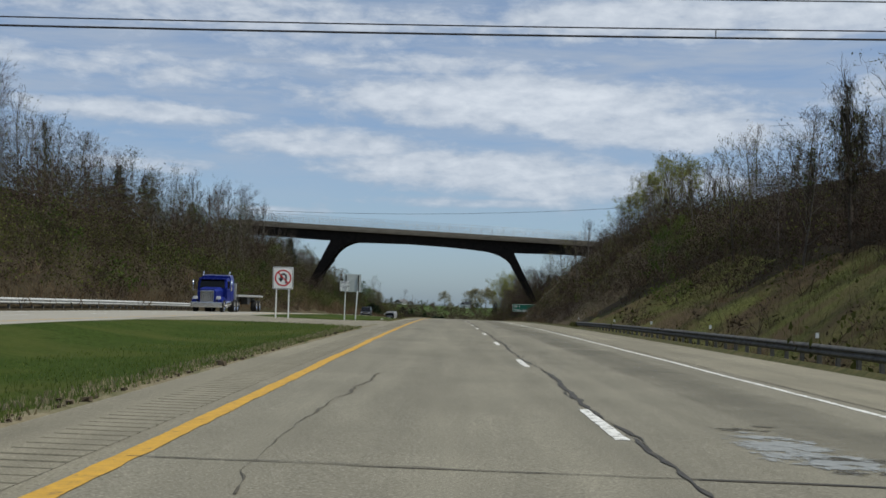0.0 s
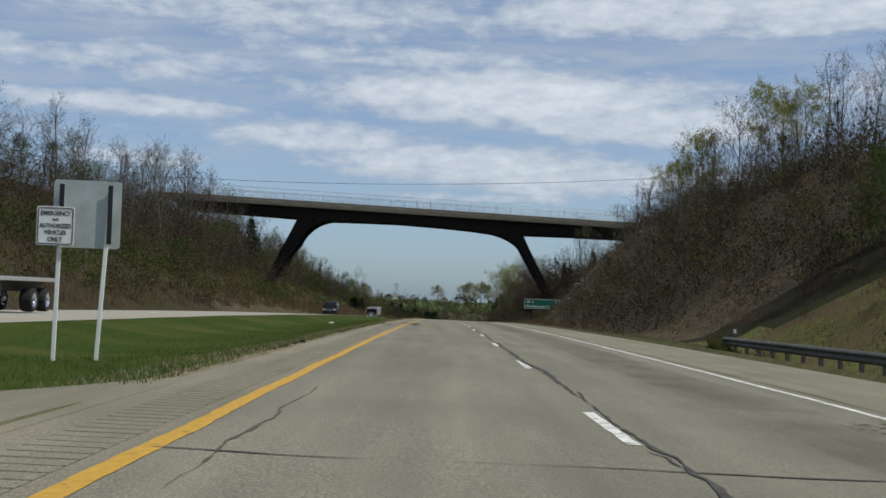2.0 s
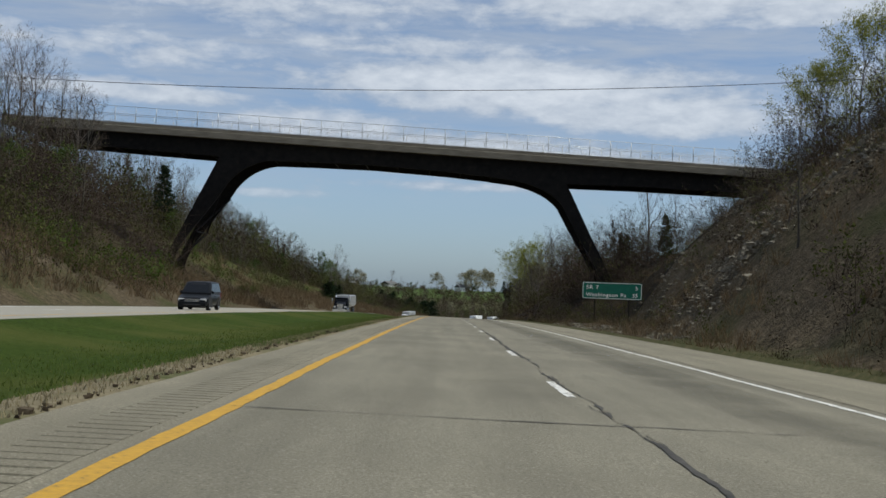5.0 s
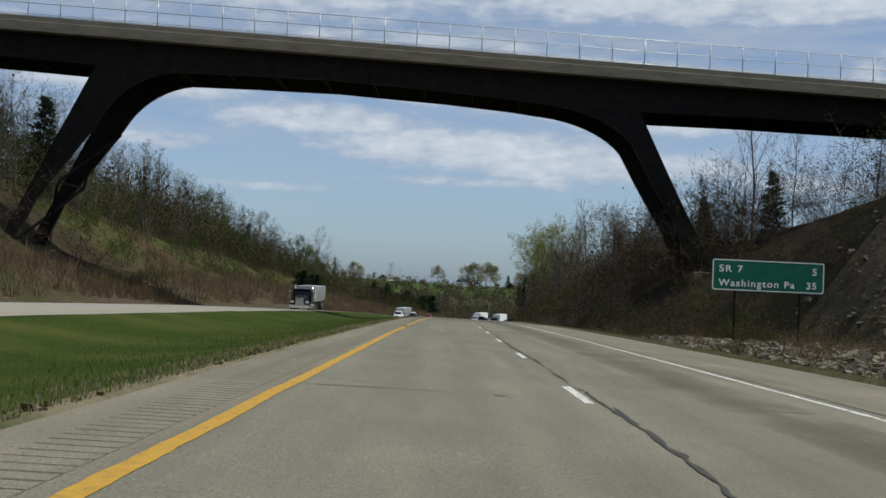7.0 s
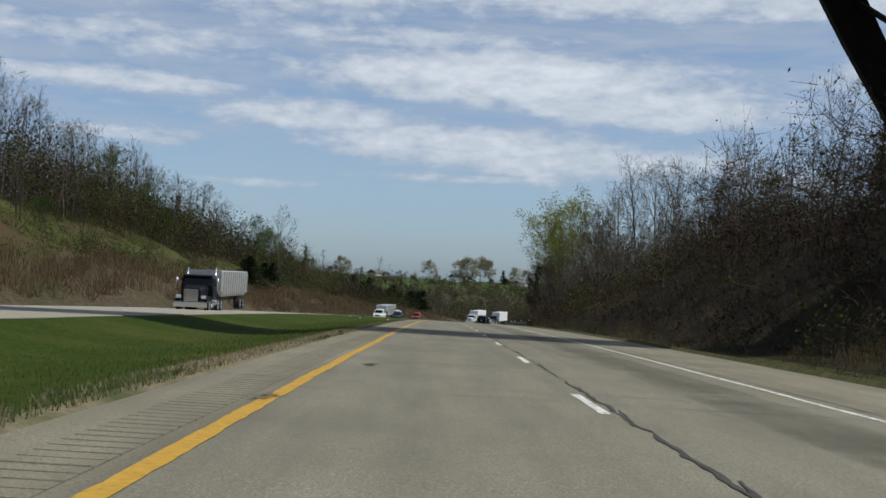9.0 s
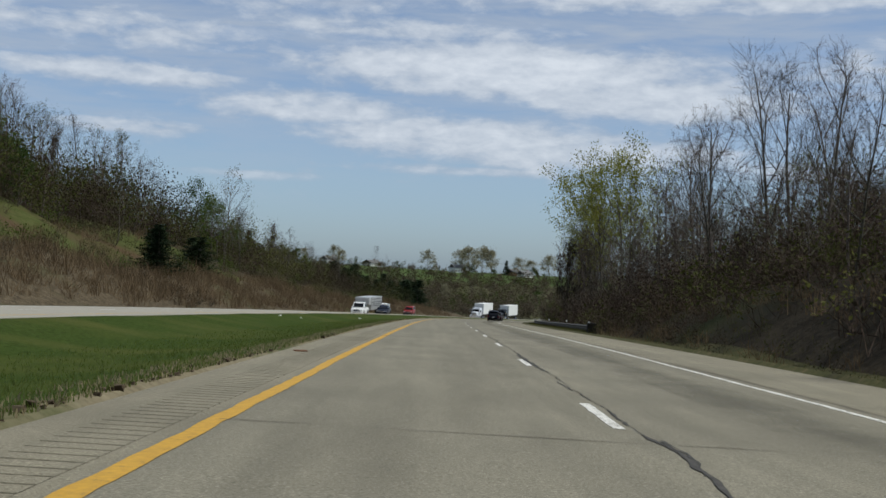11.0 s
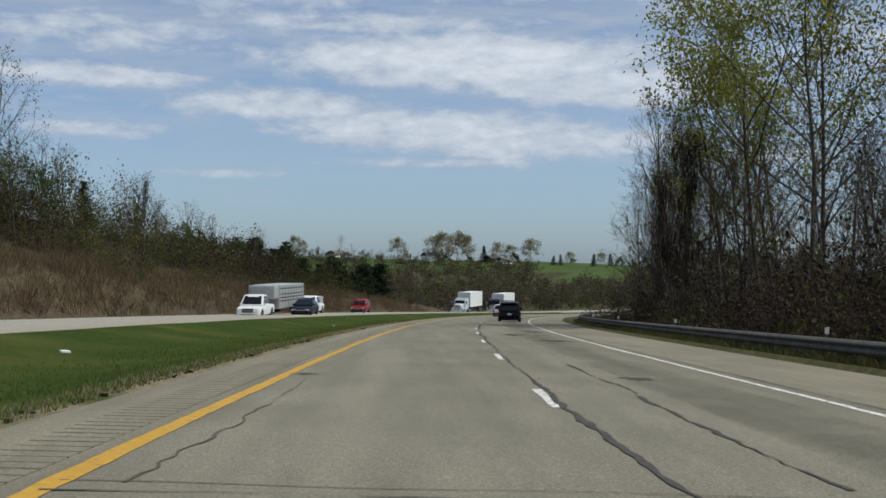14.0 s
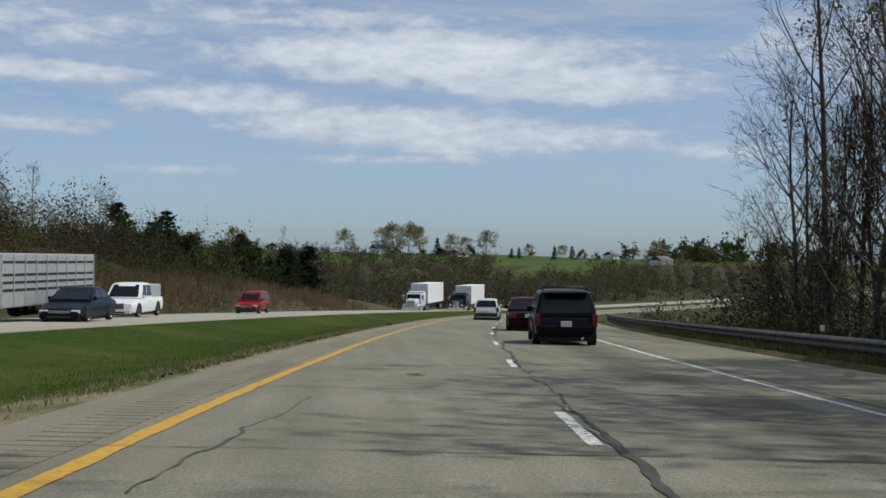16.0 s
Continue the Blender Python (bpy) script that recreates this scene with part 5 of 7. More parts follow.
for b, d, w, dd, h, mt in ((-8.5, 925, 16, 9, 4, "siding"), (-5.7, 935, 15, 9, 4, "siding"), (-3.5, 940, 17, 9, 3, "siding"), (1.0, 915, 14, 9, 4, "siding"), (3.9, 930, 13, 9, 3, "brick"), (4.5, 915, 12, 8, 3, "siding"),
                           (-11.5, 640, 14, 10, 4, "siding"), (11.2, 925, 12, 8, 3, "siding"), (13.4, 860, 15, 9, 3, "siding")):
    house(far_place(b, d), w, dd, h, rng.uniform(35, 60), M[mt], "%s single-storey house on the far ridge" % ("white-sided" if mt == "siding" else "red brick"))
p = far_place(-2.8, 935)
pole = tagged(new("utility_pole"), "thin dark pole standing on the far ridge", "pole")
pole.matrix_world = pose(*p)
part("shaft", tubes_mesh("shaft", [((0, 0, -.5), (0, 0, 11), .18, .12)], M["bark"], 6), None, pole)
part("crossarm", tubes_mesh("crossarm", [((-1.2, 0, 10.2), (1.2, 0, 10.2), .08, .08)], M["bark"], 4), None, pole)

# ---- wires ----
M["cable"] = material("black_cable", (.02, .02, .022), .6)


def wire(name, label, a, b, sag, r, n=24, sides=6):
    a, b = Vector([float(v) for v in a]), Vector([float(v) for v in b])
    P = [a.lerp(b, i / n) - Vector((0, 0, 4 * sag * (i / n) * (1 - i / n))) for i in range(n + 1)]
    u = Vector((0, 0, 1))
    w = (b - a).cross(u).normalized()
    vs = [p + (u * math.cos(q) + w * math.sin(q)) * r for p in P for q in np.linspace(0, 2 * math.pi, sides, endpoint=False)]
    fs = [(i * sides + j, i * sides + (j + 1) % sides, (i + 1) * sides + (j + 1) % sides, (i + 1) * sides + j) for i in range(n) for j in range(sides)]
    return tagged(new(name, mesh(name, vs, fs, M["cable"], True)), label, "cable")


for dz, r in ((12.3, .03), (11.93, .045)):
    c = wire("power_cable", "black power cable strung across the highway", line(52, -70, dz + .3), line(58, 70, dz + 2.9), .9, r)
    if r > .04:
        for k, x in ((.352, -20), (.57, 9)):
            a = line(52 + 6 * k, -70 + 140 * k, dz + .3 + 2.6 * k - .9 * 4 * k * (1 - k))
            part("spacer", tubes_mesh("spacer", [(Vector(map(float, a)), Vector(map(float, a)) + Vector((0, 0, .37)), .03, .03)], M["cable"], 4), None, c)
wire("power_cable", "black power cable strung across the highway", line(52, -70, 14.0), line(58, 70, 16.4), .9, .03)
wire("telephone_wire", "thin wire sagging between the wooded banks", line(292, -56, 24.4), line(292, 44, 27.4), 1.6, .035)

# ---- signs ----
M["sign_white"] = speckled("white_sign_sheet", ((.3, (.82, .82, .78)), (.7, (.9, .9, .86))), 3, .5, 4)
M["sign_green"] = speckled("green_sign_sheet", ((.3, (.003, .105, .07)), (.7, (.006, .135, .088))), 2, .5, 4)
M["sign_red"] = material("red_sign_sheet", (.55, .02, .02), .5)
M["sign_black"] = material("black_sign_ink", (.012, .012, .012), .5)
M["sign_back"] = speckled("bare_aluminium", ((.3, (.42, .45, .43)), (.7, (.55, .58, .56))), 3, .5, 4, metal=.3)


def plate(w, h, t=.012, r=.06, n=5):
    """An upright plate with rounded corners in x, z, thickness in y."""
    pts = []
    for cx_, cz_, a0 in ((w / 2 - r, h / 2 - r, 0), (-w / 2 + r, h / 2 - r, 90), (-w / 2 + r, -h / 2 + r, 180), (w / 2 - r, -h / 2 + r, 270)):
        for i in range(n + 1):
            a = radians(a0 + 90 * i / n)
            pts.append((cx_ + r * math.cos(a), cz_ + r * math.sin(a)))
    return extrude(pts, -t, t)


def moved(bm, x, y, z):
    bmesh.ops.translate(bm, verts=bm.verts, vec=(x, y, z))
    return bm


def ring(w, h, edge, y0, y1, r=.06):
    """A rounded border line: outer plate outline minus the inner."""
    bm = bmesh.new()
    n = 6
    outl = []
    for q, rr in ((0, r), (edge, max(r - edge, .005))):
        pts = []
        for cx_, cz_, a0 in ((w / 2 - r, h / 2 - r, 0), (-w / 2 + r, h / 2 - r, 90), (-w / 2 + r, -h / 2 + r, 180), (w / 2 - r, -h / 2 + r, 270)):
            for i in range(n + 1):
                a = radians(a0 + 90 * i / n)
                pts.append((cx_ + rr * math.cos(a), cz_ + rr * math.sin(a)))
        outl.append([bm.verts.new((x, y0, z)) for x, z in pts])
    m = len(outl[0])
    for i in range(m):
        bm.faces.new((outl[0][i], outl[0][(i + 1) % m], outl[1][(i + 1) % m], outl[1][i]))
    ext = bmesh.ops.extrude_face_region(bm, geom=bm.faces[:])
    bmesh.ops.translate(bm, verts=[v for v in ext["geom"] if isinstance(v, bmesh.types.BMVert)], vec=(0, y1 - y0, 0))
    return bm


def lettering(text, size, x, z, y, mat, parent, align="LEFT", stretch=1.0, gap=1.0):
    cu = bpy.data.curves.new("lettering", "FONT")
    cu.body, cu.size, cu.align_x, cu.extrude = text, size, align, .003
    cu.offset, cu.space_character = size * .016, gap
    tmp = bpy.data.objects.new("lettering", cu)
    scene.collection.objects.link(tmp)
    dg = bpy.context.evaluated_depsgraph_get()
    me = bpy.data.meshes.new_from_object(tmp.evaluated_get(dg))
    bpy.data.objects.remove(tmp)
    bpy.data.curves.remove(cu)
    me.transform(Matrix.Translation((x, y, z)) @ Matrix.Rotation(math.pi / 2, 4, "X") @ Matrix.Diagonal((stretch, 1, 1, 1)))
    me.materials.clear()
    me.materials.append(mat)
    return part("lettering", me, mat, parent)


def post(x, z0, z1, y=.04, w=.07, mat="galv"):
    bm = box(bmesh.new(), x - w / 2, x + w / 2, y, y + .045, z0, z1)
    bmesh.ops.bevel(bm, geom=bm.edges[:], offset=.006, segments=1, affect="EDGES")
    return bm


# no U-turn sign
sg = tagged(new("no_u_turn_sign"), "white square no-U-turn sign with a red ring on two posts", "road sign")
sg.matrix_world = at(68.5, -10.15, -.12, 8)
part("board", moved(plate(1.08, 1.18, .01), 0, 0, 2.42), M["sign_white"], sg)
part("border", moved(ring(1.02, 1.12, .022, -.016, -.011), 0, 0, 2.42), M["sign_black"], sg)
ringpts = [(math.cos(a) * .44, math.sin(a) * .44) for a in np.linspace(0, 2 * math.pi, 36, endpoint=False)]
bm = bmesh.new()
o = [bm.verts.new((x, -.016, z + 2.42)) for x, z in ringpts]
i_ = [bm.verts.new((x * .83, -.016, z * .83 + 2.42)) for x, z in ringpts]
for k in range(36):
    bm.faces.new((o[k], o[(k + 1) % 36], i_[(k + 1) % 36], i_[k]))
part("red_ring", bm, M["sign_red"], sg, "red prohibition ring")
part("red_slash", extrude([(-.29, 2.68), (-.25, 2.73), (.30, 2.17), (.26, 2.12)], -.021, -.017), M["sign_red"], sg)
arrow = [(.20, 2.14)] + [(.02 + .18 * math.cos(a), 2.50 + .17 * math.sin(a)) for a in np.linspace(0, math.pi, 9)] + [(-.16, 2.40), (-.25, 2.40), (-.115, 2.2), (.02, 2.40), (-.07, 2.40)]
arrow += [(.02 + .09 * math.cos(a), 2.50 + .08 * math.sin(a)) for a in np.linspace(math.pi, 0, 9)] + [(.11, 2.14)]
part("arrow", extrude(arrow, -.0165, -.012), M["sign_black"], sg, "black U-turn arrow")
for x in (-.33, .33):
    part("post", post(x, -.4, 2.95), M["sign_white"], sg)
# emergency crossover sign: back of a board with a small lettered plate
sg = tagged(new("emergency_vehicle_sign"), "board seen from behind with a small lettered plate", "road sign")
sg.matrix_world = at(83.6, -7.75, -.14, 9)
part("board", moved(plate(1.12, 1.15, .01), .14, .06, 2.55), M["sign_back"], sg)
part("plate", moved(plate(.62, .66, .008, .04), -.36, -.045, 2.33), M["sign_white"], sg, "white lettered plate")
part("border", moved(ring(.58, .62, .014, -.06, -.054, .04), -.36, 0, 2.33), M["sign_black"], sg)
for text, z, size in (("EMERGENCY", 2.51, .105), ("AND", 2.42, .06), ("AUTHORIZED", 2.30, .10), ("VEHICLES", 2.19, .10), ("ONLY", 2.07, .11)):
    lettering(text, size, -.36, z, -.055, M["sign_black"], sg, "CENTER", .82)
for x, lean in ((-.33, .05), (.36, .16)):
    bm = post(x, -.4, 2.95, .0)
    bmesh.ops.translate(bm, verts=[v for v in bm.verts if v.co.z > 1], vec=(lean, 0, 0))
    part("post", bm, M["sign_white"], sg)
    part("strap", box(bmesh.new(), x + lean - .04, x + lean + .04, -.012, .0, 2.05, 3.05), M["sign_black"], sg)
# green distance sign
SGX = 15.05
sg = tagged(new("distance_sign"), "wide green distance sign with white lettering on two posts", "road sign")
sg.matrix_world = at(283.4, SGX, 3.32, 5)
GW, GH = 6.05, 1.66
part("board", plate(GW, GH, .025, .14), M["sign_green"], sg)
part("border", ring(GW - .06, GH - .06, .05, -.034, -.026, .13), M["sign_white"], sg)
lettering("SR 7", .50, -2.66, .16, -.036, M["sign_white"], sg, "LEFT", 1.18, 1.2)
lettering("5", .50, 2.62, .16, -.036, M["sign_white"], sg, "RIGHT", 1.1)
lettering("Washington Pa", .50, -2.66, -.58, -.036, M["sign_white"], sg, "LEFT", 1.12, 1.2)
lettering("35", .50, 2.62, -.58, -.036, M["sign_white"], sg, "RIGHT", 1.1, 1.12)
for x in (-1.75, 1.75):
    part("post", box(bmesh.new(), x - .05, x + .05, .03, .15, -4.6, .78), M["steel"], sg)

# ---- guardrails ----
def beam(name, label, s0, s1, x, dz, face, mat="rail"):
    """A W-beam on posts along the road; face: -1 looks to smaller x."""
    ob = tagged(new(name), label, "guardrail")
    prof = ((0, -.17), (.035, -.15), (.085, -.10), (.085, -.06), (.02, -.02), (.02, .02), (.085, .06), (.085, .10), (.035, .15), (0, .17))
    ss = np.arange(s0, s1 + .1, 1.9)
    dzv = np.array([dz(q) for q in ss])
    rows = [line(ss, x + face * a, dzv + .55 + b) for a, b in prof] + [line(ss, x + face * (a - .006), dzv + .55 + b) for a, b in prof[::-1]]
    P = np.stack(rows, 1)
    n = P.shape[1]
    faces = [(i * n + j, i * n + (j + 1) % n, (i + 1) * n + (j + 1) % n, (i + 1) * n + j) for i in range(len(ss) - 1) for j in range(n)]
    part("beam", mesh("beam", P.reshape(-1, 3), faces, M[mat]), None, ob, "weathered galvanised W-beam")
    proto = None
    for q in np.arange(s0 + .3, s1, 1.9):
        m = at(q, x - face * .10, dz(q))
        if proto is None:
            proto = box(bmesh.new(), -.055, .055, -.075, .075, -.5, .66)
            me = bpy.data.meshes.new("post")
            proto.to_mesh(me)
            proto.free()
            me.materials.append(M["rail"])
            proto = me
        po = part("post", proto, None, ob)
        po.matrix_world = m
    return ob


M["pale_rail"] = speckled("bright_rail", ((.3, (.34, .34, .32)), (.5, (.45, .45, .43)), (.75, (.56, .56, .53))), 3, .6, 8, metal=.1, spec=.2)
# weathered, and darkened: shade on the beams' road side is in the colour
M["rail"] = speckled("weathered_shaded_rail", ((.3, (.09, .085, .076)), (.5, (.14, .134, .12)), (.75, (.2, .19, .172))), 3, .8, 8, metal=.0, spec=.15)
M["reflector"] = material("white_reflector", (.75, .75, .72), .4)
g1 = beam("guardrail", "weathered W-beam guardrail beside the grassy slope", -40, 114, 9.9, lambda q: -.55, -1)
g2 = beam("guardrail", "weathered W-beam guardrail before the tall wood", 427.5, 640, 8.25, lambda q: -.36, -1)
beam("guardrail", "pale W-beam guardrail beside the oncoming carriageway", -10, 118, -24.4, lambda q: .18, 1, "pale_rail")
for g, x, dz, qs in ((g1, 9.9, -.36, (24, 40, 56, 72, 88, 112)), (g2, 8.25, -.25, (428.5, 446, 468, 490, 512, 534, 556, 578))):
    for q in qs:
        mk = part("marker", box(bmesh.new(), -.05, .05, -.02, .02, .70, .86), M["reflector"], g, "small white reflector")
        mk.matrix_world = at(q, x, dz)
bm = box(bmesh.new(), -.32, .32, -.5, .3, -.05, .78, .05)
nose = part("end_shield", bm, M["steel"], g2, "dark end terminal")
nose.matrix_world = at(427.1, 8.3, -.25)

# ---- stones of the shaded bank ----
M["stone"] = speckled("pale_shale", ((.25, (.09, .076, .056)), (.5, (.18, .158, .12)), (.8, (.32, .29, .235))), 2.5, .95, 8, .02, 12, spec=.1)
vs, fs = [], []
r = np.random.default_rng(9)
cube = np.array([(x, y, z) for z in (-1, 1) for x, y in ((-1, -1), (1, -1), (1, 1), (-1, 1))], float)
cf = ((0, 3, 2, 1), (4, 5, 6, 7), (0, 1, 5, 4), (1, 2, 6, 5), (2, 3, 7, 6), (3, 0, 4, 7))
S = r.uniform(218, 293, 17000)
X = np.where(r.uniform(size=17000) < .08, 9.2 + np.abs(r.normal(scale=1.8, size=17000)), 9 + 22 * r.uniform(size=17000) ** 1.25)
keep = r.uniform(size=17000) < np.clip(.5 + 1.3 * vn(S, X, .12, 63) + .6 * vn(S, X, .4, 64), .08, 1)
S, X = S[keep], X[keep]
P = ground_points(S, X)
for p, sz in zip(P, np.minimum((r.gamma(1.3, .038, len(S)) + .025) * np.interp(X, (9, 13, 30), (.6, 1.0, 1.5)), .24)):
    q = cube * (1, r.uniform(.6, 1.1), r.uniform(.3, .6)) * sz * r.uniform(.6, 1.3, (8, 3))
    a, b = r.uniform(0, 6.28), r.uniform(-.5, .5)
    R = np.array([[math.cos(a), -math.sin(a), 0], [math.sin(a), math.cos(a), 0], [0, 0, 1]]) @ np.array([[1, 0, 0], [0, math.cos(b), -math.sin(b)], [0, math.sin(b), math.cos(b)]])
    k = len(vs)
    vs += list(q @ R.T + p + (0, 0, sz * .12))
    fs += [tuple(i + k for i in f) for f in cf]
tagged(new("scree", mesh("scree", vs, fs, M["stone"])), "broken pale shale stones strewn down the bank", "stones", kind="stuff")

# ---- road details ----
M["sealant"] = speckled("crack_sealant", ((.3, (.045, .042, .038)), (.7, (.09, .083, .074))), 6, .85, 6, spec=.2)
M["crack"] = speckled("open_crack", ((.3, (.075, .067, .053)), (.7, (.13, .118, .095))), 6, .95, 6, spec=.1)


def stain(name, dark, strength, scale, gain=3.2):
    """A ragged stain: noise eats into its edges, which an attribute fades out."""
    m = speckled(name, ((.3, tuple(.7 * c for c in dark)), (.7, dark)), 9, .92, 9, .006, 40, spec=.15)
    t = m.node_tree
    b, o = t.nodes["Principled BSDF"], t.nodes["Material Output"]
    at_ = t.nodes.new("ShaderNodeAttribute")
    at_.attribute_name = "fade"
    n = t.nodes.new("ShaderNodeTexNoise")
    n.inputs["Scale"].default_value, n.inputs["Detail"].default_value, n.inputs["Roughness"].default_value = scale, 9, .7
    tc = t.nodes.new("ShaderNodeTexCoord")
    t.links.new(tc.outputs["Object"], n.inputs[0])
    ad = t.nodes.new("ShaderNodeMath")
    ad.operation = "ADD"
    t.links.new(at_.outputs["Fac"], ad.inputs[0])
    mu = t.nodes.new("ShaderNodeMath")
    mu.operation = "MULTIPLY_ADD"
    mu.inputs[1].default_value, mu.inputs[2].default_value = gain, .5 - gain / 2
    t.links.new(n.outputs[0], mu.inputs[0])
    t.links.new(mu.outputs[0], ad.inputs[1])
    mr = t.nodes.new("ShaderNodeMapRange")
    mr.interpolation_type = "SMOOTHSTEP"
    mr.inputs["From Min"].default_value, mr.inputs["From Max"].default_value, mr.inputs["To Max"].default_value = .72, 1.12, strength
    t.links.new(ad.outputs[0], mr.inputs[0])
    tr = t.nodes.new("ShaderNodeBsdfTransparent")
    mx = t.nodes.new("ShaderNodeMixShader")
    t.links.new(mr.outputs[0], mx.inputs[0])
    t.links.new(tr.outputs[0], mx.inputs[1])
    t.links.new(b.outputs[0], mx.inputs[2])
    t.links.new(mx.outputs[0], o.inputs["Surface"])
    return m


M["patch"] = stain("dark_patch", (.085, .077, .062), .66, 5.0, 4.5)
M["pale_patch"] = stain("worn_pale_patch", (.34, .35, .34), .8, 3.5, 3.6)
M["tyre_stain"] = stain("tyre_darkened_lane", (.11, .105, .088), .28, .35, 1.0)


def faded(me, values):
    at_ = me.attributes.new("fade", "FLOAT", "POINT")
    at_.data.foreach_set("value", np.asarray(values, np.float32))
    return me


def crack(name, s, x, half, up, mat):
    """A strip along points s, x with given half widths across the way."""
    s, x, half = map(np.asarray, (s, x, half))
    long = abs(s[-1] - s[0]) > abs(x[-1] - x[0])
    a = line(s, x - half, crown(x) + up) if long else line(s - half, x, crown(x) + up)
    b = line(s, x + half, crown(x) + up) if long else line(s + half, x, crown(x) + up)
    P = np.stack([a, b], 1)
    return part(name, mesh(name, P.reshape(-1, 3), grid_faces(len(s), 2), mat), mat, road)


ss = np.arange(-4, 640, .12)
wob = .13 + .06 * vn(ss, 0 * ss, .33, 51) + .035 * vn(ss, 0 * ss, 1.3, 52) + .022 * vn(ss, 0 * ss, 3.1, 50)
wide = np.maximum(.010 + .036 * np.clip(vn(ss, 0 * ss, .12, 53) + .25, 0, 1) + .018 * vn(ss, 0 * ss, 1.9, 54) + .014 * vn(ss, 0 * ss, 5.3, 49), .004)
crack("sealed_crack", ss, wob, wide, .008, M["sealant"])
r = np.random.default_rng(71)
for q in np.arange(3, 640, 6.1):                 # spurs that leave it and come back
    q = q + r.uniform(-2, 2)
    n = r.integers(8, 22)
    s = q + np.arange(n) * .12
    side = r.choice((-1, 1)) * r.uniform(.04, .12)
    x = np.interp(s, ss, wob) + side * np.linspace(0, 1, n) ** .7 + .02 * vn(s, 0 * s, 3, 61)
    crack("crack_spur", s, x, np.maximum(.012 + .012 * vn(s, 0 * s, 2.5, 62), .004), .0075, M["sealant"])
r = np.random.default_rng(17)
for q in (8.8, 23.5, 38.7, 54.6, 70.4, 104.8, 136.2, 166, 187, 208.2, 231, 256.1, 274.1, 301, 322, 343, 364.6, 401.1, 413.4, 443.4, 467, 492.0, 510.2, 531):
    x = np.arange(YEL - (.4 if r.uniform() < .5 else 0), 2.2 + 1.4 * r.uniform(), .12)
    crack("sealed_joint", q + .07 * vn(x, 0 * x + q, .7, 65) + .03 * vn(x, 0 * x + q, 2.7, 66), x, np.maximum(.014 + .016 * vn(x, 0 * x + q, 1.1, 67) + .01 * vn(x, 0 * x + q, 4, 68), .002), .0068, M["sealant"])
LANE_CRACKS = (((7.4, -2.57), (9.0, -2.65), (11.6, -2.64), (19.5, -2.42)), ((68.7, -2.99), (70.7, -3.04), (72.9, -2.98), (77.1, -2.96)), ((99.3, -2.58), (101.3, -2.59), (104.1, -2.49), (108.7, -2.24)),
               ((253.9, -2.93), (256.4, -2.85), (259, -2.8)), ((395.0, -3.33), (396.8, -3.15), (398.5, -2.85)), ((427.3, -2.71), (429.2, -2.68), (431.3, -2.55)), ((443.7, -3.08), (448.9, -3.0), (454.2, -3.07)),
               ((475.7, -2.67), (477.6, -2.69), (480.3, -2.62)), ((493.6, -2.64), (494.8, -2.52), (498.1, -2.39)), ((508.0, -2.91), (509.0, -2.86), (515.5, -2.59)), ((444, 1.15), (450.3, 1.15), (453.3, 1.23), (460.7, 1.13)))
for k, way in enumerate(LANE_CRACKS):
    s = np.arange(way[0][0], way[-1][0], .1)
    x = np.interp(s, [w[0] for w in way], [w[1] for w in way]) + .05 * vn(s, 0 * s + k, .9, 91) + .03 * vn(s, 0 * s + k, 3.3, 92)
    crack("lane_crack", s, x, np.maximum(.009 + .012 * vn(s, 0 * s + k, .8, 93) + .009 * vn(s, 0 * s + k, 3.7, 94), .002) * (2.0 if k > 9 else 1), .0072, M["sealant"] if k > 9 else M["crack"])
for q in np.arange(8.2, 600, 15.0):
    q = q + r.uniform(-2.5, 2.5)
    x = np.arange(YEL if r.uniform() < .7 else r.uniform(-2.5, 0), 3.6 if r.uniform() < .45 else r.uniform(.6, 2.5), .25)
    crack("transverse_crack", q + .10 * vn(x, 0 * x + q, .8, 55) + .03 * vn(x, 0 * x + q, 3, 56), x, np.maximum(.010 + .012 * vn(x, 0 * x + q, 1.3, 57), .003), .006, M["crack"])


def blotch(name, s, x, ls, lx, mat, up=.007, seed=0):
    """A ragged flat patch in the road's surface."""
    n, q = 24, np.linspace(0, 2 * math.pi, 24, endpoint=False)
    rings = [(0.001, .75), (.5, .62), (.85, .30), (1.2, -.05), (1.5, -.6)]
    P, V = [], []
    for rr, fv in rings:
        S, Xx = s + ls * rr * np.sin(q), x + lx * rr * np.cos(q)
        P.append(line(S, Xx, crown(Xx) + up))
        V += [fv] * n
    P = np.concatenate(P)
    faces = [(k * n + i, k * n + (i + 1) % n, (k + 1) * n + (i + 1) % n, (k + 1) * n + i) for k in range(len(rings) - 1) for i in range(n)]
    return part(name, faded(mesh(name, P, faces, mat), V), mat, road)


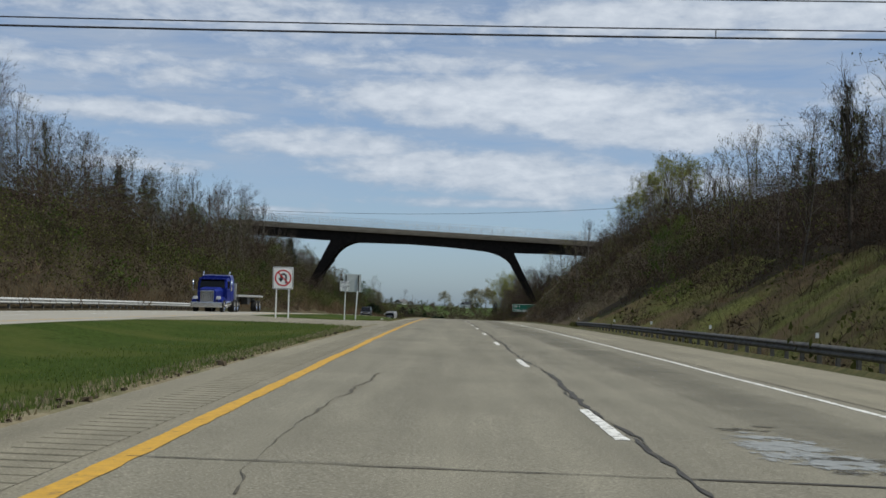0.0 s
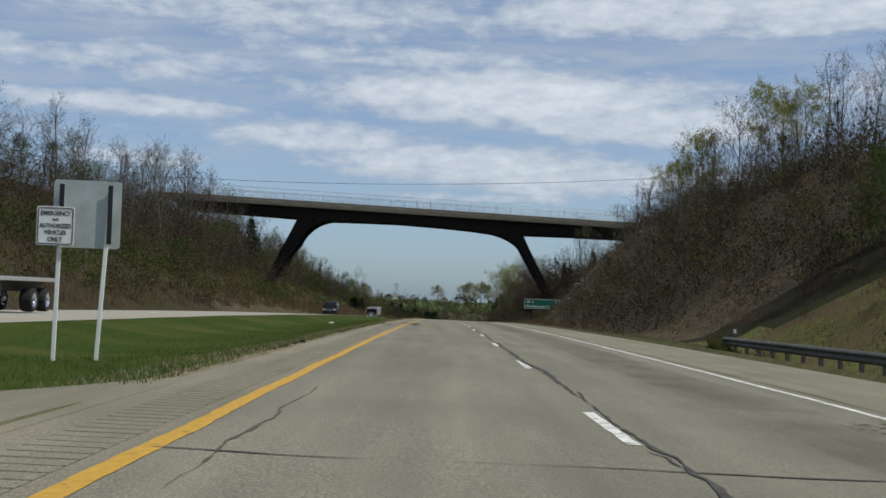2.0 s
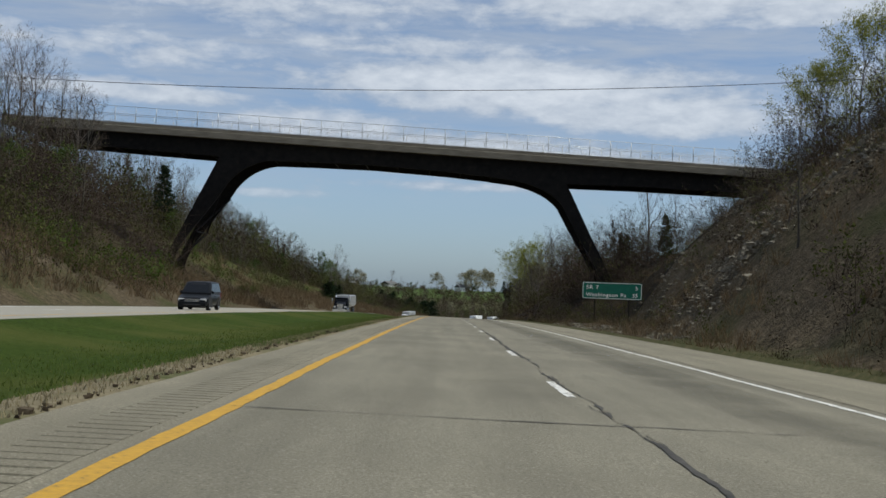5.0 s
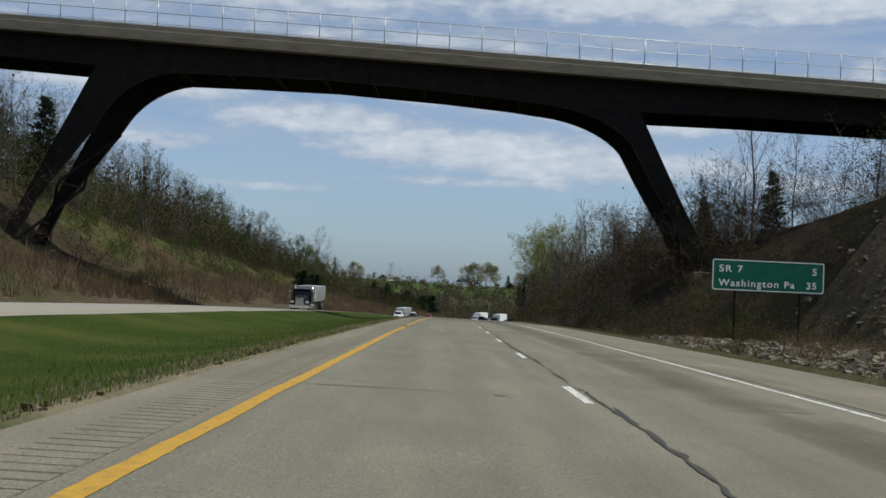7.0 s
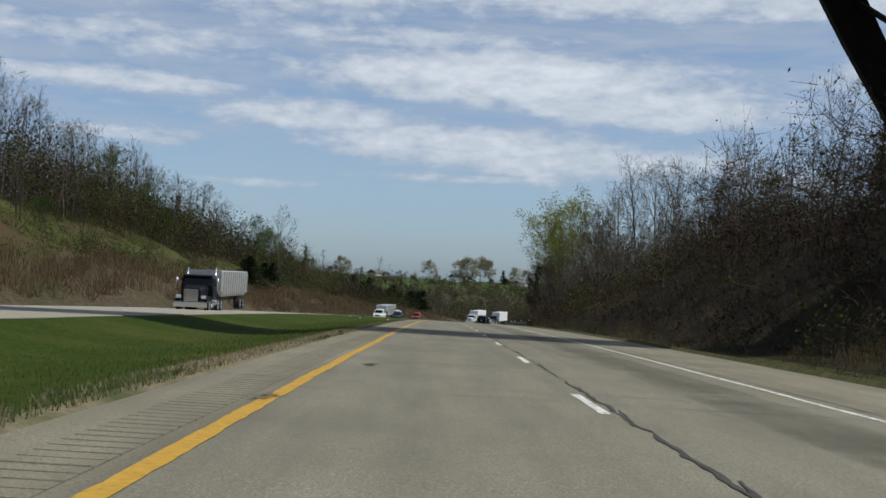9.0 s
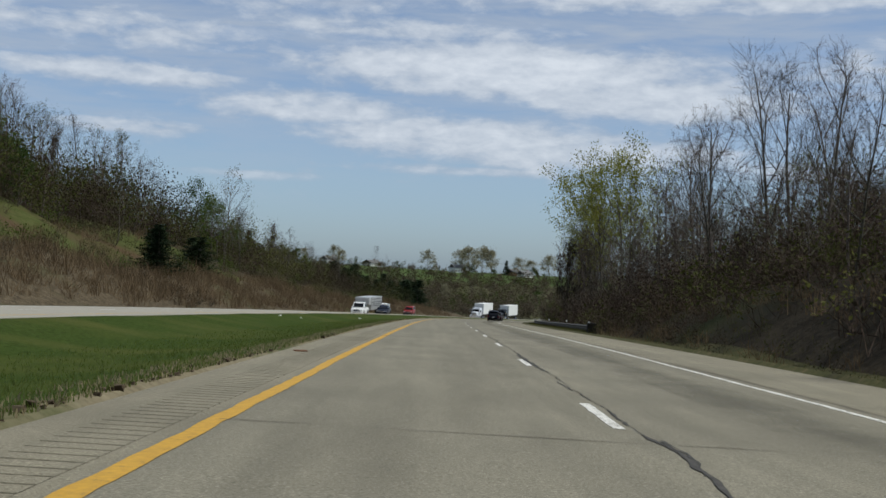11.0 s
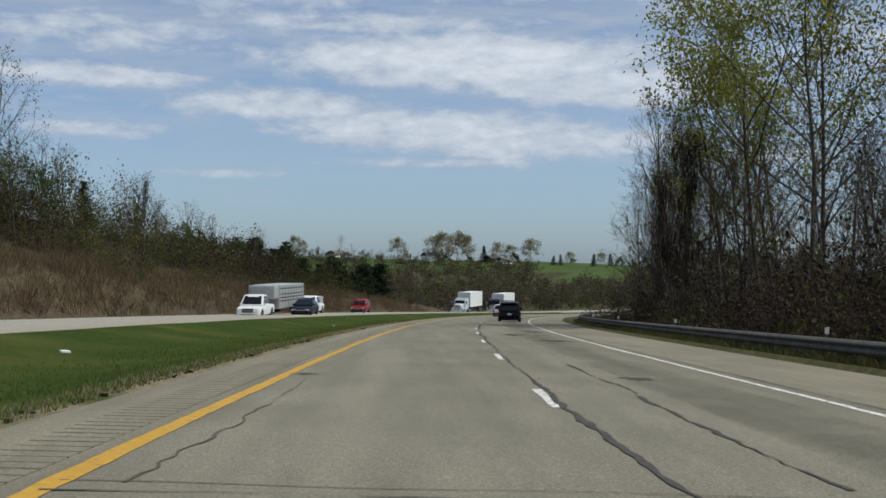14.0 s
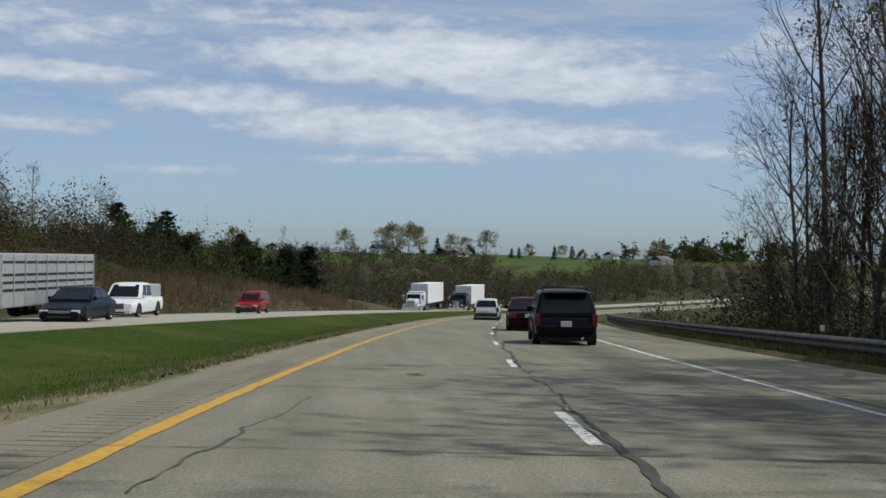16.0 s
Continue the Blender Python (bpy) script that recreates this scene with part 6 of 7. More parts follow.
ss = np.arange(-10, 640, 2.0)
for x0, w, f in ((2.2, 1.0, .55),):
    xs4 = np.array([-1, -.6, 0, .6, 1]) * w + x0
    P = line(ss[:, None], xs4[None, :], (crown(xs4) + .003)[None, :])
    part("tyre_stain", faded(mesh("tyre_stain", P.reshape(-1, 3), grid_faces(len(ss), 5), M["tyre_stain"]), np.tile([-.5, .7 * f, f, .7 * f, -.5], len(ss))), None, road, "tyre-darkened band along the lane")
for k, (s, x, ls, lx, m) in enumerate(((10.9, 1.3, 1.3, .40, "pale_patch"), (10.1, 1.5, .7, .35, "pale_patch"), (12.5, 1.25, .16, .28, "patch"), (10.3, 1.62, .15, .34, "patch"), (9.5, 1.45, .14, .26, "patch"), (12.9, 1.5, .12, .2, "patch"), (381.3, -2.7, .22, .34, "patch"), (381, -3.5, .2, .26, "patch"), (455.3, -3.2, .3, .2, "patch"), (456, 1.75, .5, .3, "patch"),
        (53.6, -2.55, .45, .32, "patch"), (56.0, -2.5, .35, .13, "patch"), (60.6, -3.45, .35, .33, "patch"), (66.8, -2.2, .3, .35, "patch"), (66.5, 1.2, .6, .4, "patch"),
        (69, 1.0, .4, .6, "pale_patch"), (74, 3.2, 1.6, .5, "patch"), (124.0, -2.8, .5, .5, "patch"), (131.0, -2.95, 2.6, .34, "patch"), (137.0, -3.05, 4.0, .26, "patch"), (272.4, -3.45, 1.0, .22, "patch"), (270.8, -3.5, .7, .24, "patch"), (272.2, -2.53, .22, .09, "patch"), (270.2, -.73, .2, .1, "patch"), (418.5, -2.58, .35, .06, "patch"), (422, -2.54, .25, .12, "patch"), (105.2, 1.71, .1, .35, "patch"), (107, 1.46, .12, .1, "patch"), (128.3, -4.4, 2.2, .42, "patch"), (124.8, -2.7, .3, .35, "patch"),
        (139, -3.6, 4, .3, "patch"), (230.8, -1.0, .12, .1, "patch"), (291, -3.5, .6, .14, "patch"), (299, -2.9, .5, .12, "patch"),
        (478, 2.4, 1.2, .7, "patch"), (486, 1.3, 2.2, .4, "patch"), (494, 2.6, 1.6, .6, "patch"), (520, -1.6, .4, .15, "patch"))):
    blotch("patch", s, x, ls, lx, M[m], .0065 + .0002 * (k % 5), k)
# rumble strip milled into the inner shoulder
# groove colour darker than the shoulder, so the shallow milling reads deeper
M["groove"] = speckled("darkened_groove", ((.3, (.07, .062, .046)), (.5, (.115, .104, .077)), (.75, (.19, .172, .13))), 30, .95, 6, .006, 60, spec=.1)
r = np.random.default_rng(41)
ss, dz, deep = [], [], []
for q in np.arange(-2, 560, .305):
    half, wear = .016 + .022 * r.uniform(), -.012 * r.uniform(.2, 1.0)
    ss += [q - half, q - half * .45, q + half * .45, q + half]
    dz += [.001, wear, wear, .001]
    deep += [1, 1, 1, 0]
ss, dz = np.array(ss), np.array(dz)
P = np.stack([line(ss, x, crown(x) + dz) for x in (-4.27, -3.71)], 1)
part("rumble_strip", mesh("rumble_strip", P.reshape(-1, 3), grid_faces(len(ss), 2), None, False, [M["shoulder"], M["groove"]], deep[:-1]), None, shoulder_left, "milled rumble strip with darkened grooves")
# seam between lane and right shoulder
ss = np.arange(-4, 620, .5)
crack("seam_crack", ss, 3.74 + .03 * vn(ss, 0 * ss, .7, 71), .012 + .012 * np.abs(vn(ss, 0 * ss, .8, 72)), .004, M["crack"])

# paved crossover between the carriageways
xs3 = np.linspace(OPP_IN - .15, EDGE_L + .15, 22)
f = (xs3 - xs3[0]) / (xs3[-1] - xs3[0])
flare = 8.2 + 7.5 * np.abs(2 * f - 1) ** 3.2
vv = np.linspace(-1, 1, 22)
SS = 64 + flare[None, :] * vv[:, None]
XX = np.broadcast_to(xs3[None, :], SS.shape)
zc = .235 + (.062 - .235) * f
P = line(SS, XX, np.broadcast_to(zc[None, :] + .012, SS.shape))
gnd = ground_points(SS, XX)
P[..., 2] = np.maximum(P[..., 2], gnd[..., 2] + .02) - .06 * (np.abs(vv[:, None]) > .99)
crossover = new("crossover", mesh("crossover", P.reshape(-1, 3), grid_faces(22, 22), M["shoulder"], True))
tagged(crossover, "paved gravelly crossover through the median", "road", kind="structure")

# clods of soil and torn turf along the edge of the inner shoulder
M["soil"] = speckled("dry_soil", ((.3, (.045, .034, .022)), (.5, (.085, .066, .044)), (.75, (.16, .13, .09))), 12, .95, 8, .02, 40, spec=.05)
r = np.random.default_rng(23)
vs, fs = [], []
S = r.uniform(0, 575, 5200)
S = S[(vn(S, 0 * S, .13, 24) + .5 * vn(S, 0 * S, .5, 25) > .0) & (np.abs(S - 64) > 17)]
P = ground_points(S, EDGE_L - .02 + r.normal(scale=.12, size=len(S)))
for q0, sz in zip(P, r.gamma(1.4, .009, len(S)) + .006):
    k = len(vs)
    vs += list(cube * (1, 1, .6) * sz * r.uniform(.5, 1.4, (8, 3)) + q0 + (0, 0, sz * .3 + .01))
    fs += [tuple(i + k for i in f_) for f_ in cf]
tagged(new("clods", mesh("clods", vs, fs, M["soil"])), "small brown clods of soil along the shoulder edge", "soil", kind="stuff")

# flat rust-brown scrap lying on the inner shoulder
M["rust"] = speckled("rust_brown", ((.3, (.08, .03, .015)), (.7, (.17, .075, .04))), 8, .9, 6, spec=.1)
ob = new("rusty_plate", bpy.data.meshes.new("rusty_plate"))
bm = box(bmesh.new(), -.125, .125, -.13, .13, 0, .02, .008)
bm.to_mesh(ob.data)
bm.free()
ob.data.materials.append(M["rust"])
ob.matrix_world = at(365.3, -4.36, crown(-4.36) - .001, 12)
tagged(ob, "flat rust-brown scrap lying on the shoulder", "debris")

# litter on the median
M["paper"] = material("white_paper", (.75, .75, .73), .7)
for s, x, w in ((152, -9.3, .35), (425, -12.4, .22), (430, -11.6, .15), (468, -10.5, .25), (520, -9.5, .18), (9.0, -5.3, .12)):
    bm = box(bmesh.new(), -w / 2, w / 2, -w * .3, w * .3, 0, w * .25, w * .05)
    ob = new("litter", bpy.data.meshes.new("litter"))
    bm.to_mesh(ob.data)
    bm.free()
    ob.data.materials.append(M["paper"])
    p = ground_at(s, x)
    ob.matrix_world = pose(p.x, p.y, p.z, 6, 4, s * 37)
    tagged(ob, "scrap of white litter lying in the grass", "litter")

# ---- vehicles ----
def paint(name, c, rough=.3, coat=.0):
    m = material(name, c, rough, 0.0, .09)
    m.node_tree.nodes["Principled BSDF"].inputs["Coat Weight"].default_value = coat
    return m


M["tyre"] = speckled("tyre_rubber", ((.3, (.012, .012, .012)), (.7, (.025, .024, .023))), 20, .9, 4)
M["rim"] = material("wheel_rim", (.62, .62, .63), .35, .1)
M["chrome"] = material("chrome", (.65, .66, .68), .18, 1.0)
M["trim"] = material("black_trim", (.015, .015, .016), .6)
M["tail"] = material("red_lamp", (.13, .008, .010), .2)
# pale colour stands in for lit headlamps; nothing here gives off light
M["lamp"] = material("clear_lamp", (.72, .73, .74), .15, .2)
M["plate"] = material("pale_plate", (.55, .56, .58), .5)
M["alu"] = speckled("brushed_aluminium", ((.3, (.42, .42, .42)), (.7, (.58, .58, .57))), 5, .45, 5, metal=.5)


def loft(sections, mat, parent, name, label="", smooth=True):
    """A closed skin through cross-sections: (y, [(half width, z), ...]) from bottom to top, mirrored."""
    bm = bmesh.new()
    rings = []
    for y, prof in sections:
        pts = [(w, z) for w, z in prof] + [(-w, z) for w, z in prof[::-1]]
        rings.append([bm.verts.new((x, y, z)) for x, z in pts])
    n = len(rings[0])
    for a, b in zip(rings, rings[1:]):
        for i in range(n):
            bm.faces.new((a[i], a[(i + 1) % n], b[(i + 1) % n], b[i]))
    bm.faces.new(rings[0][::-1])
    bm.faces.new(rings[-1])
    bmesh.ops.recalc_face_normals(bm, faces=bm.faces)
    ob = part(name, bm, mat, parent, label)
    if smooth:
        me = ob.data
        me.polygons.foreach_set("use_smooth", np.array([abs(p.normal.y) < .98 or len(p.vertices) == 4 for p in me.polygons]))
        me.set_sharp_from_angle(angle=radians(35))
    return ob


def bx(parent, name, mat, x0, x1, y0, y1, z0, z1, bevel=.02, label=""):
    return part(name, box(bmesh.new(), x0, x1, y0, y1, z0, z1, bevel), mat, parent, label)


def wheel(parent, x, y, r, w, rimmat=None):
    segs = 20
    bm = bmesh.new()
    prof = ((r * .66, -w / 2), (r * .93, -w / 2), (r, -w * .32), (r, w * .32), (r * .93, w / 2), (r * .62, w / 2))
    rings = []
    for i in range(segs):
        a = 2 * math.pi * i / segs
        rings.append([bm.verts.new((q, math.cos(a) * rr, math.sin(a) * rr)) for rr, q in prof])
    for i in range(segs):
        A, B = rings[i], rings[(i + 1) % segs]
        for k in range(len(prof)):
            bm.faces.new((A[k], A[(k + 1) % len(prof)], B[(k + 1) % len(prof)], B[k]))
    bmesh.ops.recalc_face_normals(bm, faces=bm.faces)
    wh = part("wheel", bm, M["tyre"], parent)
    wh.location = (x, y, r)
    bm = bmesh.new()
    for side in (-1, 1):
        o = [bm.verts.new((side * w * .46, math.cos(2 * math.pi * i / segs) * r * .64, math.sin(2 * math.pi * i / segs) * r * .64)) for i in range(segs)]
        c = [bm.verts.new((side * w * (.30 if i % 4 < 2 else .18), math.cos(2 * math.pi * i / segs) * r * .45, math.sin(2 * math.pi * i / segs) * r * .45)) for i in range(segs)]
        m_ = [bm.verts.new((side * w * .42, math.cos(2 * math.pi * i / segs) * r * .16, math.sin(2 * math.pi * i / segs) * r * .16)) for i in range(segs)]
        for i in range(segs):
            j = (i + 1) % segs
            bm.faces.new((o[i], o[j], c[j], c[i]))
            bm.faces.new((c[i], c[j], m_[j], m_[i]))
        bm.faces.new(m_)
    bmesh.ops.recalc_face_normals(bm, faces=bm.faces)
    part("rim", bm, rimmat or M["rim"], wh)
    return wh


def car(name, label, colour, L, W, H, kind, place, hood=.26, deck=.0, belt=.58, rack=False, rim=None, lower=None):
    """kind: wagon, hatch, sedan, pickup, suv. y is forward; the origin lies under the middle."""
    ob = tagged(new(name), label, "car" if kind != "pickup" else "pickup truck")
    m = paint(name + "_paint", colour)
    h, w = L / 2, W / 2
    zb, zh = H * belt, H * (belt - .03)
    g = .20 if kind in ("sedan", "hatch") else .27
    zt = zb + .01
    rear_z = zb if kind in ("sedan",) else zt

    def sec(y, zlow, ztop, k):
        return (y, [(w * k * .80, zlow), (w * k * .96, zlow + .08), (w * k, zlow + (ztop - zlow) * .45), (w * k * .985, ztop - .10), (w * k * .93, ztop - .02), (w * k * .70, ztop)])
    nose_z = zh - (.14 if kind in ("pickup", "suv") else .20)
    body = [sec(-h, g + .18, zb - .18, .90), sec(-h + .06, g + .06, zb - .06, .96), sec(-h + .35, g, rear_z - .01, .99), sec(-L * .18, g - .02, zt, 1), sec(L * .10, g - .02, zt, 1),
            sec(h - L * hood, g - .02, zh + .02, 1), sec(h - .45, g, nose_z + .05, .985), sec(h - .10, g + .05, nose_z - .04, .93), sec(h, g + .15, nose_z - .20, .84)]
    loft(body, m, ob, "body")
    # cabin skin with panes set into its four sides
    rr = {"sedan": (-h + .75, -h + 1.50), "hatch": (-h + .14, -h + .62), "wagon": (-h + .07, -h + .50), "suv": (-h + .08, -h + .34), "pickup": (-L * .13, -L * .12 + .1)}[kind]
    y0, y1 = rr
    y3, y2 = h - L * hood - .02, h - L * hood - (.95 if kind == "sedan" else .80)
    zr = H - .02
    wb, wt = w * .955, w * (.76 if kind in ("sedan", "hatch") else .80)

    def gsec(y, z):
        f = (z - zt) / (zr - zt)
        q = wb + (wt - wb) * f
        return (y, [(wb, zt - .08), (q + (wb - q) * .45 + .015, zt + (z - zt) * .55), (q, z - .03 * f), (q - .05 * f - .01, z), (q * .5, z + .03 * f)])
    loft([gsec(y0, zt + .02), gsec(y1 - .06, zr - .05), gsec(y1 + .10, zr - .015), gsec((y1 + y2) / 2, zr), gsec(y2 - .10, zr - .015), gsec(y2 + .04, zr - .05), gsec(y3, zt + .02)], m, ob, "cabin")

    def pane(name, A, B, C, D, inset, label=""):
        """A glass pane over the quad A B C D (two lower, two upper corners), drawn in at its borders."""
        A, B, C, D = map(Vector, (A, B, C, D))
        u0, u1, v0, v1 = inset
        q = lambda u, v: (A.lerp(B, u)).lerp(D.lerp(C, u), v)
        nrm = (B - A).cross(D - A).normalized()
        c = [(u0 + .01, v0), (u1 - .01, v0), (u1, v0 + .04), (u1, v1 - .06), (u1 - .02, v1), (u0 + .02, v1), (u0, v1 - .06), (u0, v0 + .04)]
        bm = bmesh.new()
        lo = [bm.verts.new(q(*p) - nrm * .03) for p in c]
        hi = [bm.verts.new(q(*p) + nrm * .016) for p in c]
        for i in range(8):
            bm.faces.new((lo[i], lo[(i + 1) % 8], hi[(i + 1) % 8], hi[i]))
        bm.faces.new(hi)
        bmesh.ops.recalc_face_normals(bm, faces=bm.faces)
        return part(name, bm, M["glass"], ob, label)
    zl, zu = zt + .02, zr - .05
    pane("windscreen", (wb, y3, zl), (-wb, y3, zl), (-wt, y2 + .04, zu), (wt, y2 + .04, zu), (.07, .93, .06, .93), "dark windscreen")
    pane("rear_window", (-wb, y0, zl), (wb, y0, zl), (wt, y1 - .06, zu), (-wt, y1 - .06, zu), (.06, .94, .06, .92), "dark tinted rear window")
    splits = {"sedan": ((.18, .48), (.52, .84)), "pickup": ((.06, .46), (.52, .86)), "hatch": ((.06, .22), (.27, .55), (.60, .88))}.get(kind, ((.05, .27), (.31, .57), (.61, .89)))
    for sx in (-1, 1):
        for u0, u1 in splits:
            lo_, hi_ = (sx * (wb + .012), y0, zl), (sx * (wb + .012), y3, zl)
            top0, top1 = (sx * (wt + .012), y1 - .06, zu), (sx * (wt + .012), y2 + .04, zu)
            if sx > 0:
                pane("side_window", lo_, hi_, top1, top0, (u0, u1, .12, .90))
            else:
                pane("side_window", hi_, lo_, top0, top1, (1 - u1, 1 - u0, .12, .90))
        bx(ob, "mirror", m, sx * (w + .03) - .075, sx * (w + .03) + .075, y3 - .45, y3 - .32, zt + .0, zt + .15, .03)
        if kind in ("wagon", "suv", "hatch"):
            bx(ob, "tail_lamp", M["tail"], sx * w * .90 - .075, sx * w * .90 + .075, -h - .005, -h + .25, zb - .30, zb + .05, .03, "dark red tail lamp")
        else:
            bx(ob, "tail_lamp", M["tail"], sx * w * .74 - .17, sx * w * .74 + .17, -h - .01, -h + .14, zb - .27, zb - .10, .03, "dark red tail lamp")
        bx(ob, "headlamp", M["lamp"], sx * w * .70 - .19, sx * w * .70 + .19, h - .26, h - .03, nose_z - .25, nose_z - .09, .04, "clear headlamp")
        bx(ob, "door_handle", m, sx * (w + .005) - .02, sx * (w + .005) + .02, -.25, -.05, zb - .17, zb - .13, .008)
        for y in (h - L * .185, -h + L * .20):
            r = .34 if kind in ("sedan", "hatch", "wagon") else .39
            wheel(ob, sx * (w - .095), y, r, .22, rim)
            R = r * 1.16
            bm = extrude([(R * math.cos(radians(q)), r + R * math.sin(radians(q))) for q in range(-20, 201, 10)], -.12, .12)
            bmesh.ops.rotate(bm, verts=bm.verts, cent=(0, 0, 0), matrix=Matrix.Rotation(radians(90), 3, "Z"))
            part("wheel_arch", moved(bm, sx * (w - .113), y, 0), M["trim"], ob)
    lowm = lower or m
    bx(ob, "rear_bumper", lowm, -w * .92, w * .92, -h - .05, -h + .22, g + .13, g + .36, .06)
    bx(ob, "intake", M["trim"], -w * .55, w * .55, h - .05, h + .05, g + .04, g + .13, .02)
    bx(ob, "front_bumper", lowm, -w * .88, w * .88, h - .22, h + .04, g + .0, g + .26, .07)
    gt = nose_z - (.10 if kind != "pickup" else .04)
    bx(ob, "grille", M["trim"], -w * .48, w * .48, h - .12, h + .012, gt - (.20 if kind != "pickup" else .34), gt, .02)
    for k_ in range(3):
        bx(ob, "grille_bar", M["chrome"], -w * .47, w * .47, h + .0, h + .022, gt - .055 - k_ * (.06 if kind != "pickup" else .11), gt - .03 - k_ * (.06 if kind != "pickup" else .11), .004, "chrome grille bar")
    bx(ob, "number_plate", M["plate"], -.15, .15, -h - .075, -h - .0, zb - .30 if kind != "sedan" else zb - .24, zb - .15 if kind != "sedan" else zb - .09, .008, "pale plate with plain bars")
    bx(ob, "underside", M["trim"], -w * .82, w * .82, -h + .25, h - .3, g - .10, g + .06, .02)
    part("exhaust", tubes_mesh("exhaust", [((w * .5, -h - .03, g - .02), (w * .5, -h + .5, g - .02), .035, .035)], M["chrome"], 8), None, ob)
    if rack:
        for sx in (-1, 1):
            part("roof_rail", tubes_mesh("roof_rail", [((sx * w * .70, y1 + .1, zr + .08), (sx * w * .70, y2 - .1, zr + .07), .022, .022), ((sx * w * .70, y1 + .15, zr), (sx * w * .70, y1 + .15, zr + .07), .02, .02), ((sx * w * .70, y2 - .15, zr), (sx * w * .70, y2 - .15, zr + .07), .02, .02)], M["trim"], 6), None, ob)
        for y in (y1 + .5, y2 - .4):
            part("cross_bar", tubes_mesh("cross_bar", [((-w * .72, y, zr + .085), (w * .72, y, zr + .085), .02, .02)], M["trim"], 6), None, ob)
        bx(ob, "spoiler", m, -w * .68, w * .68, y1 - .30, y1 - .02, zr - .08, zr - .03, .02)
    if kind == "pickup" and rack is False:
        bx(ob, "tailgate", m, -w * .9, w * .9, -h - .02, -h + .06, g + .3, zb - .02, .02)
    ob.matrix_world = place
    return ob


NAVY, RED, MAROON, SILVER, WHITE, BLACK = (.007, .008, .013), (.22, .012, .010), (.016, .004, .005), (.50, .51, .52), (.68, .68, .67), (.012, .013, .015)
car("estate_car", "dark navy estate car with roof bars on the road", NAVY, 4.45, 1.74, 1.58, "wagon", at(538.6, 1.92, -.03), hood=.24, belt=.56, rack=True)
car("sedan_car", "dark maroon sedan ahead in the outer lane", MAROON, 4.8, 1.80, 1.45, "sedan", at(557.0, 1.5, -.024), hood=.26, belt=.62)
car("hatchback_car", "silver-white hatchback in the inner lane", SILVER, 4.3, 1.75, 1.52, "hatch", at(592.0, -1.2, .02), hood=.23, belt=.60, lower=M["trim"])
car("sedan_car", "dark blue-black oncoming sedan with bright headlamps", (.005, .008, .018), 4.9, 1.85, 1.46, "sedan", at(554.5, -17.4, .24, 180), hood=.26, belt=.62)
pk = car("pickup_truck", "white crew-cab pickup with a bed cap, oncoming", WHITE, 5.9, 2.03, 1.92, "pickup", at(571.5, -20.3, .24, 180), hood=.24, belt=.56)
bx(pk, "bed_cap", M["alu"], -.86, .86, -2.9, -.85, 1.06, 1.80, .10, "pale grey bed cap")
car("suv_car", "bright red oncoming sport utility car", RED, 4.5, 1.82, 1.75, "suv", at(601.0, -20.2, .24, 180), hood=.24, belt=.58, lower=M["trim"])
car("suv_car", "black oncoming sport utility car with pale lamps", BLACK, 4.7, 1.85, 1.75, "suv", at(233.0, -16.6, .24, 180), hood=.24, belt=.58)
for s, x in ((1010, -19.0), (1060, -16.5)):
    car("far_car", "small white car far along the curving road", WHITE, 4.4, 1.75, 1.5, "hatch", at(s, x, .24, 180), hood=.24, belt=.6)


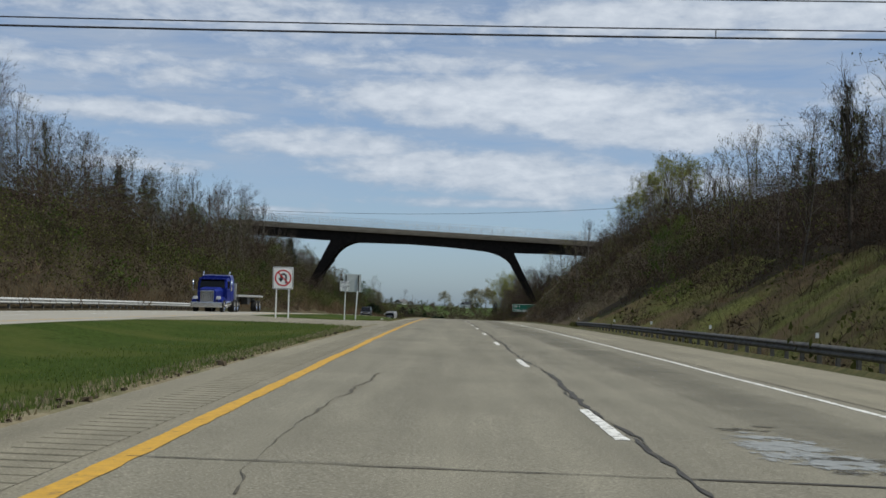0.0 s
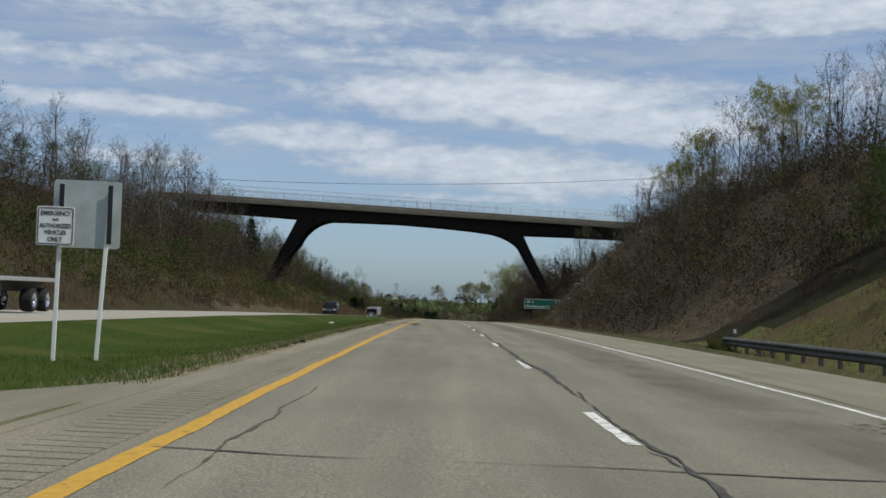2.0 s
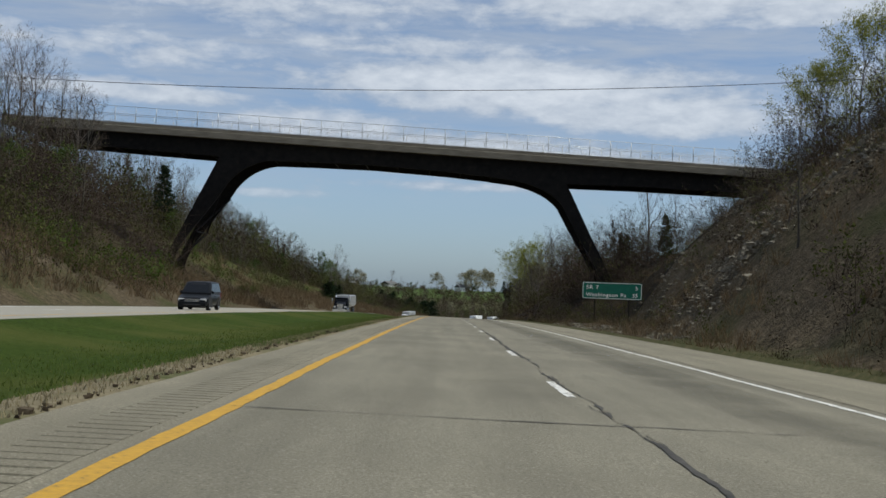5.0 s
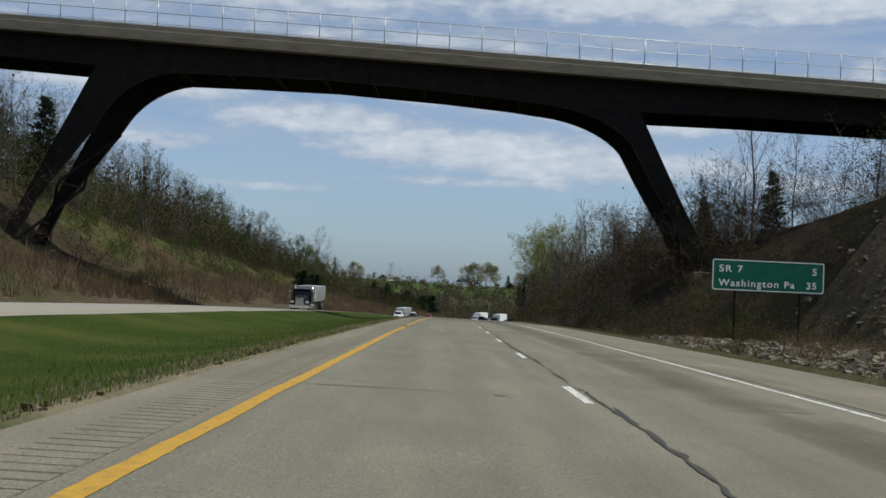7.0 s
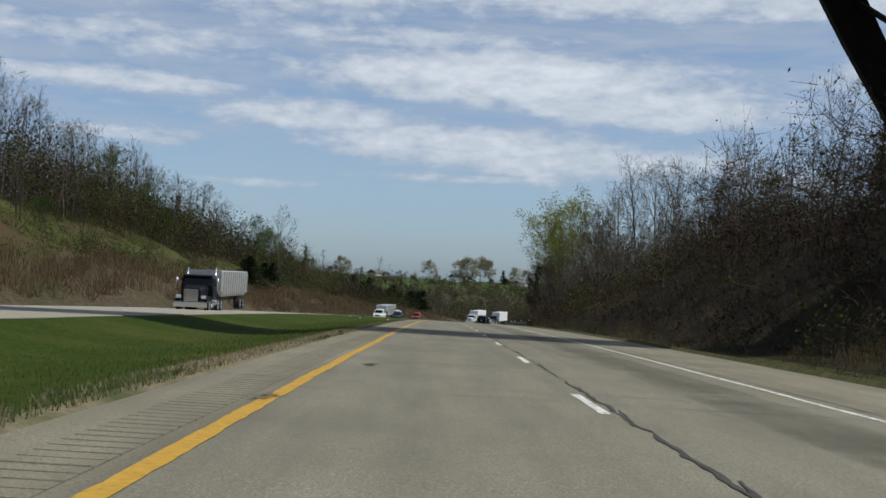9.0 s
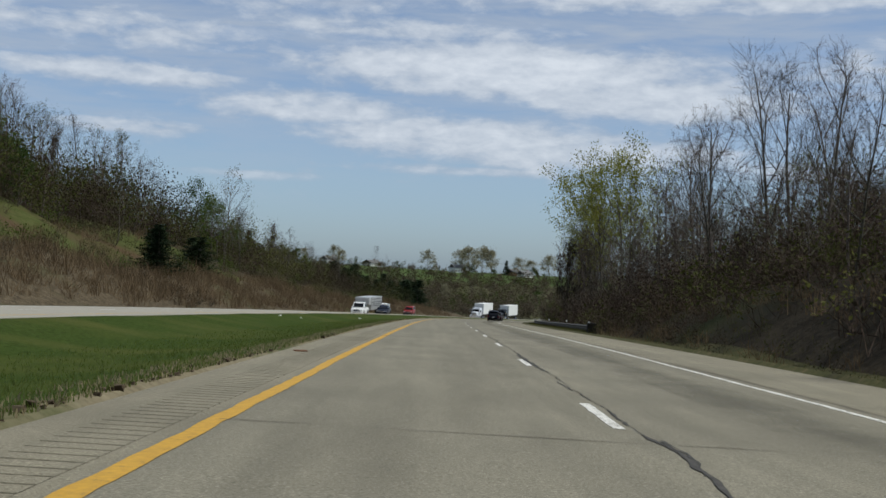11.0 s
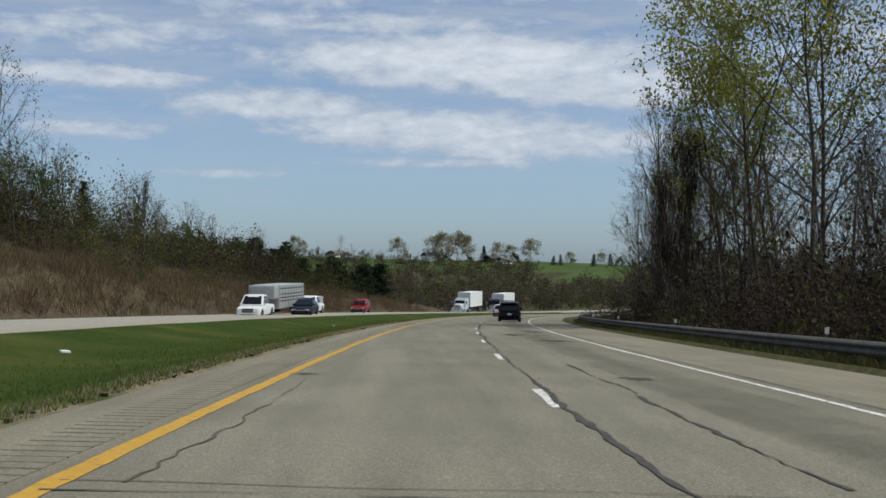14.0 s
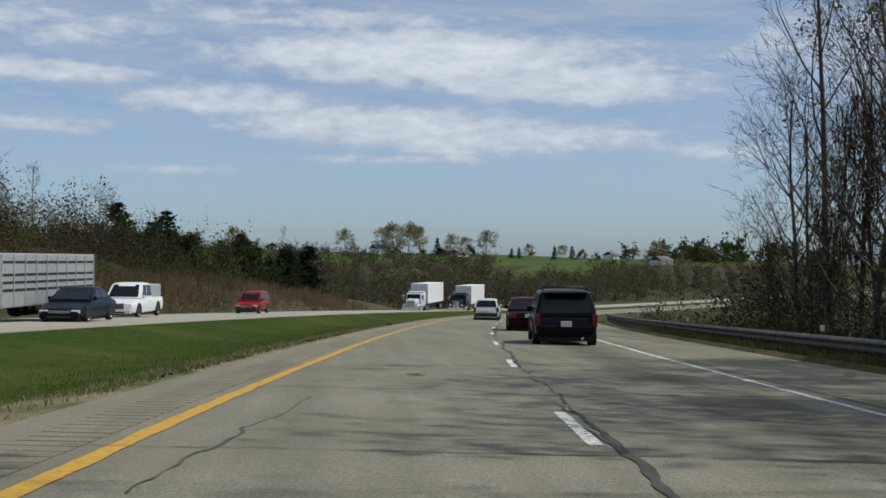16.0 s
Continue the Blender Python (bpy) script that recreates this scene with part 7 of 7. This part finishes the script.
def tractor(ob, m, y0, sleeper=True, classic=True):
    """A truck tractor whose front is at y0; returns the y of its rear frame end."""
    w = 1.22
    hl = 2.1 if classic else 1.3
    # hood
    loft([(y0 - hl, [(.62, .75), (.82, .95), (.84, 1.75), (.66, 1.98)]), (y0 - hl * .4, [(.60, .75), (.76, .95), (.78, 1.68), (.60, 1.90)]), (y0 - .06, [(.55, .75), (.66, .95), (.68, 1.58), (.52, 1.78)])], m, ob, "hood")
    bx(ob, "grille", M["chrome"], -.52, .52, y0 - .07, y0 + .03, .80, 1.70, .04, "chrome radiator grille")
    for k in range(7):
        bx(ob, "grille_bar", M["trim"], -.45 + k * .14, -.41 + k * .14, y0 + .03, y0 + .045, .88, 1.62, .004)
    bx(ob, "bumper", M["chrome"], -1.2, 1.2, y0 - .02, y0 + .26, .42, .82, .05, "polished bumper")
    for sx in (-1, 1):
        loft([(y0 - 1.75, [(.02, .60), (.20, .66), (.20, .95), (.02, 1.0)]), (y0 - 1.2, [(.02, 1.02), (.22, 1.04), (.22, 1.18), (.02, 1.22)]), (y0 - .6, [(.02, 1.0), (.22, 1.02), (.22, 1.16), (.02, 1.20)]), (y0 - .1, [(.02, .62), (.18, .66), (.18, .95), (.02, 1.0)])], m, ob, "fender").location.x = sx * .98
        bx(ob, "headlamp", M["lamp"], sx * .88 - .17, sx * .88 + .17, y0 - .12, y0 + .04, 1.04, 1.26, .04, "clear headlamp")
    yc = y0 - hl
    ylen = 1.5
    loft([(yc - ylen, [(1.14, .85), (1.18, 1.2), (1.16, 2.3), (1.08, 2.72)]), (yc - .25, [(1.14, .85), (1.18, 1.2), (1.14, 2.3), (1.06, 2.70)]), (yc + .02, [(1.12, .95), (1.16, 1.2), (1.12, 1.85), (1.0, 1.95)])], m, ob, "cab")
    bm = extrude([(-.98, 1.93), (.98, 1.93), (.90, 2.58), (-.90, 2.58)], -.02, .02)
    bmesh.ops.rotate(bm, verts=bm.verts, cent=(0, 0, 1.93), matrix=Matrix.Rotation(radians(17), 3, "X"))
    part("windscreen", moved(bm, 0, yc + .03, 0), M["glass"], ob, "dark windscreen")
    bx(ob, "visor", m, -1.05, 1.05, yc - .30, yc + .10, 2.56, 2.66, .03)
    for sx in (-1, 1):
        bx(ob, "side_window", M["glass"], sx * 1.155 - .02, sx * 1.155 + .02, yc - 1.05, yc - .20, 1.85, 2.45, .01)
        part("mirror", tubes_mesh("mirror", [((sx * 1.15, yc - .1, 1.7), (sx * 1.48, yc + .05, 1.75), .02, .02), ((sx * 1.48, yc + .05, 1.7), (sx * 1.48, yc + .05, 2.5), .07, .07)], M["chrome"], 6), None, ob)
        part("exhaust_stack", tubes_mesh("exhaust_stack", [((sx * 1.02, yc - ylen - .10, .9), (sx * 1.02, yc - ylen - .10, 3.0), .07, .07), ((sx * 1.02, yc - ylen - .10, 3.0), (sx * 1.02, yc - ylen - .26, 3.2), .07, .065)], M["chrome"], 10), None, ob, "chrome exhaust stack")
        part("fuel_tank", tubes_mesh("fuel_tank", [((sx * .92, yc - .2, .72), (sx * .92, yc - 1.7, .72), .30, .30)], M["chrome"], 14), None, ob, "polished fuel tank")
        bx(ob, "step", M["alu"], sx * 1.08 - .12, sx * 1.08 + .12, yc - .2, yc + .3, .38, .46, .01)
    yb = yc - ylen
    if sleeper:
        loft([(yb - 1.35, [(1.16, .9), (1.2, 1.2), (1.18, 2.65), (1.05, 2.98)]), (yb - .02, [(1.16, .9), (1.2, 1.2), (1.18, 2.6), (1.05, 2.9)])], m, ob, "sleeper")
        yb -= 1.35
    bx(ob, "chassis", M["trim"], -.45, .45, yb - 2.7, y0 - .2, .62, .92, .02)
    for sx in (-1, 1):
        wheel(ob, sx * 1.02, y0 - 1.05, .52, .30, M["chrome"])
        for y in (yb - .85, yb - 2.15):
            wheel(ob, sx * .92, y, .52, .52, M["chrome"])
            bx(ob, "mudguard", M["trim"], sx * .92 - .28, sx * .92 + .28, y - .5, y + .5, 1.06, 1.10, .01)
    return yb - 2.7


def trailer_wheels(ob, ys):
    for y in ys:
        for sx in (-1, 1):
            wheel(ob, sx * .95, y, .50, .50, M["chrome"])


# blue truck with an empty flatbed
blue = tagged(new("flatbed_truck"), "royal blue truck tractor hauling an empty flatbed trailer", "truck")
BM_ = paint("royal_blue_paint", (.012, .022, .17))
tractor(blue, BM_, 10.8)
bx(blue, "headache_rack", M["alu"], -1.15, 1.15, 4.3, 4.42, 1.0, 2.35, .03)
bx(blue, "flatbed", M["alu"], -1.28, 1.28, -9.6, 4.0, 1.28, 1.44, .02, "flat grey load bed")
for k in range(22):
    bx(blue, "deck_plank", M["bark"], -1.2 + k * .109, -1.105 + k * .109, -9.5, 3.9, 1.44, 1.462, .004)
for x in (-.45, .45):
    bx(blue, "frame_rail", M["trim"], x - .09, x + .09, -9.4, 3.6, .85, 1.28, .01)
bx(blue, "tool_box", M["trim"], -1.2, -.6, -2.5, -1.2, .65, 1.26, .02)
bx(blue, "tool_box", M["trim"], .6, 1.2, -2.5, -1.2, .65, 1.26, .02)
trailer_wheels(blue, (-6.6, -8.4))
blue.matrix_world = at(108.8, -19.7, .24, 180)

# dump truck
dump = tagged(new("dump_truck"), "dark truck tractor with a grey ribbed dump trailer", "truck")
tractor(dump, paint("charcoal_paint", (.014, .015, .02)), 8.6, sleeper=False)
loft([(-8.4, [(1.0, 1.1), (1.26, 1.35), (1.28, 3.0), (1.22, 3.06)]), (3.0, [(1.0, 1.1), (1.26, 1.35), (1.28, 3.0), (1.22, 3.06)]), (3.5, [(.95, 1.5), (1.2, 1.7), (1.22, 3.0), (1.16, 3.06)])], M["alu"], dump, "dump_body", "grey metal dump body", False)
for y in np.arange(-8.2, 3.2, 1.0):
    for sx in (-1, 1):
        bx(dump, "rib", M["alu"], sx * 1.31 - .04, sx * 1.31 + .04, y - .05, y + .05, 1.35, 3.0, .01)
bx(dump, "trailer_frame", M["trim"], -.5, .5, -8.2, 3.0, .75, 1.12, .02)
trailer_wheels(dump, (-5.9, -7.3))
dump.matrix_world = at(377, -19.5, .24, 180)

# pickup with a livestock trailer
stock = tagged(new("stock_trailer_truck"), "white pickup towing a silver gooseneck livestock trailer", "truck")
stock.matrix_world = Matrix.Identity(4)
pk2 = car("towing_pickup", "white heavy pickup truck", WHITE, 6.2, 2.05, 2.0, "pickup", pose(0, 0, 0), hood=.24, belt=.56)
for o in list(pk2.children):
    o.parent = stock
    o.location.y += 7.0
bpy.data.objects.remove(pk2)
bx(stock, "trailer_body", M["alu"], -1.2, 1.2, -8.8, 2.8, .62, 2.75, .06, "ribbed silver livestock body")
bx(stock, "nose", M["alu"], -1.15, 1.15, 2.8, 4.9, 1.55, 2.72, .10)
for z in (1.25, 1.55, 1.85, 2.35):
    for sx in (-1, 1):
        bx(stock, "side_slot", M["trim"], sx * 1.205 - .01, sx * 1.205 + .01, -8.5, 2.5, z, z + .10, .003)
for y in np.arange(-8.6, 2.8, 1.25):
    for sx in (-1, 1):
        bx(stock, "upright", M["alu"], sx * 1.22 - .02, sx * 1.22 + .02, y - .04, y + .04, .65, 2.7, .006)
trailer_wheels(stock, (-4.6, -5.6, -6.6))
stock.matrix_world = at(552.0, -19.9, .24, 180)

# two lorries with white box trailers
for s, x, mm, label in ((689.5, -19.9, paint("white_cab_paint", (.55, .57, .6)), "white truck with a white box trailer"), (707.0, -16.4, paint("dark_cab_paint", (.02, .022, .028)), "dark truck with a white box trailer")):
    lo = tagged(new("box_truck"), label + ", oncoming in the distance", "truck")
    tractor(lo, mm, 10.5)
    bx(lo, "box_trailer", M["siding"], -1.28, 1.28, -8.5, 4.2, 1.15, 4.05, .04, "plain white box trailer")
    bx(lo, "trailer_frame", M["trim"], -.5, .5, -8.2, 4.0, .8, 1.15, .02)
    trailer_wheels(lo, (-6.2, -7.5))
    lo.matrix_world = at(s, x, .24, 180)
